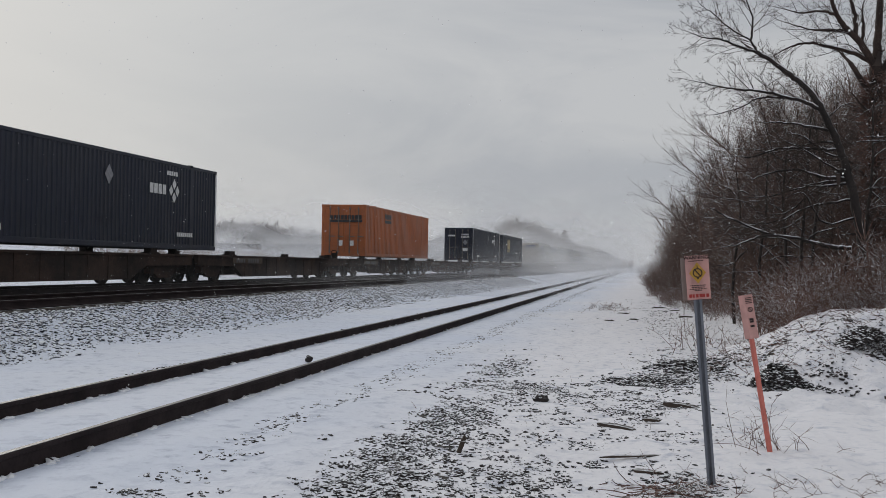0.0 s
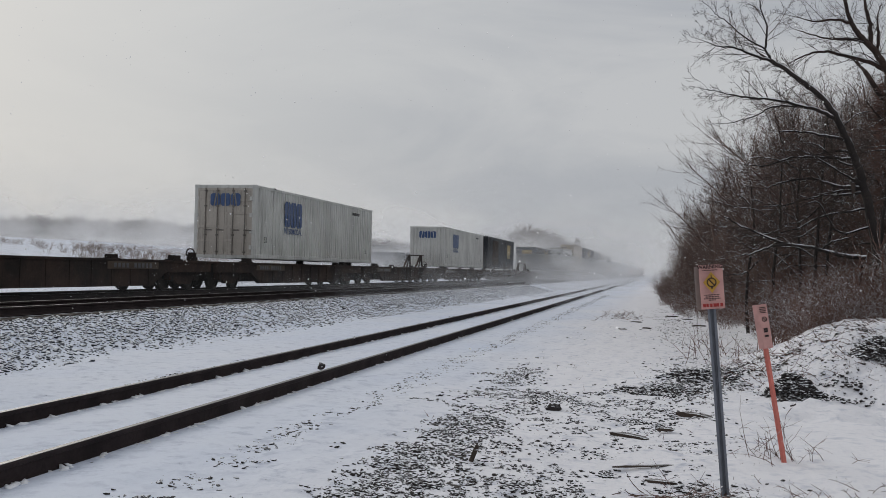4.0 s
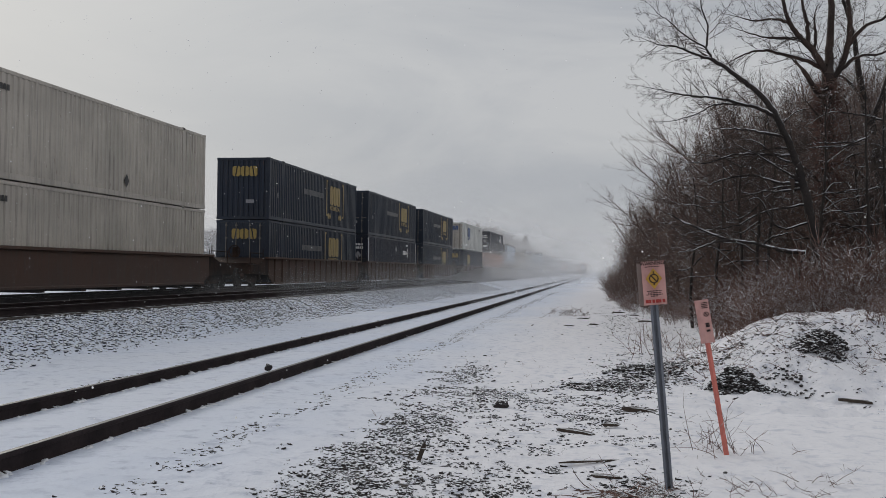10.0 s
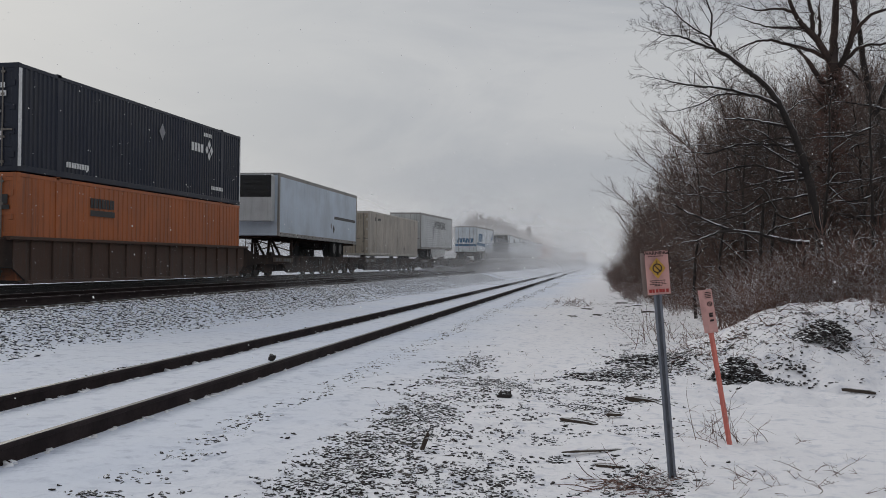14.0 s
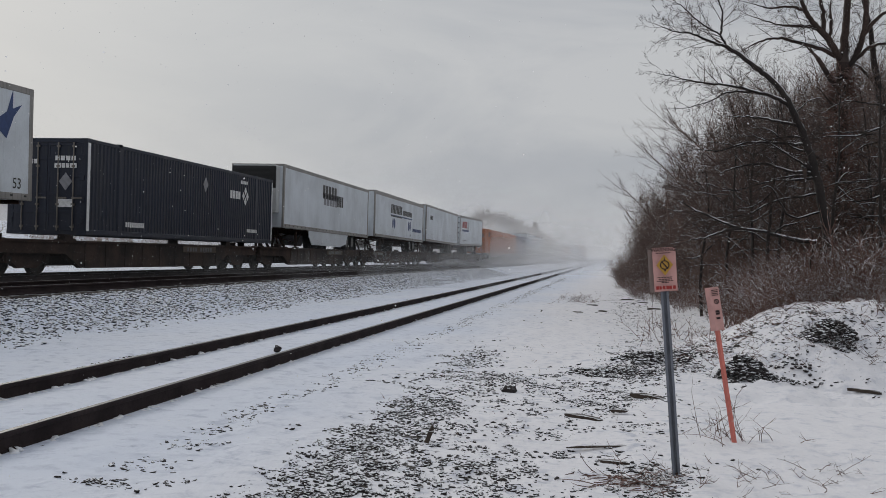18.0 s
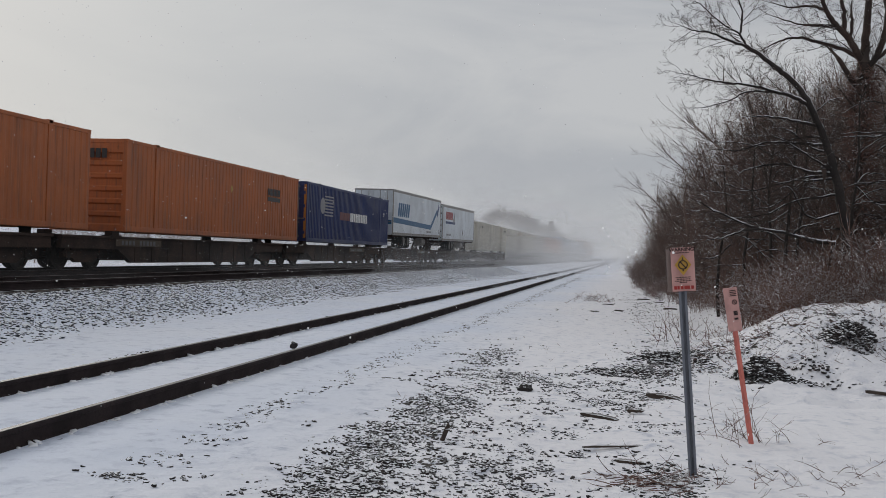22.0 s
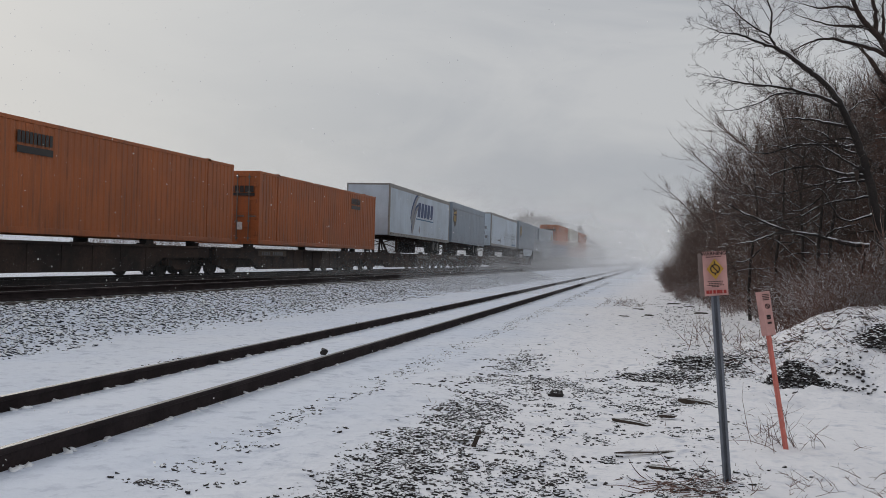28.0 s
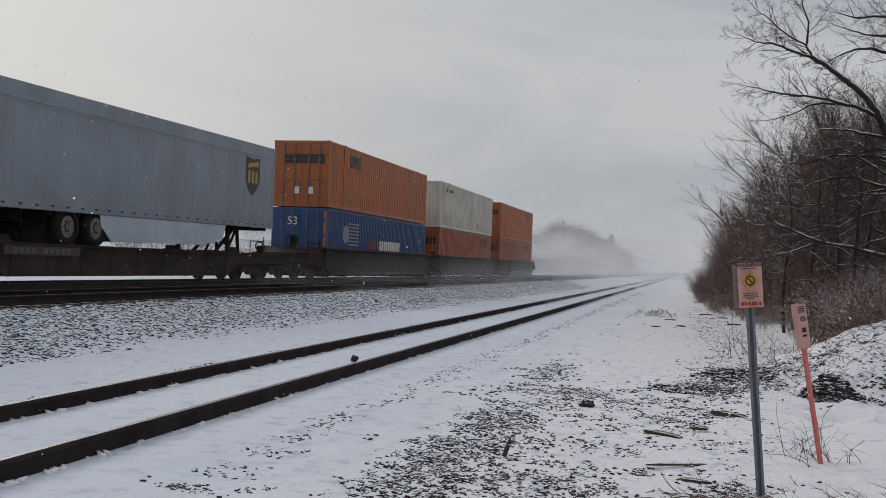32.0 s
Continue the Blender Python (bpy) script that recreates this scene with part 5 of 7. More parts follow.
    box_orange(936.6, LOW, col="c_orange_dull", y=5.0); box_orange(936.6, HIGH, y=5.0, col="c_orange"); load(936.6, car="well_grey_smooth")


def build_cars():
    wells = ("well_rust_smooth", "well_rust", "well_grey_smooth")
    for i, (a, b, car) in enumerate(LOADS):
        before = LOADS[i - 1] if i else (a - 18, a - 2, "spine")
        after = LOADS[i + 1] if i + 1 < len(LOADS) else (b + 3, b + 19, "")
        if car in wells:
            u0 = (a + before[1]) / 2 if before[2] in wells else a - 2.2
            u1 = (b + after[0]) / 2 if after[2] in wells else b + 2.2
            mid = (a + b) / 2
            half = max(mid - u0, u1 - mid, 9.6)
            half = min(half, 10.6)
            well_car(mid - half, mid + half, "well_grey" if car == "well_grey_smooth" else "well_rust", ribbed=car == "well_rust")
        else:
            u0 = before[1] - 1.5 if before[2] not in wells else before[1] + 2.6
            u1 = b - 1.5 if after[2] not in wells else b + 1.0
            spine_car(u0 + 0.06, u1 - 0.06, not car.startswith("empty"), hitch=1 if car == "empty_hitch" or i in (8, 11) and car == "empty" else 0, seed=i)


build_loads()
build_cars()

# ---- bare trees ----
def limb(V, F, pts, rads, n):
    """A tapering tube through pts, closed to a point at its tip."""
    base = len(V)
    prev = None
    for k, (p, r) in enumerate(zip(pts, rads)):
        d = (pts[min(k + 1, len(pts) - 1)] - pts[max(k - 1, 0)])
        if d.length < 1e-6:
            d = Vector((0, 0, 1))
        d.normalize()
        u = (prev - d * prev.dot(d)) if prev is not None else d.orthogonal()
        if u.length < 1e-4:
            u = d.orthogonal()
        u.normalize()
        prev = u
        w = d.cross(u)
        for j in range(n):
            a = 2 * math.pi * j / n
            V.append(tuple(p + (u * math.cos(a) + w * math.sin(a)) * r))
    for k in range(len(pts) - 1):
        for j in range(n):
            a = base + k * n + j
            b = base + k * n + (j + 1) % n
            F.append((a, b, b + n, a + n))


def wander(rng, start, d, length, steps, bend, lift):
    """A course that bends in long soft curves."""
    pts, d = [start.copy()], d.normalized()
    turn = Vector((rng.gauss(0, bend), rng.gauss(0, bend), rng.gauss(0, bend)))
    for _ in range(steps):
        turn = turn * 0.55 + Vector((rng.gauss(0, bend), rng.gauss(0, bend), rng.gauss(0, bend))) * 0.8
        d = (d + turn + Vector((0, 0, lift))).normalized()
        pts.append(pts[-1] + d * (length / steps))
    return pts


def branch(rng, out, start, d, length, r, level, spec):
    """Grow one branch and what springs from it into out[level]."""
    steps = (7, 6, 5, 4, 3)[min(level, 4)]
    pts = wander(rng, start, d, length, steps, spec["bend"] * (1 + 0.25 * level), spec["lift"] * (0.5 + level * 0.3))
    rads = [r * (1 - 0.86 * k / steps) for k in range(steps + 1)]
    V, F = out[0] if r > spec["fine"] else out[1]
    limb(V, F, pts, rads, 7 if r > 0.12 else 5 if r > 0.05 else 4 if r > 0.02 else 3)
    if level >= spec["levels"]:
        return
    count = int(spec["kids"][level] * rng.uniform(0.8, 1.2))
    for k in range(count):
        s = rng.uniform(spec["from"][level], 0.98)
        i = min(int(s * steps), steps - 1)
        p = pts[i].lerp(pts[i + 1], s * steps - i)
        axis = (pts[i + 1] - pts[i]).normalized()
        side = axis.orthogonal().normalized()
        side.rotate(Matrix.Rotation(rng.uniform(0, 2 * math.pi), 3, axis))
        ang = radians(rng.uniform(28, 62))
        nd = axis * math.cos(ang) + side * math.sin(ang)
        nl = length * spec["ratio"] * rng.uniform(0.6, 1.15) * (1.15 - 0.55 * s)
        nr = max(0.003, rads[i] * rng.uniform(0.42, 0.62))
        branch(rng, out, p, nd, nl, nr, level + 1, spec)


def pieces(out, name, mats):
    made = []
    for (V, F), nm, mt in zip(out, ("limbs", "twigs"), mats):
        me = bpy.data.meshes.new(name + "_" + nm)
        me.from_pydata(V, [], F)
        me.materials.append(mt)
        me.polygons.foreach_set("use_smooth", [True] * len(F))
        made.append(me)
    return made


def tree_meshes(seed, height, r, spec, bark="bark", stems=1):
    rng = random.Random(seed)
    out = [([], []), ([], [])]
    for k in range(stems):
        a = rng.uniform(0, 6.28)
        start = Vector((0.25 * math.cos(a), 0.25 * math.sin(a), -0.15)) if stems > 1 else Vector((0, 0, -0.15))
        lean = 0.22 if stems > 1 else 0.06
        d = Vector((math.cos(a) * lean, math.sin(a) * lean, 1))
        branch(rng, out, start, d, height * rng.uniform(0.85, 1.0), r, 0, spec)
    return pieces(out, "tree", (M[bark], M["twig"]))


WOOD = dict(levels=3, kids=(27, 11, 7), ratio=0.36, bend=0.09, lift=0.03, fine=0.018)
WOOD["from"] = (0.22, 0.12, 0.12)
POLE = dict(levels=3, kids=(20, 8, 5), ratio=0.27, bend=0.07, lift=0.04, fine=0.014)
POLE["from"] = (0.12, 0.1, 0.1)


def shrub_tree(seed, kids=(14, 8)):
    """A lighter tree for the depth and the far end of the wood."""
    rng = random.Random(seed)
    out = [([], []), ([], [])]
    spec = dict(levels=2, kids=kids, ratio=0.34, bend=0.09, lift=0.03, fine=9.0)
    spec["from"] = (0.1, 0.1)
    branch(rng, out, Vector((0, 0, -0.15)), Vector((0.03, 0.02, 1)), 7.4, 0.07, 0, spec)
    return np.array(out[1][0]), np.array(out[1][1])


def place_tree(meshes, at, label, group="bare trees at the wood's edge"):
    root = thing("bare_tree", meshes[0], at, label, "tree", group)
    part("crown", meshes[1], root, "crown of fine bare twigs")
    return root


def place_plain(me, at, label):
    return thing("bare_tree", me, at, label, "tree", "bare trees at the wood's edge")


def thicket_mesh(seed, stems=6):
    """A many-stemmed broom of fine twigs, 4 m high."""
    rng = random.Random(seed)
    out = [([], []), ([], [])]
    spec = dict(levels=3, kids=(9, 6, 3), ratio=0.36, bend=0.07, lift=0.05, fine=9.0)
    spec["from"] = (0.12, 0.1, 0.1)
    for k in range(stems):
        a, t = rng.uniform(0, 6.28), rng.uniform(0.05, 0.42)
        branch(rng, out, Vector((0.3 * math.cos(a), 0.3 * math.sin(a), -0.1)), Vector((math.cos(a) * t, math.sin(a) * t, 1)), rng.uniform(2.9, 4.0), 0.022, 0, spec)
    me = bpy.data.meshes.new("thicket")
    me.from_pydata(out[1][0], [], out[1][1])
    me.materials.append(M["twig"])
    return me


def wood_edge(y):
    return 3.6 - 3.4 * smooth(24, 60, y) - 0.006 * max(0, y - 60)


# rise over the eye by x/y: the wood's outline, shaped to fit the camera's view
VIEW_RISE = ((-0.03, 0.006), (-0.004, 0.014), (0.010, 0.056), (0.024, 0.090), (0.037, 0.107), (0.049, 0.119), (0.069, 0.129), (0.108, 0.163), (0.154, 0.183), (0.24, 0.176), (0.6, 0.17))


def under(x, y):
    """Height cap over a spot that fits the wood's outline in the camera's view."""
    s = min(max(x / y, VIEW_RISE[0][0]), VIEW_RISE[-1][0])
    for (a, p), (b, q) in zip(VIEW_RISE, VIEW_RISE[1:]):
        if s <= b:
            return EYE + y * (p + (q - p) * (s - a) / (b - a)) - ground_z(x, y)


def forest():
    rng = random.Random(11)
    kinds = [tree_meshes(20 + k, 7.6, 0.07, WOOD) for k in range(4)] + [tree_meshes(40 + k, 7.2, 0.045, POLE, stems=2) for k in range(3)]
    label = "bare brown-grey winter tree with snow along its branches"
    light = [shrub_tree(90 + k) for k in range(4)]
    thin, back = [], []
    for k in range(4):
        V, F = shrub_tree(120 + k, (36, 17))
        me = bpy.data.meshes.new("back_tree")
        me.from_pydata(V.tolist(), [], F.tolist())
        me.materials.append(M["twig"])
        back.append(me)
    # thickets that step up from the verge into the wood, capped by the camera's outline
    brooms = [thicket_mesh(200 + k) for k in range(4)]
    y = 25.5
    while y < 78:
        for row in range(6):
            x = wood_edge(y) + 0.15 + 0.6 * row + rng.uniform(-0.3, 0.3)
            h = (2.5 + 2.1 * (x - wood_edge(y))) * rng.uniform(0.82, 1.08)
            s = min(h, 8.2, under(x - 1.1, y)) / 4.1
            at = Matrix.Translation((x, y + rng.uniform(-0.6, 0.6), ground_z(x, y) - 0.05)) @ Matrix.Rotation(rng.uniform(0, 6.28), 4, "Z") @ Matrix.Diagonal((0.45 + 0.22 * s, 0.45 + 0.22 * s, s, 1))
            thing("bare_shrub", rng.choice(brooms), at, "leafless brown thicket of fine upright twigs", "shrub", "shrubs at the wood's edge")
        y += 0.8 + 0.01 * y
    spots = []
    y = 25.0
    while y < 260:
        for row in range(1, 7 if y < 110 else 4):
            spots.append((wood_edge(y) + 0.9 + row * (1.25 + 0.01 * y) + rng.uniform(-0.6, 0.6), y + rng.uniform(-1.2, 1.2), row))
        y += 1.9 + 0.02 * y
    for x, yy, row in spots:
        s = rng.uniform(0.72, 0.95) * (1.0 + 0.1 * row) * (1.0 + 0.35 * smooth(60, 200, yy))
        # tree height held under the outline as seen from the camera
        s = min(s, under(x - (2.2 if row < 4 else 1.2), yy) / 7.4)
        at = Matrix.Translation((x, yy, ground_z(x, yy) - 0.05)) @ Matrix.Rotation(rng.uniform(0, 6.28), 4, "Z") @ Matrix.Rotation(rng.uniform(-0.06, 0.06), 4, "X") @ Matrix.Scale(s, 4)
        if yy > 72:
            thin.append((rng.randrange(4), at))
        elif row > 2:
            place_plain(rng.choice(back), at, label)
        else:
            place_tree(rng.choice(kinds), at, label)
    tagged(new("far_trees", joined("far_trees", light, thin, M["twig"])), "bare trees along the wood's edge, fading into the haze", "trees", kind="stuff")
    # taller trees that fill the wood behind the large ones
    for k in range(90):
        x, yy = rng.uniform(2.4, 10.5), rng.uniform(27, 40)
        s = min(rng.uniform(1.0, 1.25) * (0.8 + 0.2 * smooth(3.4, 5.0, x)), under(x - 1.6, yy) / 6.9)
        at = Matrix.Translation((x, yy, ground_z(x, yy) - 0.05)) @ Matrix.Rotation(rng.uniform(0, 6.28), 4, "Z") @ Matrix.Scale(s, 4)
        place_plain(rng.choice(back), at, label)
    # the dense wood behind, up to the right
    for k in range(120):
        x, yy = rng.uniform(3.4, 20), rng.uniform(26.5, 50)
        if x < 0.105 * yy:
            continue
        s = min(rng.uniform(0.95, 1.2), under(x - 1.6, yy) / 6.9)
        at = Matrix.Translation((x, yy, ground_z(x, yy) - 0.05)) @ Matrix.Rotation(rng.uniform(0, 6.28), 4, "Z") @ Matrix.Scale(s, 4)
        if yy < 34 or k % 3 == 0:
            place_tree(rng.choice(kinds), at, label)
        else:
            place_plain(rng.choice(back), at, label)


TWIGS = dict(levels=4, kids=(0, 0, 8, 4), ratio=0.52, bend=0.06, lift=0.012, fine=9.0)
TWIGS["from"] = (0, 0, 0.15, 0.15)


class GrownTree:
    """A large tree: a trunk and boughs drawn by a few bends each, set with forking twigs."""

    def __init__(self, label, x, y, seed, bark="bark"):
        self.rng, self.bark, self.x, self.y = random.Random(seed), bark, x, y
        self.twigs = [([], []), ([], [])]
        self.root, self.foot, self.label, self.wood = None, ground_z(x, y), label, []
        self.creeper = ([], [])

    def course(self, bends, depth):
        rng = self.rng
        side, pts = depth, []
        ctrl = [Vector((bends[0][0] - self.x, 0, bends[0][1] - self.foot))]
        slant = 0.0 if self.root is None else rng.uniform(-0.22, 0.22)
        for (a, b), (c, d) in zip(bends, bends[1:]):
            side += slant * math.hypot(c - a, d - b)
            ctrl.append(Vector((c - self.x, side, d - self.foot)))
        ctrl[0].y = depth
        ext = [ctrl[0] * 2 - ctrl[1]] + ctrl + [ctrl[-1] * 2 - ctrl[-2]]
        for k in range(len(ctrl) - 1):
            p, q, r, s = ext[k:k + 4]
            n = 5
            for j in range(n):
                t = j / n
                pts.append(0.5 * ((2 * q) + (r - p) * t + (2 * p - 5 * q + 4 * r - s) * t * t + (3 * q - p - 3 * r + s) * t ** 3))
        pts.append(ctrl[-1])
        return [p + Vector((rng.gauss(0, 0.008), 0, rng.gauss(0, 0.008))) for p in pts]

    def bough(self, r0, r1, bends, twigs=5.0, depth=0.0, reach=1.0, name="limb", start=0.12):
        rng = self.rng
        # spring from the nearest grown wood
        if self.wood and name != "fork_base":
            a = Vector((bends[0][0] - self.x, 0, bends[0][1] - self.foot))
            near = min(self.wood, key=lambda p: (p.x - a.x) ** 2 + (p.z - a.z) ** 2)
            depth, bends = near.y, [(near.x + self.x, near.z + self.foot)] + list(bends[1:])
        pts = self.course(bends, depth)
        self.wood += pts
        n = len(pts)
        rads = [r0 + (r1 - r0) * k / (n - 1) for k in range(n)]
        V, F = [], []
        limb(V, F, pts, rads, 9 if r0 > 0.08 else 6)
        me = bpy.data.meshes.new(name)
        me.from_pydata(V, [], F)
        me.materials.append(M[self.bark])
        me.polygons.foreach_set("use_smooth", [True] * len(F))
        if self.root is None:
            self.root = thing("bare_tree", me, pose(self.x, self.y, self.foot), self.label, "tree", "large trees at the wood's edge")
        else:
            part(name, me, self.root)
        total = sum((b - a).length for a, b in zip(pts, pts[1:]))
        for k in range(int(total * twigs)):
            s = start + (1 - start) * (k + rng.random()) / max(1, int(total * twigs))
            i = min(int(s * (n - 1)), n - 2)
            axis = (pts[i + 1] - pts[i]).normalized()
            turn = radians(rng.uniform(22, 58)) * rng.choice((-1, 1))
            d = Matrix.Rotation(turn, 3, "Y") @ axis
            d = (d + Vector((0, rng.gauss(0, 0.35), 0.10))).normalized()
            length = rng.uniform(0.4, 1.0) * (1.15 - 0.45 * s) * reach
            branch(rng, self.twigs, pts[i], d, length, min(rads[i] * 0.6, 0.005 + 0.006 * length), 2, TWIGS)
        # the tip goes on as a twig
        branch(rng, self.twigs, pts[-1], pts[-1] - pts[-2], 0.5 * reach, r1, 2, TWIGS)

    def vine(self, count, z0, z1, radius):
        rng = self.rng
        for _ in range(count):
            a, z = rng.uniform(0, 6.28), rng.uniform(z0, z1)
            d = Vector((math.cos(a), math.sin(a), rng.uniform(-0.5, 0.8)))
            limb(*self.creeper, wander(rng, Vector((d.x * radius, d.y * radius, z)), d, rng.uniform(0.1, 0.42), 3, 0.4, 0.0), [0.010, 0.008, 0.006, 0.002], 3)

    def crown(self, mat="twig_dark"):
        me = bpy.data.meshes.new("crown")
        me.from_pydata(*[self.twigs[1][0], [], self.twigs[1][1]])
        me.materials.append(M[mat])
        part("crown", me, self.root, "crown of fine bare forking twigs")
        if self.creeper[0]:
            me = bpy.data.meshes.new("vine")
            me.from_pydata(self.creeper[0], [], self.creeper[1])
            me.materials.append(M["brush"])
            part("vine", me, self.root, "reddish tangle of dead vine round the trunk")


def large_trees():
    t = GrownTree("tall bare tree with a thick vine-grown trunk that forks wide", 4.87, 24.0, 3, "bark_red")
    t.bough(0.2, 0.14, [(4.87, 0.3), (4.84, 2.3), (4.87, 4.4), (4.88, 6.2)], 2.0, name="trunk", start=0.35)
    t.bough(0.1, 0.045, [(4.88, 6.1), (4.93, 6.9), (4.97, 7.8), (4.9, 9.0), (5.0, 10.6)], 4)
    t.bough(0.085, 0.022, [(4.86, 6.15), (4.52, 6.7), (4.25, 6.97), (4.02, 7.25), (3.88, 7.55), (3.72, 8.2), (3.5, 9.2)], 6)
    t.bough(0.06, 0.015, [(4.4, 6.83), (4.38, 7.3), (4.25, 7.75), (4.15, 8.6)], 5)
    t.bough(0.04, 0.03, [(4.56, 6.66), (4.57, 6.95), (4.55, 7.25)], 2)
    t.bough(0.06, 0.012, [(4.82, 6.3), (4.42, 6.5), (3.85, 6.68), (3.45, 6.77), (3.05, 6.69), (2.7, 6.52)], 6)
    t.bough(0.045, 0.009, [(4.27, 6.95), (3.92, 7.01), (3.48, 7.03), (2.85, 7.25)], 6, depth=0.1)
    t.bough(0.04, 0.009, [(3.98, 7.3), (3.62, 7.4), (3.22, 7.35), (2.75, 7.45)], 6, depth=0.15)
    t.bough(0.075, 0.05, [(4.85, 5.4), (4.55, 5.9), (4.3, 6.26)], 3, depth=-0.1)
    t.bough(0.055, 0.03, [(4.85, 4.85), (4.72, 5.1), (4.6, 5.28)], 4, depth=-0.1)
    t.bough(0.08, 0.035, [(4.93, 5.95), (5.2, 6.5), (5.32, 7.2), (5.28, 8.0), (5.6, 9.6)], 5)
    t.bough(0.06, 0.015, [(5.28, 6.8), (5.6, 7.2), (6.1, 7.45), (6.6, 8.0)], 6)
    t.bough(0.05, 0.012, [(5.0, 6.2), (5.5, 6.55), (6.0, 6.6), (6.6, 6.9)], 7)
    t.bough(0.04, 0.01, [(4.8, 3.6), (4.4, 4.0), (3.9, 4.2)], 7)
    t.bough(0.04, 0.01, [(4.9, 3.9), (5.4, 4.3), (6.0, 4.5)], 7)
    t.vine(2600, 0.3, 5.6, 0.18)
    t.crown()

    t = GrownTree("bare tree that leans out over the clearing with a snow-covered knot", 4.3, 21.5, 8)
    t.bough(0.104, 0.042, [(4.3, 0.5), (4.16, 2.0), (3.99, 3.03), (3.86, 3.53), (3.74, 3.95), (3.5, 4.53), (3.25, 5.04), (2.91, 5.44), (2.64, 5.64), (2.37, 5.87), (2.05, 6.07)], 7, name="trunk", start=0.22, reach=0.8)
    t.bough(0.035, 0.006, [(2.08, 6.05), (1.65, 6.2), (1.32, 6.33), (0.96, 6.37), (0.7, 6.46)], 10, reach=0.95)
    t.bough(0.03, 0.006, [(2.06, 6.06), (1.94, 6.32), (1.55, 6.6), (1.18, 6.95), (0.9, 7.2)], 10, reach=0.95)
    t.bough(0.025, 0.006, [(1.96, 6.3), (1.98, 6.75), (1.86, 7.2), (1.8, 7.8)], 9, reach=1.0)
    t.bough(0.05, 0.006, [(3.36, 4.8), (3.0, 5.03), (2.56, 5.15), (2.1, 5.26), (1.66, 5.29), (1.2, 5.38), (0.72, 5.5)], 10, reach=0.95)
    t.bough(0.028, 0.006, [(2.68, 5.12), (2.1, 5.12), (1.8, 4.96), (1.22, 4.81)], 9, reach=0.7)
    t.bough(0.04, 0.008, [(3.52, 4.42), (3.0, 4.53), (2.57, 4.58), (2.2, 4.58)], 8, reach=0.9)
    t.bough(0.04, 0.008, [(3.75, 4.05), (3.3, 4.06), (2.79, 4.09), (2.4, 4.06), (2.0, 3.92), (1.6, 3.95)], 9, depth=-0.2)
    t.bough(0.045, 0.008, [(3.84, 3.42), (3.4, 3.48), (3.1, 3.58), (2.8, 3.64), (2.24, 3.54), (2.0, 3.42)], 9, depth=-0.3)
    t.bough(0.035, 0.008, [(3.84, 3.3), (3.3, 3.29), (2.9, 3.33)], 8, depth=-0.35)
    t.bough(0.075, 0.065, [(3.84, 3.5), (3.72, 3.6), (3.66, 3.55)], 1, name="knot")
    for z, l, rise in ((3.45, 1.5, -0.75), (3.4, 2.0, -0.35), (3.55, 1.3, 0.7), (3.0, 1.9, -0.5), (2.6, 1.2, 0.45), (4.3, 1.5, -0.3), (3.9, 1.2, 0.5)):
        k = t.rng.uniform(-0.18, 0.18)
        t.bough(0.028, 0.006, [(3.84, z), (3.84 - l * 0.35, z + rise * 0.25 + k), (3.84 - l * 0.7, z + rise * 0.8 - k), (3.84 - l, z + rise)], 10, reach=0.9)
    t.crown()

    t = GrownTree("bare tree with a pale curved trunk", 6.35, 25.5, 12)
    t.bough(0.17, 0.11, [(6.35, 0.3), (6.2, 2.4), (6.3, 4.2), (6.1, 5.4)], 2, name="trunk", start=0.4)
    t.bough(0.10, 0.03, [(6.1, 5.3), (5.9, 6.4), (5.75, 7.4), (5.4, 8.6)], 5)
    t.bough(0.08, 0.02, [(6.12, 5.2), (6.5, 6.2), (6.7, 7.2), (7.2, 8.4)], 5)
    t.bough(0.06, 0.012, [(6.25, 4.3), (6.8, 5.2), (7.5, 5.8), (8.2, 6.0)], 7)
    t.bough(0.05, 0.012, [(6.0, 5.8), (5.6, 6.3), (5.2, 6.5), (4.6, 6.9)], 7)
    t.bough(0.045, 0.01, [(6.25, 3.6), (5.8, 4.2), (5.3, 4.4), (4.9, 4.8)], 7)
    t.bough(0.045, 0.01, [(6.65, 6.8), (7.2, 7.2), (7.8, 7.3)], 7)
    t.crown()

    t = GrownTree("slender bare tree in front of the brush", 1.24, 27.0, 15, "twig")
    t.bough(0.034, 0.01, [(1.24, 0.2), (1.16, 1.2), (1.27, 2.2), (1.17, 3.1), (1.2, 3.6), (1.12, 4.0)], 5, name="trunk", start=0.3, reach=0.5)
    for z, dx, c in ((2.2, -0.6, 0.6), (2.6, 0.7, 0.6), (2.9, -0.45, 0.6), (3.1, 0.5, 0.6), (1.9, -0.8, 0.4), (2.0, 0.8, 0.3)):
        t.bough(0.02, 0.006, [(1.23, z), (1.23 + dx * 0.5, z + c * 0.4), (1.23 + dx, z + c)], 7, reach=0.45)
    t.crown("twig")

    # slender trees whose side branches carry lines of snow
    for k, (x, y, h) in enumerate(((2.2, 28.0, 4.2), (2.7, 25.5, 4.4), (2.95, 24.0, 4.6), (3.2, 22.6, 4.9), (3.7, 24.0, 5.4), (4.45, 22.4, 5.2), (5.2, 22.0, 5.4), (5.75, 23.0, 5.6), (6.6, 22.4, 5.2), (7.4, 23.4, 5.6))):
        t = GrownTree("slender dark tree with snow lying along its side branches", x, y, 60 + k, "bark_snow")
        g, rng = ground_z(x, y), t.rng
        sway = [x + rng.gauss(0, 0.10) for _ in range(3)]
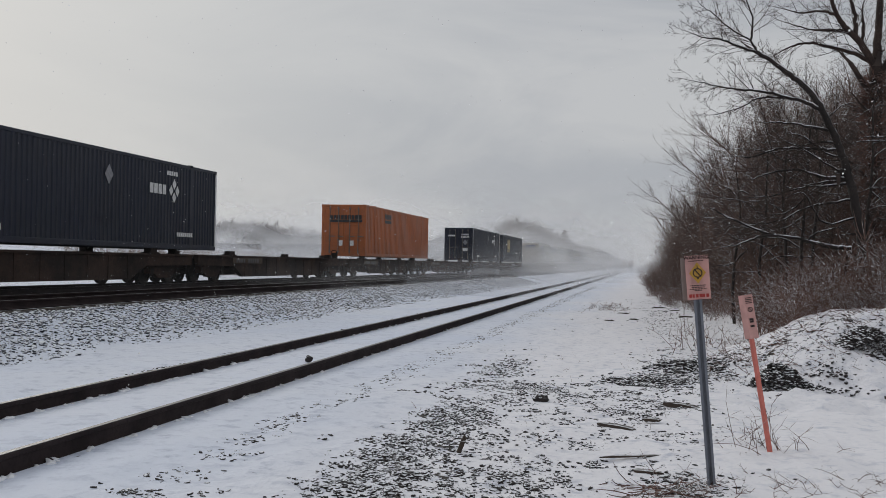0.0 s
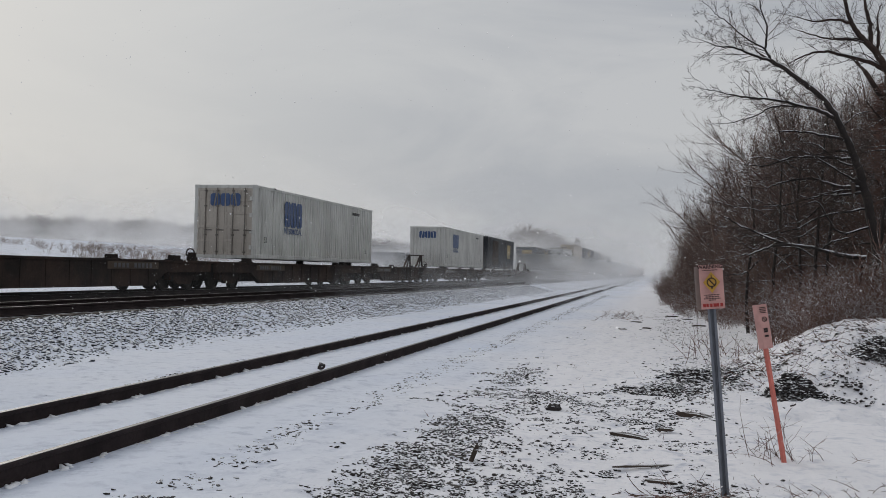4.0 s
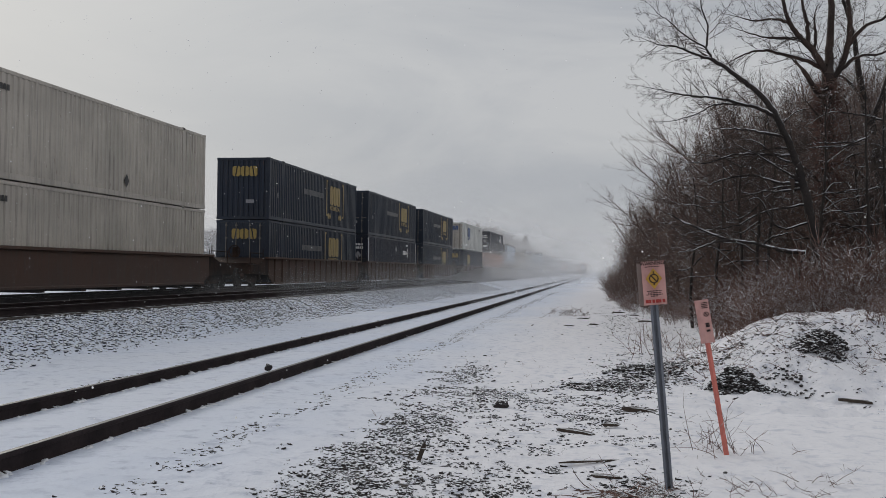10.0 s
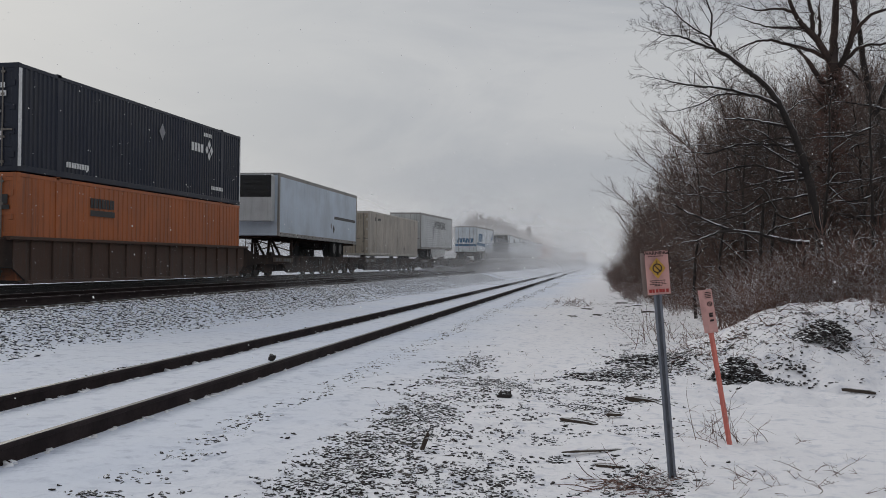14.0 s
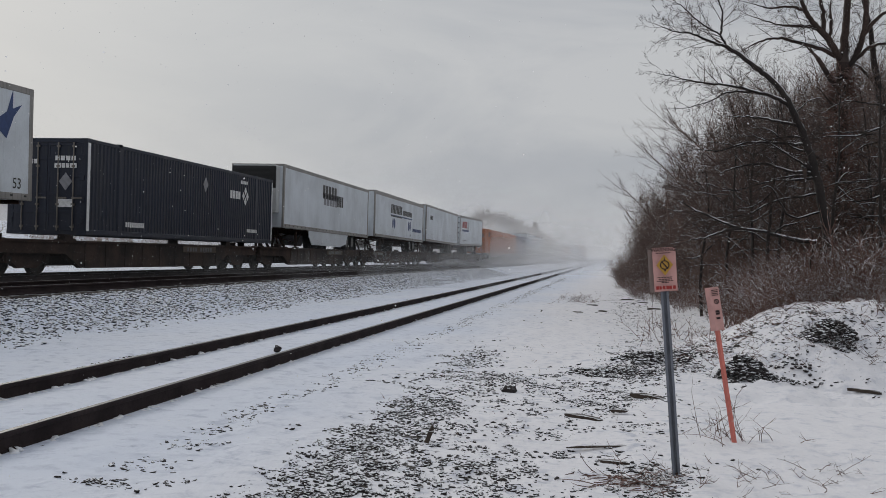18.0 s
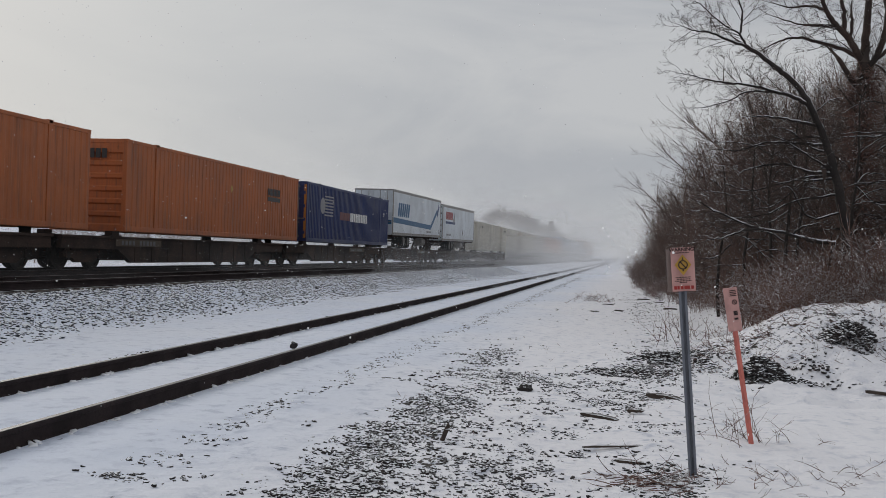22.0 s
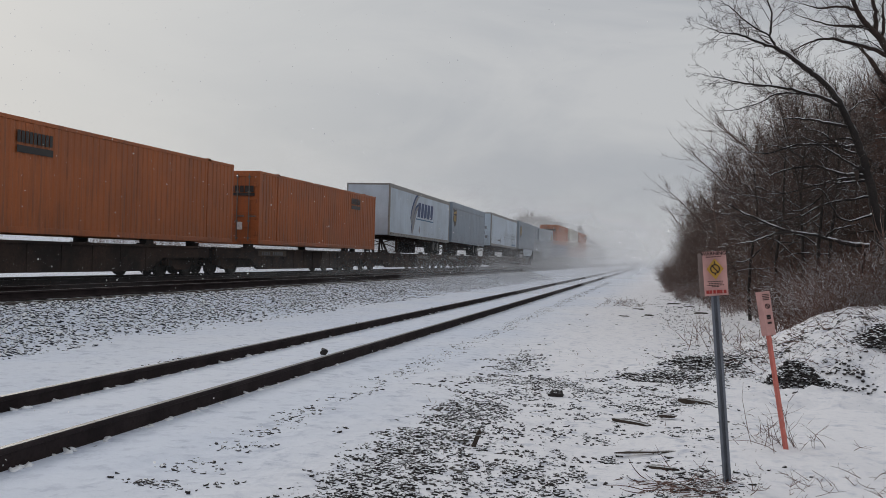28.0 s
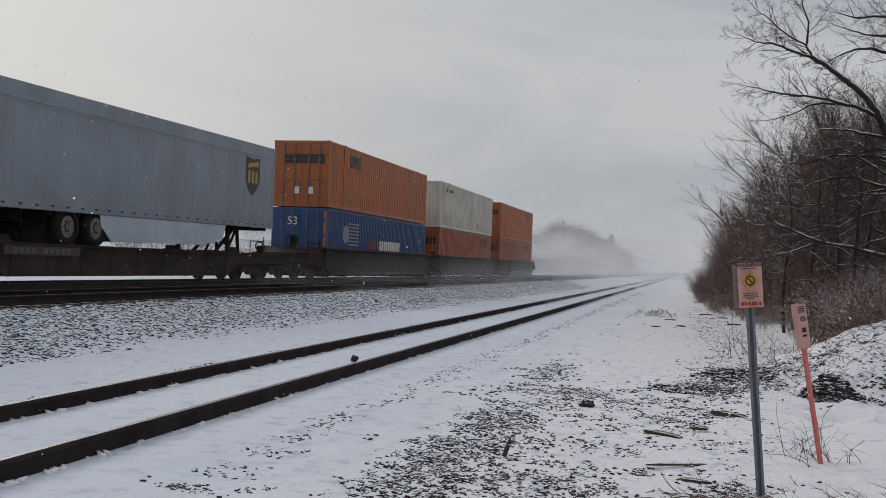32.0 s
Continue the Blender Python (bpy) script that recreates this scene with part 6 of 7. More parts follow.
        t.bough(0.05, 0.014, [(x, g - 0.1), (sway[0], h * 0.35), (sway[1], h * 0.7), (sway[2], h)], 4, name="trunk", start=0.4, reach=0.6)
        for j in range(7):
            z = 1.2 + (h - 1.6) * rng.random()
            side = rng.choice((-1, -1, 1))
            L, c = rng.uniform(0.5, 1.6), rng.uniform(-0.35, 0.8)
            t.bough(rng.uniform(0.014, 0.024), 0.005, [(x, z), (x + side * 0.33 * L, z + c * 0.5 * L), (x + side * 0.68 * L, z + c * 0.62 * L), (x + side * L, z + (c - rng.uniform(-0.1, 0.3)) * L)], 8, reach=0.6, start=0.25)
        t.crown()

    # long broken limb weighed down by snow, propped in the brush
    t = GrownTree("long broken branch with snow along its top, caught in the brush", 3.75, 20.5, 21)
    bends = [(3.75, 2.02), (3.36, 2.06), (3.06, 2.13), (2.76, 2.2), (2.31, 2.27), (2.0, 2.37), (1.54, 2.57), (1.12, 2.79)]
    t.bough(0.05, 0.012, bends, 5, reach=0.6)
    t.root.name = "broken_branch"
    tagged(t.root, t.label, "branch")
    t.bough(0.026, 0.01, [(2.95, 2.16), (3.13, 2.32), (3.4, 2.4)], 4, reach=0.5, name="fork")
    t.bough(0.03, 0.008, [(2.31, 2.26), (1.93, 2.19), (1.66, 2.07), (1.3, 2.0)], 6, reach=0.6, name="fork")
    t.bough(0.028, 0.02, [(3.7, 0.8), (3.68, 1.5), (3.72, 2.04)], 3, reach=0.5, name="fork")
    top = t.course(bends, 0.0)

    def cap(mb):
        n = len(top) - 1
        mb.sheet([[tuple(p + Vector((0, w * 0.035 * (1 - 0.7 * k / n), (0.056 - 0.02 * abs(w)) * (1 - 0.72 * k / n)))) for k, p in enumerate(top)] for w in (-1, -0.5, 0.5, 1)])
    part("snow_cap", shared("snow_cap", cap, M["snow"], True), t.root, "snow lying on the branch")
    t.crown()


def joined(name, base, spots, mats):
    """Many copies of small plants in one mesh; base is (vertices, faces) as arrays."""
    Vs, Fs, o = [], [], 0
    for (V, F), m in spots_iter(base, spots):
        Vs.append(V @ m[:3, :3].T + m[:3, 3])
        Fs.append(F + o)
        o += len(V)
    V, F = np.concatenate(Vs), np.concatenate(Fs)
    me = bpy.data.meshes.new(name)
    me.vertices.add(len(V))
    me.vertices.foreach_set("co", V.astype(np.float32).ravel())
    k = F.shape[1]
    me.loops.add(len(F) * k)
    me.loops.foreach_set("vertex_index", F.astype(np.int32).ravel())
    me.polygons.add(len(F))
    me.polygons.foreach_set("loop_start", np.arange(0, len(F) * k, k, dtype=np.int32))
    me.materials.append(mats)
    me.update(calc_edges=True)
    me.validate()
    return me


def spots_iter(base, spots):
    for i, m in spots:
        yield base[i], np.array(m)


def shrub_base(seed, stems, height, spread, twigs=5, steps=4):
    rng = random.Random(seed)
    V, F = [], []
    for _ in range(stems):
        a, t = rng.uniform(0, 6.28), rng.uniform(0.05, spread)
        d = Vector((math.cos(a) * t, math.sin(a) * t, 1))
        st = Vector((rng.uniform(-0.35, 0.35), rng.uniform(-0.35, 0.35), -0.05))
        L = height * rng.uniform(0.5, 1.0)
        pts = wander(rng, st, d, L, steps, 0.16, -0.02)
        limb(V, F, pts, [0.009 - 0.007 * k / steps for k in range(steps + 1)], 3)
        for _ in range(twigs):
            i = rng.randrange(1, steps)
            b = rng.uniform(0, 6.28)
            tw = wander(rng, pts[i], Vector((math.cos(b), math.sin(b), rng.uniform(0.2, 1.2))), L * rng.uniform(0.2, 0.45), 2 if steps > 3 else 1, 0.25, 0)
            limb(V, F, tw, [0.005, 0.004, 0.0015][:len(tw)], 3)
    return np.array(V), np.array(F)


def brushwood():
    rng = random.Random(21)
    base = [shrub_base(60 + k, 20, 1.6, 0.9, 8) for k in range(5)]
    spots = []

    def put(x, y, s):
        m = Matrix.Translation((x, y, ground_z(x, y))) @ Matrix.Rotation(rng.uniform(0, 6.28), 4, "Z") @ Matrix.Diagonal((s * 1.15, s * 1.15, s * rng.uniform(0.8, 1.15), 1))
        spots.append((rng.randrange(5), m))

    y = 18.6
    while y < 120:
        edge = 2.7 - 2.4 * smooth(20, 55, y) - 0.006 * max(0, y - 55)
        edge += 1.2 * (1 - smooth(18.6, 23, y))
        for row in range(8 if y < 45 else 4):
            put(edge + row * 0.75 + rng.uniform(-0.35, 0.35), y + rng.uniform(-0.5, 0.5), rng.uniform(0.6, 1.0) * (0.5 + 0.26 * row) * (1 + 0.5 * smooth(50, 120, y)))
        y += 0.75 + 0.012 * y
    for k in range(230):
        x = rng.uniform(2.6, 9.5)
        put(x, rng.uniform(18.2, 23.5) + 0.25 * max(0.0, x - 4), rng.uniform(0.6, 1.35))
    for k in range(60):
        x = rng.uniform(2.2, 6.5)
        put(x, 17.6 + rng.uniform(-0.5, 0.8) + 0.05 * x, rng.uniform(0.25, 0.55))
    for k in range(16):
        put(rng.uniform(3.6, 6.0), rng.uniform(15.6, 17.4), rng.uniform(0.2, 0.4))
    me = joined("brushwood", base, spots, M["brush"])
    tagged(new("brushwood", me), "tangle of reddish-brown bare brush dusted with snow", "brushwood", kind="stuff")


forest()
large_trees()
brushwood()


# ---- far trees and the field across the line ----
def far_tree(seed, limbs=24):
    """A bare tree for the distance: a trunk and a fan of rising limbs, 7.4 m high."""
    rng = random.Random(seed)
    V, F = [], []
    limb(V, F, [Vector((0, 0, -0.2)), Vector((0.1, 0, 3.2)), Vector((0, 0.1, 6.6))], [0.16, 0.12, 0.03], 3)
    for _ in range(limbs):
        z, a, t = rng.uniform(1.2, 5.0), rng.uniform(0, 6.28), rng.uniform(0.35, 1.1)
        d = Vector((math.cos(a) * t, math.sin(a) * t, 1))
        pts = wander(rng, Vector((0, 0, z)), d, rng.uniform(1.2, 2.6), 2, 0.14, 0.03)
        limb(V, F, pts, [0.10, 0.075, 0.02], 3)
        limb(V, F, [pts[1], pts[1] + Vector((rng.gauss(0, 0.6), rng.gauss(0, 0.6), rng.uniform(0.5, 1.3)))], [0.06, 0.015], 3)
    return np.array(V), np.array(F)


def far_woods():
    rng = random.Random(31)
    trees = [far_tree(320 + k) for k in range(4)]
    row = []
    for k in range(1150):
        t = rng.random()
        x, y = -58 - 205 * t + rng.uniform(-10, 10), 330 - 160 * t + rng.uniform(-12, 12)
        h = (0.95 + 0.5 * max(0.0, 0.5 + 0.9 * noise.noise((x * 0.035, y * 0.02, 1.0)))) * rng.uniform(0.6, 1.0)
        row.append((rng.randrange(4), Matrix.Translation((x, y, ground_z(x, y) - 0.2)) @ Matrix.Rotation(rng.uniform(0, 6.28), 4, "Z") @ Matrix.Diagonal((h * 1.3, h * 1.3, h, 1))))
    tagged(new("far_woods", joined("far_woods", trees, row, M["far_twig"])), "hazy line of distant leafless woods beyond the field", "woods", kind="stuff")
    brush = [shrub_base(80 + k, 9, 1.0, 0.5, 3, 2) for k in range(4)]
    spots = []
    for k in range(2800):
        x, y = -27 - 75 * rng.random() ** 1.3, rng.uniform(20, 200)
        if noise.noise((x * 0.05, y * 0.05, 2.0)) < -0.12:
            continue
        s = rng.uniform(0.8, 1.9)
        spots.append((rng.randrange(4), Matrix.Translation((x, y, ground_z(x, y))) @ Matrix.Rotation(rng.uniform(0, 6.28), 4, "Z") @ Matrix.Diagonal((s, s, s, 1))))
    tagged(new("field_brush", joined("field_brush", brush, spots, M["field"])), "thin bare brush in the snowy field behind the railway", "brush", kind="stuff")


def far_grove():
    """A far clump of tall bare trees, placed to fit the camera's view."""
    rng = random.Random(35)
    base = [far_tree(300 + k, 30) for k in range(3)]
    spots = []
    for k in range(420):
        x, y = -62 + 42 * rng.random(), 300 + rng.uniform(-10, 30)
        crest = 0.74 + 0.30 * math.exp(-((x + 38) / 6.0) ** 2) + 0.2 * noise.noise((x * 0.16, 0, 0)) - 0.3 * smooth(-28, -20, x)
        h = rng.uniform(1.3, 2.3) * crest
        spots.append((rng.randrange(3), Matrix.Translation((x, y, ground_z(x, y) - 0.2)) @ Matrix.Rotation(rng.uniform(0, 6.28), 4, "Z") @ Matrix.Diagonal((h * 1.05, h * 1.05, h, 1))))
    tagged(new("far_grove", joined("far_grove", base, spots, M["far_twig"])), "soft brown clump of tall bare trees in the haze", "trees", kind="stuff")


def far_fir():
    """One conical evergreen in the distance."""
    rng = random.Random(9)
    V, F = [], []
    limb(V, F, [Vector((0, 0, 0)), Vector((0, 0, 13.6))], [0.3, 0.03], 6)
    for k in range(420):
        z = 1.5 + 11.5 * rng.random() ** 1.2
        r = (14.4 - z) * 0.5 * rng.uniform(0.6, 1.05)
        a = rng.uniform(0, 6.28)
        limb(V, F, [Vector((0, 0, z)), Vector((r * 0.6 * math.cos(a), r * 0.6 * math.sin(a), z - 0.1)), Vector((r * math.cos(a), r * math.sin(a), z - 0.5))], [0.28, 0.24, 0.02], 4)
    me = bpy.data.meshes.new("fir")
    me.from_pydata(V, [], F)
    me.materials.append(M["twig"])
    thing("fir_tree", me, pose(-28.2, 335, 0.2), "dark conical fir tree far off in the haze", "tree")


far_woods()
far_grove()
far_fir()


# ---- warning signs ----
def warning_sign():
    root = new("warning_sign")
    root.matrix_basis = pose(0.44, 7.66, 0.0)
    tagged(root, "pink warning sign on a leaning grey steel post in the snow", "sign")
    tilt = pose(0, 0, 0, 0, -4.95, 0)

    def post(mb):
        mb.prism([(-0.03, -0.018), (-0.012, -0.018), (-0.012, 0.012), (0.012, 0.012), (0.012, -0.018), (0.03, -0.018), (0.03, -0.010), (0.020, -0.010), (0.020, 0.020), (-0.020, 0.020), (-0.020, -0.010), (-0.03, -0.010)], "z", -0.3, 1.46)

    p = part("post", shared("sign_post", post, M["post"]), root, "galvanised steel channel post", tilt)

    def panel(mb):
        rows = []
        for k in range(9):
            z = 1.37 + 0.325 * k / 8
            rows.append([(x, -0.03 + 0.012 * math.sin(x * 16 + z * 9), z) for x in [-0.085 + 0.17 * j / 8 for j in range(9)]])
        mb.sheet(rows)
        mb.sheet([[(x, y + 0.003, z) for x, y, z in r] for r in rows])

    s = part("sign_panel", shared("sign_panel", panel, M["sign_pink"], True), root, "curled pink plastic sign face", tilt @ pose(0.012, 0, 0))

    def backing(mb):
        mb.beam(-0.108, -0.045, 0.0, 0.006, 1.365, 1.685, 0.002, axis="z")

    part("second_panel", shared("sign_backing", backing, M["sign_back"]), root, "second panel behind, seen edge-on", tilt @ pose(0, 0.03, 0, 0, 0, 14))
    part("warning_word", lettering("WARNING!", 0.037, M["sign_ink"], 0.0011), s, "dark word WARNING!", pose(0, -0.05, 1.678))

    def dia(mb):
        mb.prism([(-0.06, 1.565), (0, 1.487), (0.06, 1.565), (0, 1.643)], "y", -0.046, -0.044)

    part("diamond", shared("sign_diamond", dia, M["sign_yellow"]), s, "yellow diamond")

    def hoop(mb):
        mb.ring((0, -0.049, 1.565), "y", 0.027, 0.035, 0.002, 24)
        mb.prism([(-0.026, 1.59), (-0.020, 1.596), (0.026, 1.54), (0.020, 1.534)], "y", -0.051, -0.047)
        mb.prism([(-0.006, 1.518), (0.006, 1.518), (0.004, 1.533), (-0.004, 1.533)], "y", -0.050, -0.047)
        mb.prism([(-0.003, 1.597), (0.003, 1.597), (0.003, 1.622), (-0.003, 1.622)], "y", -0.050, -0.047)

    part("symbol", shared("sign_symbol", hoop, M["sign_ink"]), s, "black ring with a bar across it")

    for z, w in ((1.655, 0.12), (1.474, 0.115), (1.460, 0.10), (1.447, 0.125), (1.436, 0.06)):
        def line(mb, w=w):
            n = int(w / 0.011)
            for k in range(n):
                mb.box(-w / 2 + k * 0.011, -w / 2 + k * 0.011 + 0.008, -0.047, -0.045, -0.004, 0.003)
        tagged(part("text_line", shared(("sign_line", w), line, M["sign_ink"]), s, "row of small dark lettering bars", pose(0, 0, z)), kind="stuff")

    def red(mb):
        for k, w in enumerate((0.022, 0.015, 0.018, 0.024, 0.016, 0.02)):
            mb.box(-0.072 + k * 0.0245, -0.072 + k * 0.0245 + w, -0.047, -0.045, 1.385, 1.41)

    part("red_print", shared("sign_red_bars", red, M["sign_red"]), s, "red lettering bars")


def marker_post():
    root = new("marker_post")
    root.matrix_basis = pose(1.02, 9.17, 0.0)
    tagged(root, "orange plastic pipeline marker post leaning in the snow", "marker post")
    tilt = pose(0, 0, 0, 0, -9.6, 0)

    def flat(mb):
        mb.prism([(-0.022, 0), (0, -0.012), (0.022, 0), (0.022, 0.005), (0, -0.006), (-0.022, 0.005)], "z", -0.2, 1.02)

    part("stake", shared("marker_stake", flat, M["post_orange"]), root, "orange angled stake", tilt)

    def head(mb):
        mb.prism([(-0.055, 0.012), (-0.012, -0.026), (0.062, -0.012), (0.062, -0.006), (-0.011, -0.019), (-0.052, 0.018)], "z", 1.0, 1.385)

    h = part("label_panel", shared("marker_head", head, M["sign_pink"]), root, "faded pink folded label panel", tilt)

    def ink(mb):
        for z in (1.31, 1.325, 1.34, 1.355):
            mb.box(-0.004, 0.05, -0.028, -0.026, z, z + 0.006)
        for z in (1.10, 1.14, 1.16):
            mb.box(0.006, 0.04, -0.028, -0.026, z, z + 0.018)
        mb.ring((0.026, -0.024, 1.255), "y", 0.016, 0.022, 0.003, 16)
        mb.prism([(0.014, 1.268), (0.018, 1.271), (0.038, 1.242), (0.034, 1.239)], "y", -0.028, -0.024)

    tagged(part("print", shared("marker_ink", ink, M["sign_ink"]), h, "dark ring symbol and lettering bars"), kind="stuff")


warning_sign()
marker_post()


# ---- stones, heaps and litter ----
def stone_bases(n=6):
    rng = random.Random(3)
    out = []
    for _ in range(n):
        bm = bmesh.new()
        bmesh.ops.create_icosphere(bm, subdivisions=1, radius=0.5)
        sx, sy, sz = rng.uniform(0.8, 1.2), rng.uniform(0.6, 1.0), rng.uniform(0.4, 0.75)
        for v in bm.verts:
            v.co = Vector((v.co.x * sx, v.co.y * sy, v.co.z * sz)) * rng.uniform(0.8, 1.15)
        bm.verts.ensure_lookup_table()
        V = np.array([tuple(v.co) for v in bm.verts])
        F = np.array([[v.index for v in f.verts] for f in bm.faces])
        bm.free()
        out.append((V, F))
    return out


STONES = stone_bases()


def scatter(name, label, category, mat, count, pick, size, seed, sink=0.25, height=None, flat=(1, 1, 1)):
    rng = random.Random(seed)
    spots, tries = [], 0
    while len(spots) < count and tries < count * 30:
        tries += 1
        p = pick(rng)
        if p is None:
            continue
        x, y = p[0], p[1]
        s = size[0] + (size[1] - size[0]) * rng.random() ** 2.2
        z = (height(x, y) if height else ground_z(x, y)) + s * 0.25 - s * sink
        if len(p) > 2:
            z += p[2]
        spots.append((rng.randrange(6), Matrix.Translation((x, y, z)) @ Euler((rng.uniform(-0.5, 0.5), rng.uniform(-0.5, 0.5), rng.uniform(0, 6.28))).to_matrix().to_4x4() @ Matrix.Diagonal((s * flat[0], s * flat[1], s * flat[2], 1))))
    me = joined(name, STONES, spots, M[mat])
    return tagged(new(name, me), label, category, kind="stuff")


def by_dirt(x0, x1, y0, y1, floor):
    def pick(rng):
        x, y = rng.uniform(x0, x1), y0 + (y1 - y0) * rng.random() ** 1.4
        d = dirt_of(x, y)
        c = noise.noise((x * 1.7, y * 1.7, 9.0)) * 0.25 + noise.noise((x * 5.5, y * 4.0, 3.0)) * 0.22
        return (x, y) if rng.random() < max(0.0, d + c - floor) ** 1.3 else None
    return pick


def shoulder(rng):
    y = 10 + 75 * rng.random() ** 1.5
    x = rng.uniform(-11.75, -8.8)
    patch = 0.35 * noise.noise((x * 0.9, y * 0.35, 2.0))
    return (x, y) if rng.random() < 0.10 + 0.85 * smooth(-8.8, -10.3, x) + patch else None


def heap(cx, cy, rx, ry, h):
    def pick(rng):
        a, r = rng.uniform(0, 6.28), rng.random() ** 0.55
        r *= 1 + 0.5 * noise.noise((math.cos(a) * 1.5 + cx, math.sin(a) * 1.5, cy))
        return (cx + rx * r * math.cos(a), cy + ry * r * math.sin(a), h * max(0.0, 1 - r * r) * rng.uniform(0.55, 1.0))
    return pick


scatter("gravel", "dark loose gravel scattered through thin snow", "gravel", "stone", 17000, by_dirt(-3.0, 1.4, 5.2, 18, 0.35), (0.007, 0.055), 1, sink=0.22, flat=(1.25, 0.85, 0.85))
scatter("gravel_verge", "stones along the snowy verge", "gravel", "stone", 7000, by_dirt(-3.5, 4.5, 12, 50, 0.32), (0.014, 0.07), 2, sink=0.22, flat=(1.35, 0.9, 0.75))
scatter("ballast_shoulder", "grey ballast stones of the embankment half covered in snow", "ballast", "ballast", 30000, shoulder, (0.022, 0.095), 3, sink=0.12, flat=(1.25, 1.0, 0.85))
for k, (cx, cy, rx, ry, h, n) in enumerate(((1.66, 13.9, 0.38, 0.45, 0.27, 1700), (2.98, 15.05, 0.38, 0.4, 0.24, 1300), (2.35, 14.2, 0.3, 0.3, 0.02, 50), (0.55, 15.3, 0.6, 0.5, 0.03, 600), (-0.1, 14.1, 0.6, 0.4, 0.01, 260), (2.1, 13.6, 0.5, 0.25, 0.02, 120))):
    scatter("gravel_heap", "heap of black gravel with a dusting of snow", "gravel heap", "coal", n, heap(cx, cy, rx, ry, h), (0.025, 0.085), 50 + k, sink=0.15)


def along_rail(rng):
    y = 5 + 60 * rng.random() ** 1.8
    side = rng.choice((0.83, -0.67, -0.84, 0.66))
    if math.sin(y * 11.4) + rng.uniform(-0.8, 0.8) < 0.2:
        return None
    return (siding_x(y) + side + rng.uniform(-0.03, 0.03), y)


def clod_line(rng):
    y = 6 + 70 * rng.random() ** 1.5
    off = rng.choice((-1.24, -1.3, -1.38, 1.74, 1.84, 1.9, 2.02)) + rng.gauss(0, 0.06) + 0.12 * noise.noise((y * 0.6, 0, 5.0))
    if noise.noise((y * 2.6, off * 3.0, 3.0)) < -0.22 - (0.3 if off < 0 else 0.0):
        return None
    return (siding_x(y) + off, y)


scatter("rail_snow", "small lumps of snow packed against the siding rails", "snow", "snow", 1300, along_rail, (0.04, 0.09), 71, sink=0.3, flat=(1, 2.2, 0.8))
scatter("clods", "dark clods and cinders along the siding", "gravel", "stone", 5600, clod_line, (0.008, 0.05), 72, sink=0.22, flat=(1.4, 0.9, 0.7))


def in_brush(rng):
    x, y = rng.uniform(1.4, 9.0), rng.uniform(18.4, 25.5)
    edge = 2.4 - 2.0 * smooth(20, 40, y) + 1.2 * (1 - smooth(18.6, 23, y))
    return (x, y, 0.15 + 1.1 * rng.random() ** 1.3 * smooth(-0.2, 1.6, x - edge)) if x > edge else None


scatter("brush_snow", "small tufts of snow caught in the brush", "snow", "snow", 5000, in_brush, (0.018, 0.065), 74, sink=0.2, flat=(1.3, 1.2, 0.7))


def lump(name, label, category, at, size, mat, seed, squash=0.6):
    rng = random.Random(seed)
    bm = bmesh.new()
    bmesh.ops.create_icosphere(bm, subdivisions=2, radius=0.5)
    for v in bm.verts:
        n = noise.noise(v.co * 2.3 + Vector((seed, 0, 0)))
        v.co = Vector((v.co.x * size[0], v.co.y * size[1], v.co.z * size[2])) * (1 + 0.45 * n)
    me = bpy.data.meshes.new(name)
    bm.to_mesh(me)
    bm.free()
    me.materials.append(M[mat])
    return thing(name, me, at, label, category)


lump("rock", "dark angular rock lying on the snow", "rock", pose(-1.25, 11.7, 0.03, 12, 8, 30), (0.2, 0.15, 0.13), "coal", 5)
lump("rock", "round dark rock resting against the siding rail", "rock", pose(-5.06, 14.45, 0.12, 0, 0, 10), (0.12, 0.105, 0.115), "coal", 9)
lump("rock", "dark stone in the ballast", "rock", pose(-10.1, 31.0, 0.33, 0, 0, 50), (0.13, 0.13, 0.11), "coal", 13)


def plank(label, at, L, w, h, seed, name="plank"):
    rng = random.Random(seed)

    def build(mb):
        n = 6
        rows = []
        prof = [(-w / 2, 0), (w / 2, 0), (w / 2 * 0.9, h), (-w / 2 * 0.85, h * 0.9)]
        i = len(mb.v)
        for k in range(n + 1):
            y = -L / 2 + L * k / n
            f = 1.0 if 0 < k < n else 0.7
            for a, b in prof:
                mb.v.append((y + rng.uniform(-0.02, 0.02), a * f + rng.uniform(-0.1, 0.1) * w, b * f + rng.uniform(-0.1, 0.1) * h))
        for k in range(n):
            for j in range(4):
                a, b = i + 4 * k + j, i + 4 * k + (j + 1) % 4
                mb.f.append((a, b, b + 4, a + 4))
        mb.f += [(i, i + 1, i + 2, i + 3), (i + 4 * n, i + 4 * n + 3, i + 4 * n + 2, i + 4 * n + 1)]
    return thing(name, shared((name, seed), build, M["wood"]), at, label, "wood scrap", "wood scraps in the snow")


plank("weathered log end sticking out of the snow", pose(0.34, 11.7, 0.0, 0, 4, -24), 0.4, 0.09, 0.06, 1, "log")
plank("broken board half buried in snow", pose(-0.34, 10.1, -0.005, 0, 3, -28), 0.42, 0.08, 0.035, 2)
plank("short dark board on the snow", pose(0.02, 10.5, 0.02, 0, 0, -6), 0.15, 0.07, 0.03, 3)
plank("thin board lying in the snow", pose(-0.12, 8.6, 0.0, 0, 0, 22), 0.62, 0.03, 0.018, 4)
plank("flat splinter of wood in the snow", pose(-0.02, 7.9, 0.01, 0, 0, -8), 0.22, 0.06, 0.025, 5)
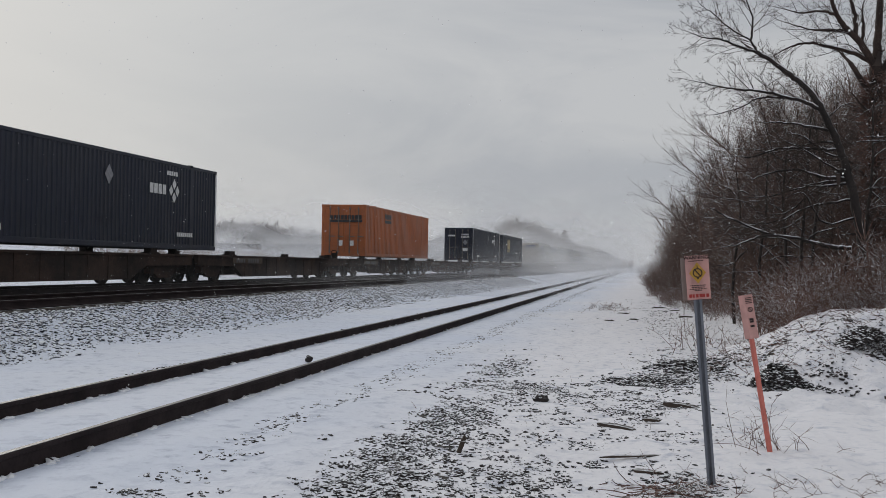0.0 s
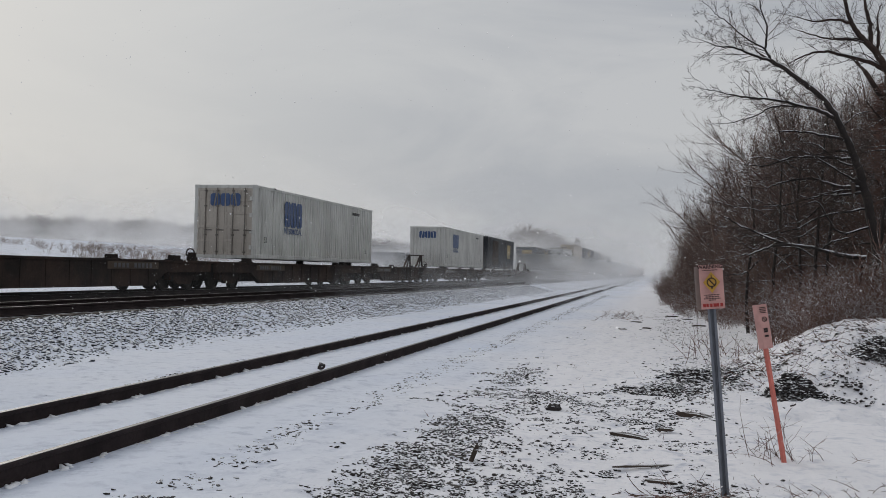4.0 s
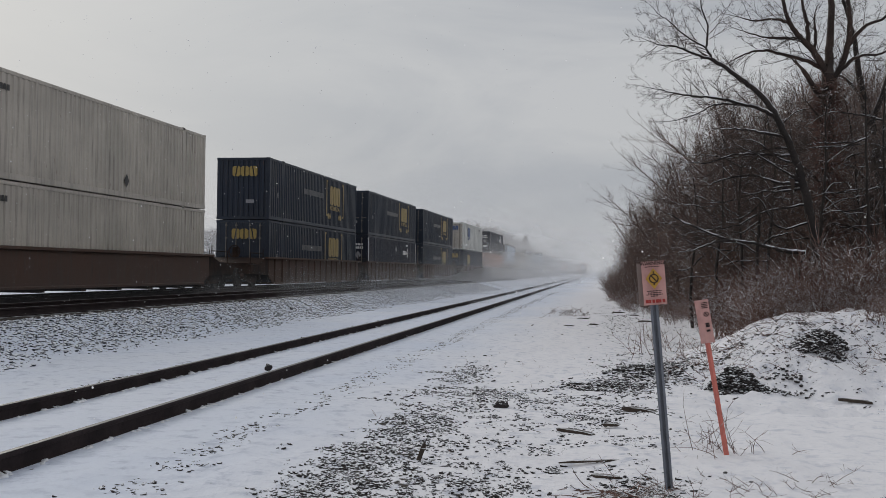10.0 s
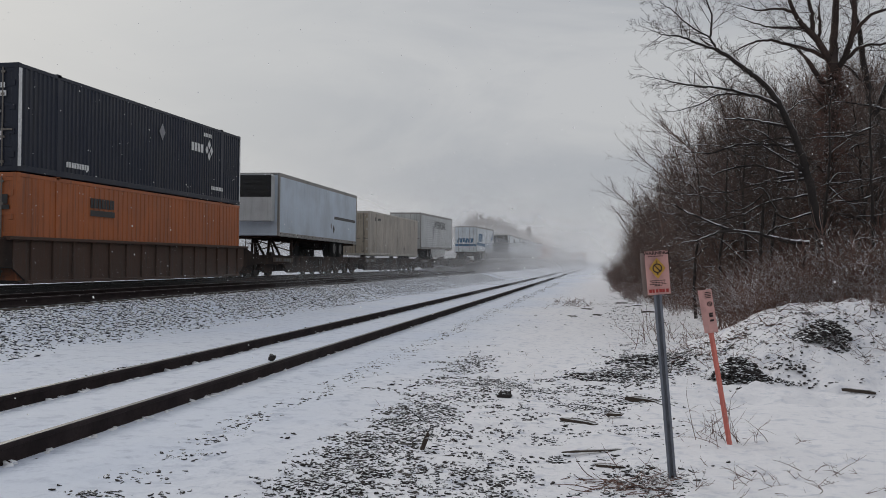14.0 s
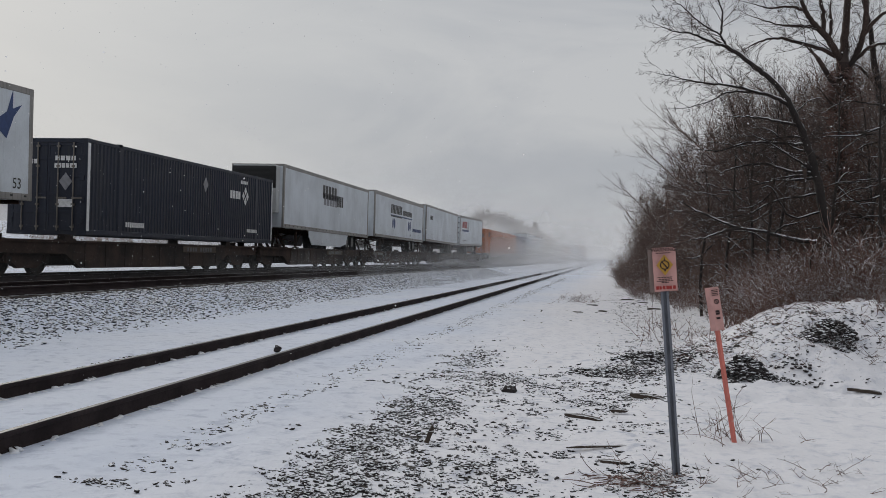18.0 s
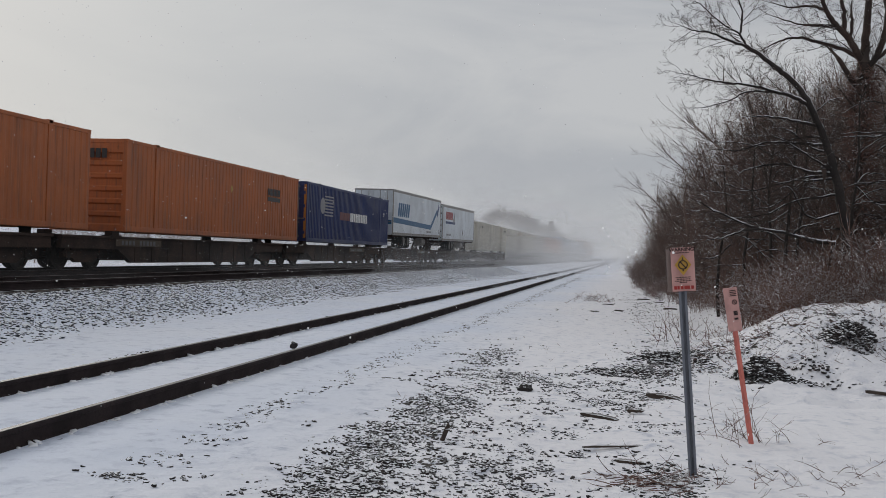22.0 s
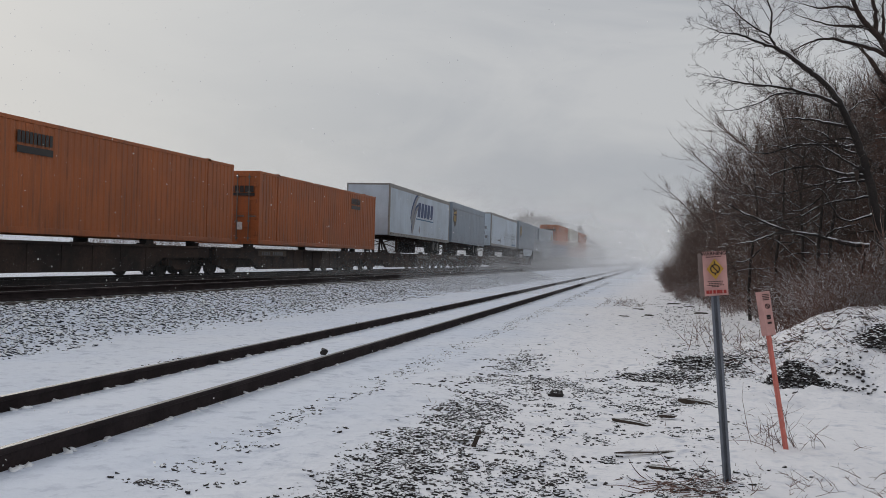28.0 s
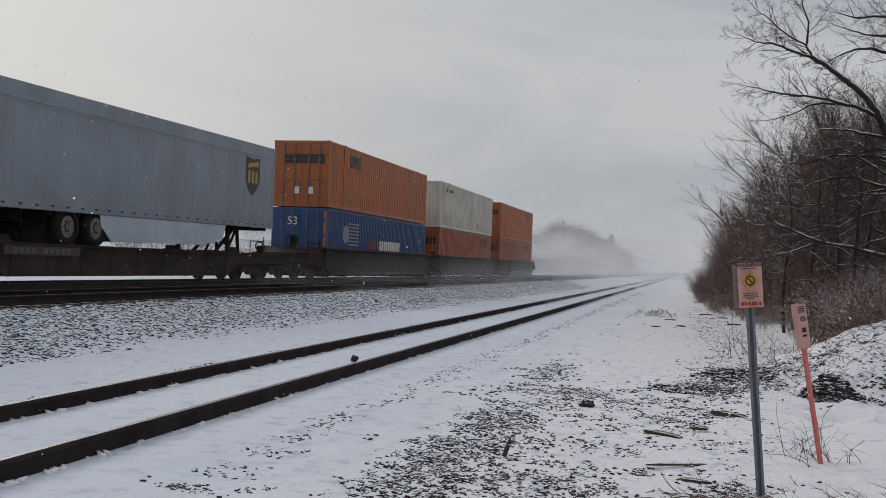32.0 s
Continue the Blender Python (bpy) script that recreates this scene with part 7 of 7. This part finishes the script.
plank("broken stake standing out of the gravel", pose(-1.53, 8.2, 0.05, 0, -70, 10), 0.22, 0.05, 0.04, 6)
for k, (x, y, L, a) in enumerate(((0.3, 40, 1.4, 10), (0.9, 38, 1.0, -30), (-0.9, 34.2, 1.1, 5), (-0.5, 30.5, 0.7, -5), (-1.2, 29.6, 0.9, 3), (1.1, 33.0, 1.2, 20))):
    plank("old tie fragment lying beside the road", pose(x, y, ground_z(x, y) - 0.02, 0, 0, a), L * 0.35, 0.10, 0.06, 20 + k, "tie_fragment")
plank("dark branch lying on the heap", pose(3.05, 13.35, ground_z(3.05, 13.35) + 0.005, 0, 4, -8), 0.4, 0.05, 0.04, 30, "stick")


# ---- weeds and dry stems ----
def dry_stems():
    rng = random.Random(77)
    V, F = [], []

    def stem(x, y, L, lean, r=0.0035, kids=3):
        z = ground_z(x, y)
        a = rng.uniform(0, 6.28)
        pts = wander(rng, Vector((x, y, z - 0.02)), Vector((math.cos(a) * lean, math.sin(a) * lean, 1)), L, 4, 0.2, -0.03)
        limb(V, F, pts, [r, r * 0.9, r * 0.7, r * 0.5, r * 0.3], 3)
        for _ in range(kids):
            i = rng.randrange(1, 4)
            b = rng.uniform(0, 6.28)
            limb(V, F, wander(rng, pts[i], Vector((math.cos(b), math.sin(b), rng.uniform(0.1, 0.9))), L * rng.uniform(0.2, 0.45), 2, 0.2, 0), [r * 0.7, r * 0.5, r * 0.25], 3)

    for _ in range(26):
        stem(1.05 + rng.gauss(0, 0.22), 9.3 + rng.gauss(0, 0.2), rng.uniform(0.15, 0.6), rng.uniform(0.3, 1.6))
    for _ in range(30):
        stem(1.25 + rng.gauss(0, 0.35), 7.7 + rng.gauss(0, 0.4), rng.uniform(0.1, 0.35), rng.uniform(0.8, 3.0))
    for _ in range(40):
        stem(0.35 + rng.gauss(0, 0.2), 7.5 + rng.gauss(0, 0.3), rng.uniform(0.08, 0.3), rng.uniform(1.0, 4.0))
    for _ in range(110):
        x, y, L = rng.gauss(0.1, 0.17), 7.3 + rng.gauss(0, 0.13), rng.uniform(0.08, 0.32)
        a = rng.gauss(0.35, 0.35) + rng.choice((0, math.pi))
        p = Vector((x, y, ground_z(x, y) + rng.uniform(-0.01, 0.025)))
        limb(V, F, wander(rng, p, Vector((math.cos(a), math.sin(a), rng.uniform(-0.05, 0.08))), L, 4, 0.16, -0.02), [0.0045, 0.004, 0.0035, 0.003, 0.0015], 3)
    for _ in range(420):
        stem(rng.uniform(0.8, 5.0), rng.uniform(14.2, 18.8), rng.uniform(0.08, 0.36), rng.uniform(0.8, 4.0), 0.004)
    for _ in range(330):
        stem(rng.uniform(1.2, 4.4), rng.uniform(14.4, 17.8), rng.uniform(0.15, 0.5), rng.uniform(2.0, 6.0), 0.005, 2)
    for _ in range(40):
        stem(1.3 + rng.gauss(0, 0.5), 20.5 + rng.gauss(0, 1.0), rng.uniform(0.3, 0.9), rng.uniform(0.2, 1.0), 0.007)
    for _ in range(120):
        stem(rng.uniform(-2.5, 0.8), rng.uniform(7, 20), rng.uniform(0.04, 0.16), rng.uniform(0.5, 3.0), 0.003, 1)
    for _ in range(50):
        stem(-1.5 + rng.gauss(0, 0.5), 38.5 + rng.gauss(0, 2), rng.uniform(0.1, 0.4), rng.uniform(0.5, 2), 0.008)
    me = bpy.data.meshes.new("dry_weeds")
    me.from_pydata(V, [], F)
    me.materials.append(M["brush"])
    tagged(new("dry_weeds", me), "dry brown weed stems and fallen twigs in the snow", "weeds", kind="stuff")


dry_stems()


# ---- haze and blown snow as translucent sheets, and flakes ----
def mist_material(density, seed):
    g = Graph("haze_sheet")
    c = g.n.new("ShaderNodeTexCoord")
    sep = g.n.new("ShaderNodeSeparateXYZ")
    g.l.new(c.outputs["Generated"], sep.inputs[0])
    m = g.add("ShaderNodeMapping", Scale=(0.05, 0.05, 0.09), Location=(seed * 3.1, seed, 0))
    g.l.new(c.outputs["Object"], m.inputs[0])
    n = g.noise(m.outputs[0], 1.0, 4, 0.5)
    x, z = sep.outputs["X"], sep.outputs["Z"]
    fade = g.math("MULTIPLY", g.ramp(x, 0.0, 0.22), g.math("SUBTRACT", 1.0, g.ramp(x, 0.80, 1.0)))
    low = g.math("SUBTRACT", 1.0, g.ramp(z, 0.0, 1.0))
    low = g.math("MULTIPLY", low, low)
    a = g.math("MULTIPLY", g.math("MULTIPLY", fade, low), g.math("MULTIPLY", g.ramp(n, 0.22, 0.72), density))
    tr = g.n.new("ShaderNodeBsdfTransparent")
    df = g.add("ShaderNodeBsdfDiffuse", Color=(0.93, 0.93, 0.94, 1))
    tl = g.add("ShaderNodeBsdfTranslucent", Color=(0.93, 0.93, 0.94, 1))
    half = g.n.new("ShaderNodeMixShader")
    half.inputs[0].default_value = 0.5
    g.l.new(df.outputs[0], half.inputs[1])
    g.l.new(tl.outputs[0], half.inputs[2])
    mx = g.n.new("ShaderNodeMixShader")
    g.l.new(a, mx.inputs[0])
    g.l.new(tr.outputs[0], mx.inputs[1])
    g.l.new(half.outputs[0], mx.inputs[2])
    g.l.new(mx.outputs[0], g.out.inputs["Surface"])
    return g.mat


MIST = []


def mist_bank(y, x0, x1, top, density, seed, x=0.0, turn=0.0, base=0.1):
    rows = []
    for j in range(7):
        rows.append([(x0 + (x1 - x0) * k / 16, 1.2 * math.sin(k * 0.9 + seed) + 0.5 * j, top * j / 6) for k in range(17)])
    mb = MB().sheet(rows)
    ob = new("haze_sheet", mb.data("haze_sheet", mist_material(density, seed), True))
    ob.matrix_basis = pose(x, y, base, 0, 0, turn)
    tagged(ob, "translucent sheet standing in for haze and blown snow dust", "snow dust", "snow dust along the line", kind="stuff")
    MIST.append((ob, x, y, base, turn))
    return ob


# added sheets across the line, denser with distance, for haze and snow dust
mist_bank(37, -23, -9, 2.2, 0.2, 7)
mist_bank(47, -26, -3, 2.8, 0.36, 6)
mist_bank(64, -34, 0, 4.2, 0.44, 1)
mist_bank(90, -50, 4, 6.5, 0.46, 2)
mist_bank(124, -65, 9, 10, 0.58, 3)
mist_bank(172, -190, 18, 12, 0.62, 4)
mist_bank(235, -260, 32, 26, 0.78, 5)
# haze over the field before the far woods
mist_bank(205, -190, 190, 34, 0.80, 10, x=-135, turn=38, base=4.0)
# sheet for the dusty haze behind the cars, along the far track
mist_bank(70, -62, 70, 3.6, 0.28, 8, x=-22, turn=90)
# and a thin sheet before the wheels that pales their darks, as dust haze
mist_bank(75, -68, 75, 3.2, 0.11, 9, x=-14.4, turn=90)


def snowfall():
    rng = random.Random(99)
    flakes = []
    for k in range(3):
        # six-sided, slightly dished
        ring = [(0.5 * math.cos(a * 1.0472) * rng.uniform(0.7, 1.15), 0.5 * math.sin(a * 1.0472) * rng.uniform(0.7, 1.15), rng.uniform(-0.12, 0.12)) for a in range(6)]
        flakes.append((np.array([(0, 0, 0.1)] + ring), np.array([(0, 1 + a, 1 + (a + 1) % 6) for a in range(6)])))
    out = []
    for layer in range(3):
        spots = []
        for _ in range(3000):
            d = 4 + 26 * rng.random()
            x, z = rng.uniform(-0.75, 0.45) * d, rng.uniform(0.0, 44.0)
            s = rng.uniform(0.010, 0.024) * (0.5 + 0.03 * d)
            spots.append((rng.randrange(3), Matrix.Translation((x, d, z)) @ Euler((rng.uniform(0, 6.28), rng.uniform(0, 6.28), 0)).to_matrix().to_4x4() @ Matrix.Diagonal((s, s, s, 1))))
        ob = new("snowflakes", joined("snowflakes", flakes, spots, M["flake"]))
        tagged(ob, "falling white snowflakes", "snowflakes", "falling snow", kind="stuff")
        out.append(ob)
    return out


FLAKES = snowfall()


# ---- what moves ----
def motions():
    for ob, u, z, tip in MOVING:
        walk(ob, [(t, pose(MAIN_FAR, u - CAR_SPEED * t, z, tip)) for t in (0, 8, 16, 24, 32)])
    # wheels turn under the cars; alike places share one set of keys
    first = {}
    for ob, e in WHEELS:
        if e not in first:
            walk(ob, [(k / FPS, pose(0, e, 0.44) @ Matrix.Rotation(radians(58 * k), 4, "X")) for k in range(32 * FPS + 1)])
            first[e] = ob.animation_data
        else:
            ob.rotation_mode = "QUATERNION"
            keys = ob.animation_data_create()
            keys.action, keys.action_slot = first[e].action, first[e].action_slot
    for k, ob in enumerate(FLAKES):
        fall, drift = 1.05 + 0.1 * k, -0.25 + 0.12 * k
        walk(ob, [(t, pose(drift * (t - 16), 0, -fall * t, 0, 0, 0)) for t in (0, 8, 16, 24, 32)])
    for k, (ob, x, y, base, turn) in enumerate(MIST):
        walk(ob, [(t, pose(x + (0.3 if turn else 1.5) * math.sin(t * 0.2 + k), y - 0.12 * t, base, 0, 0, turn)) for t in (0, 8, 16, 24, 32)])


motions()
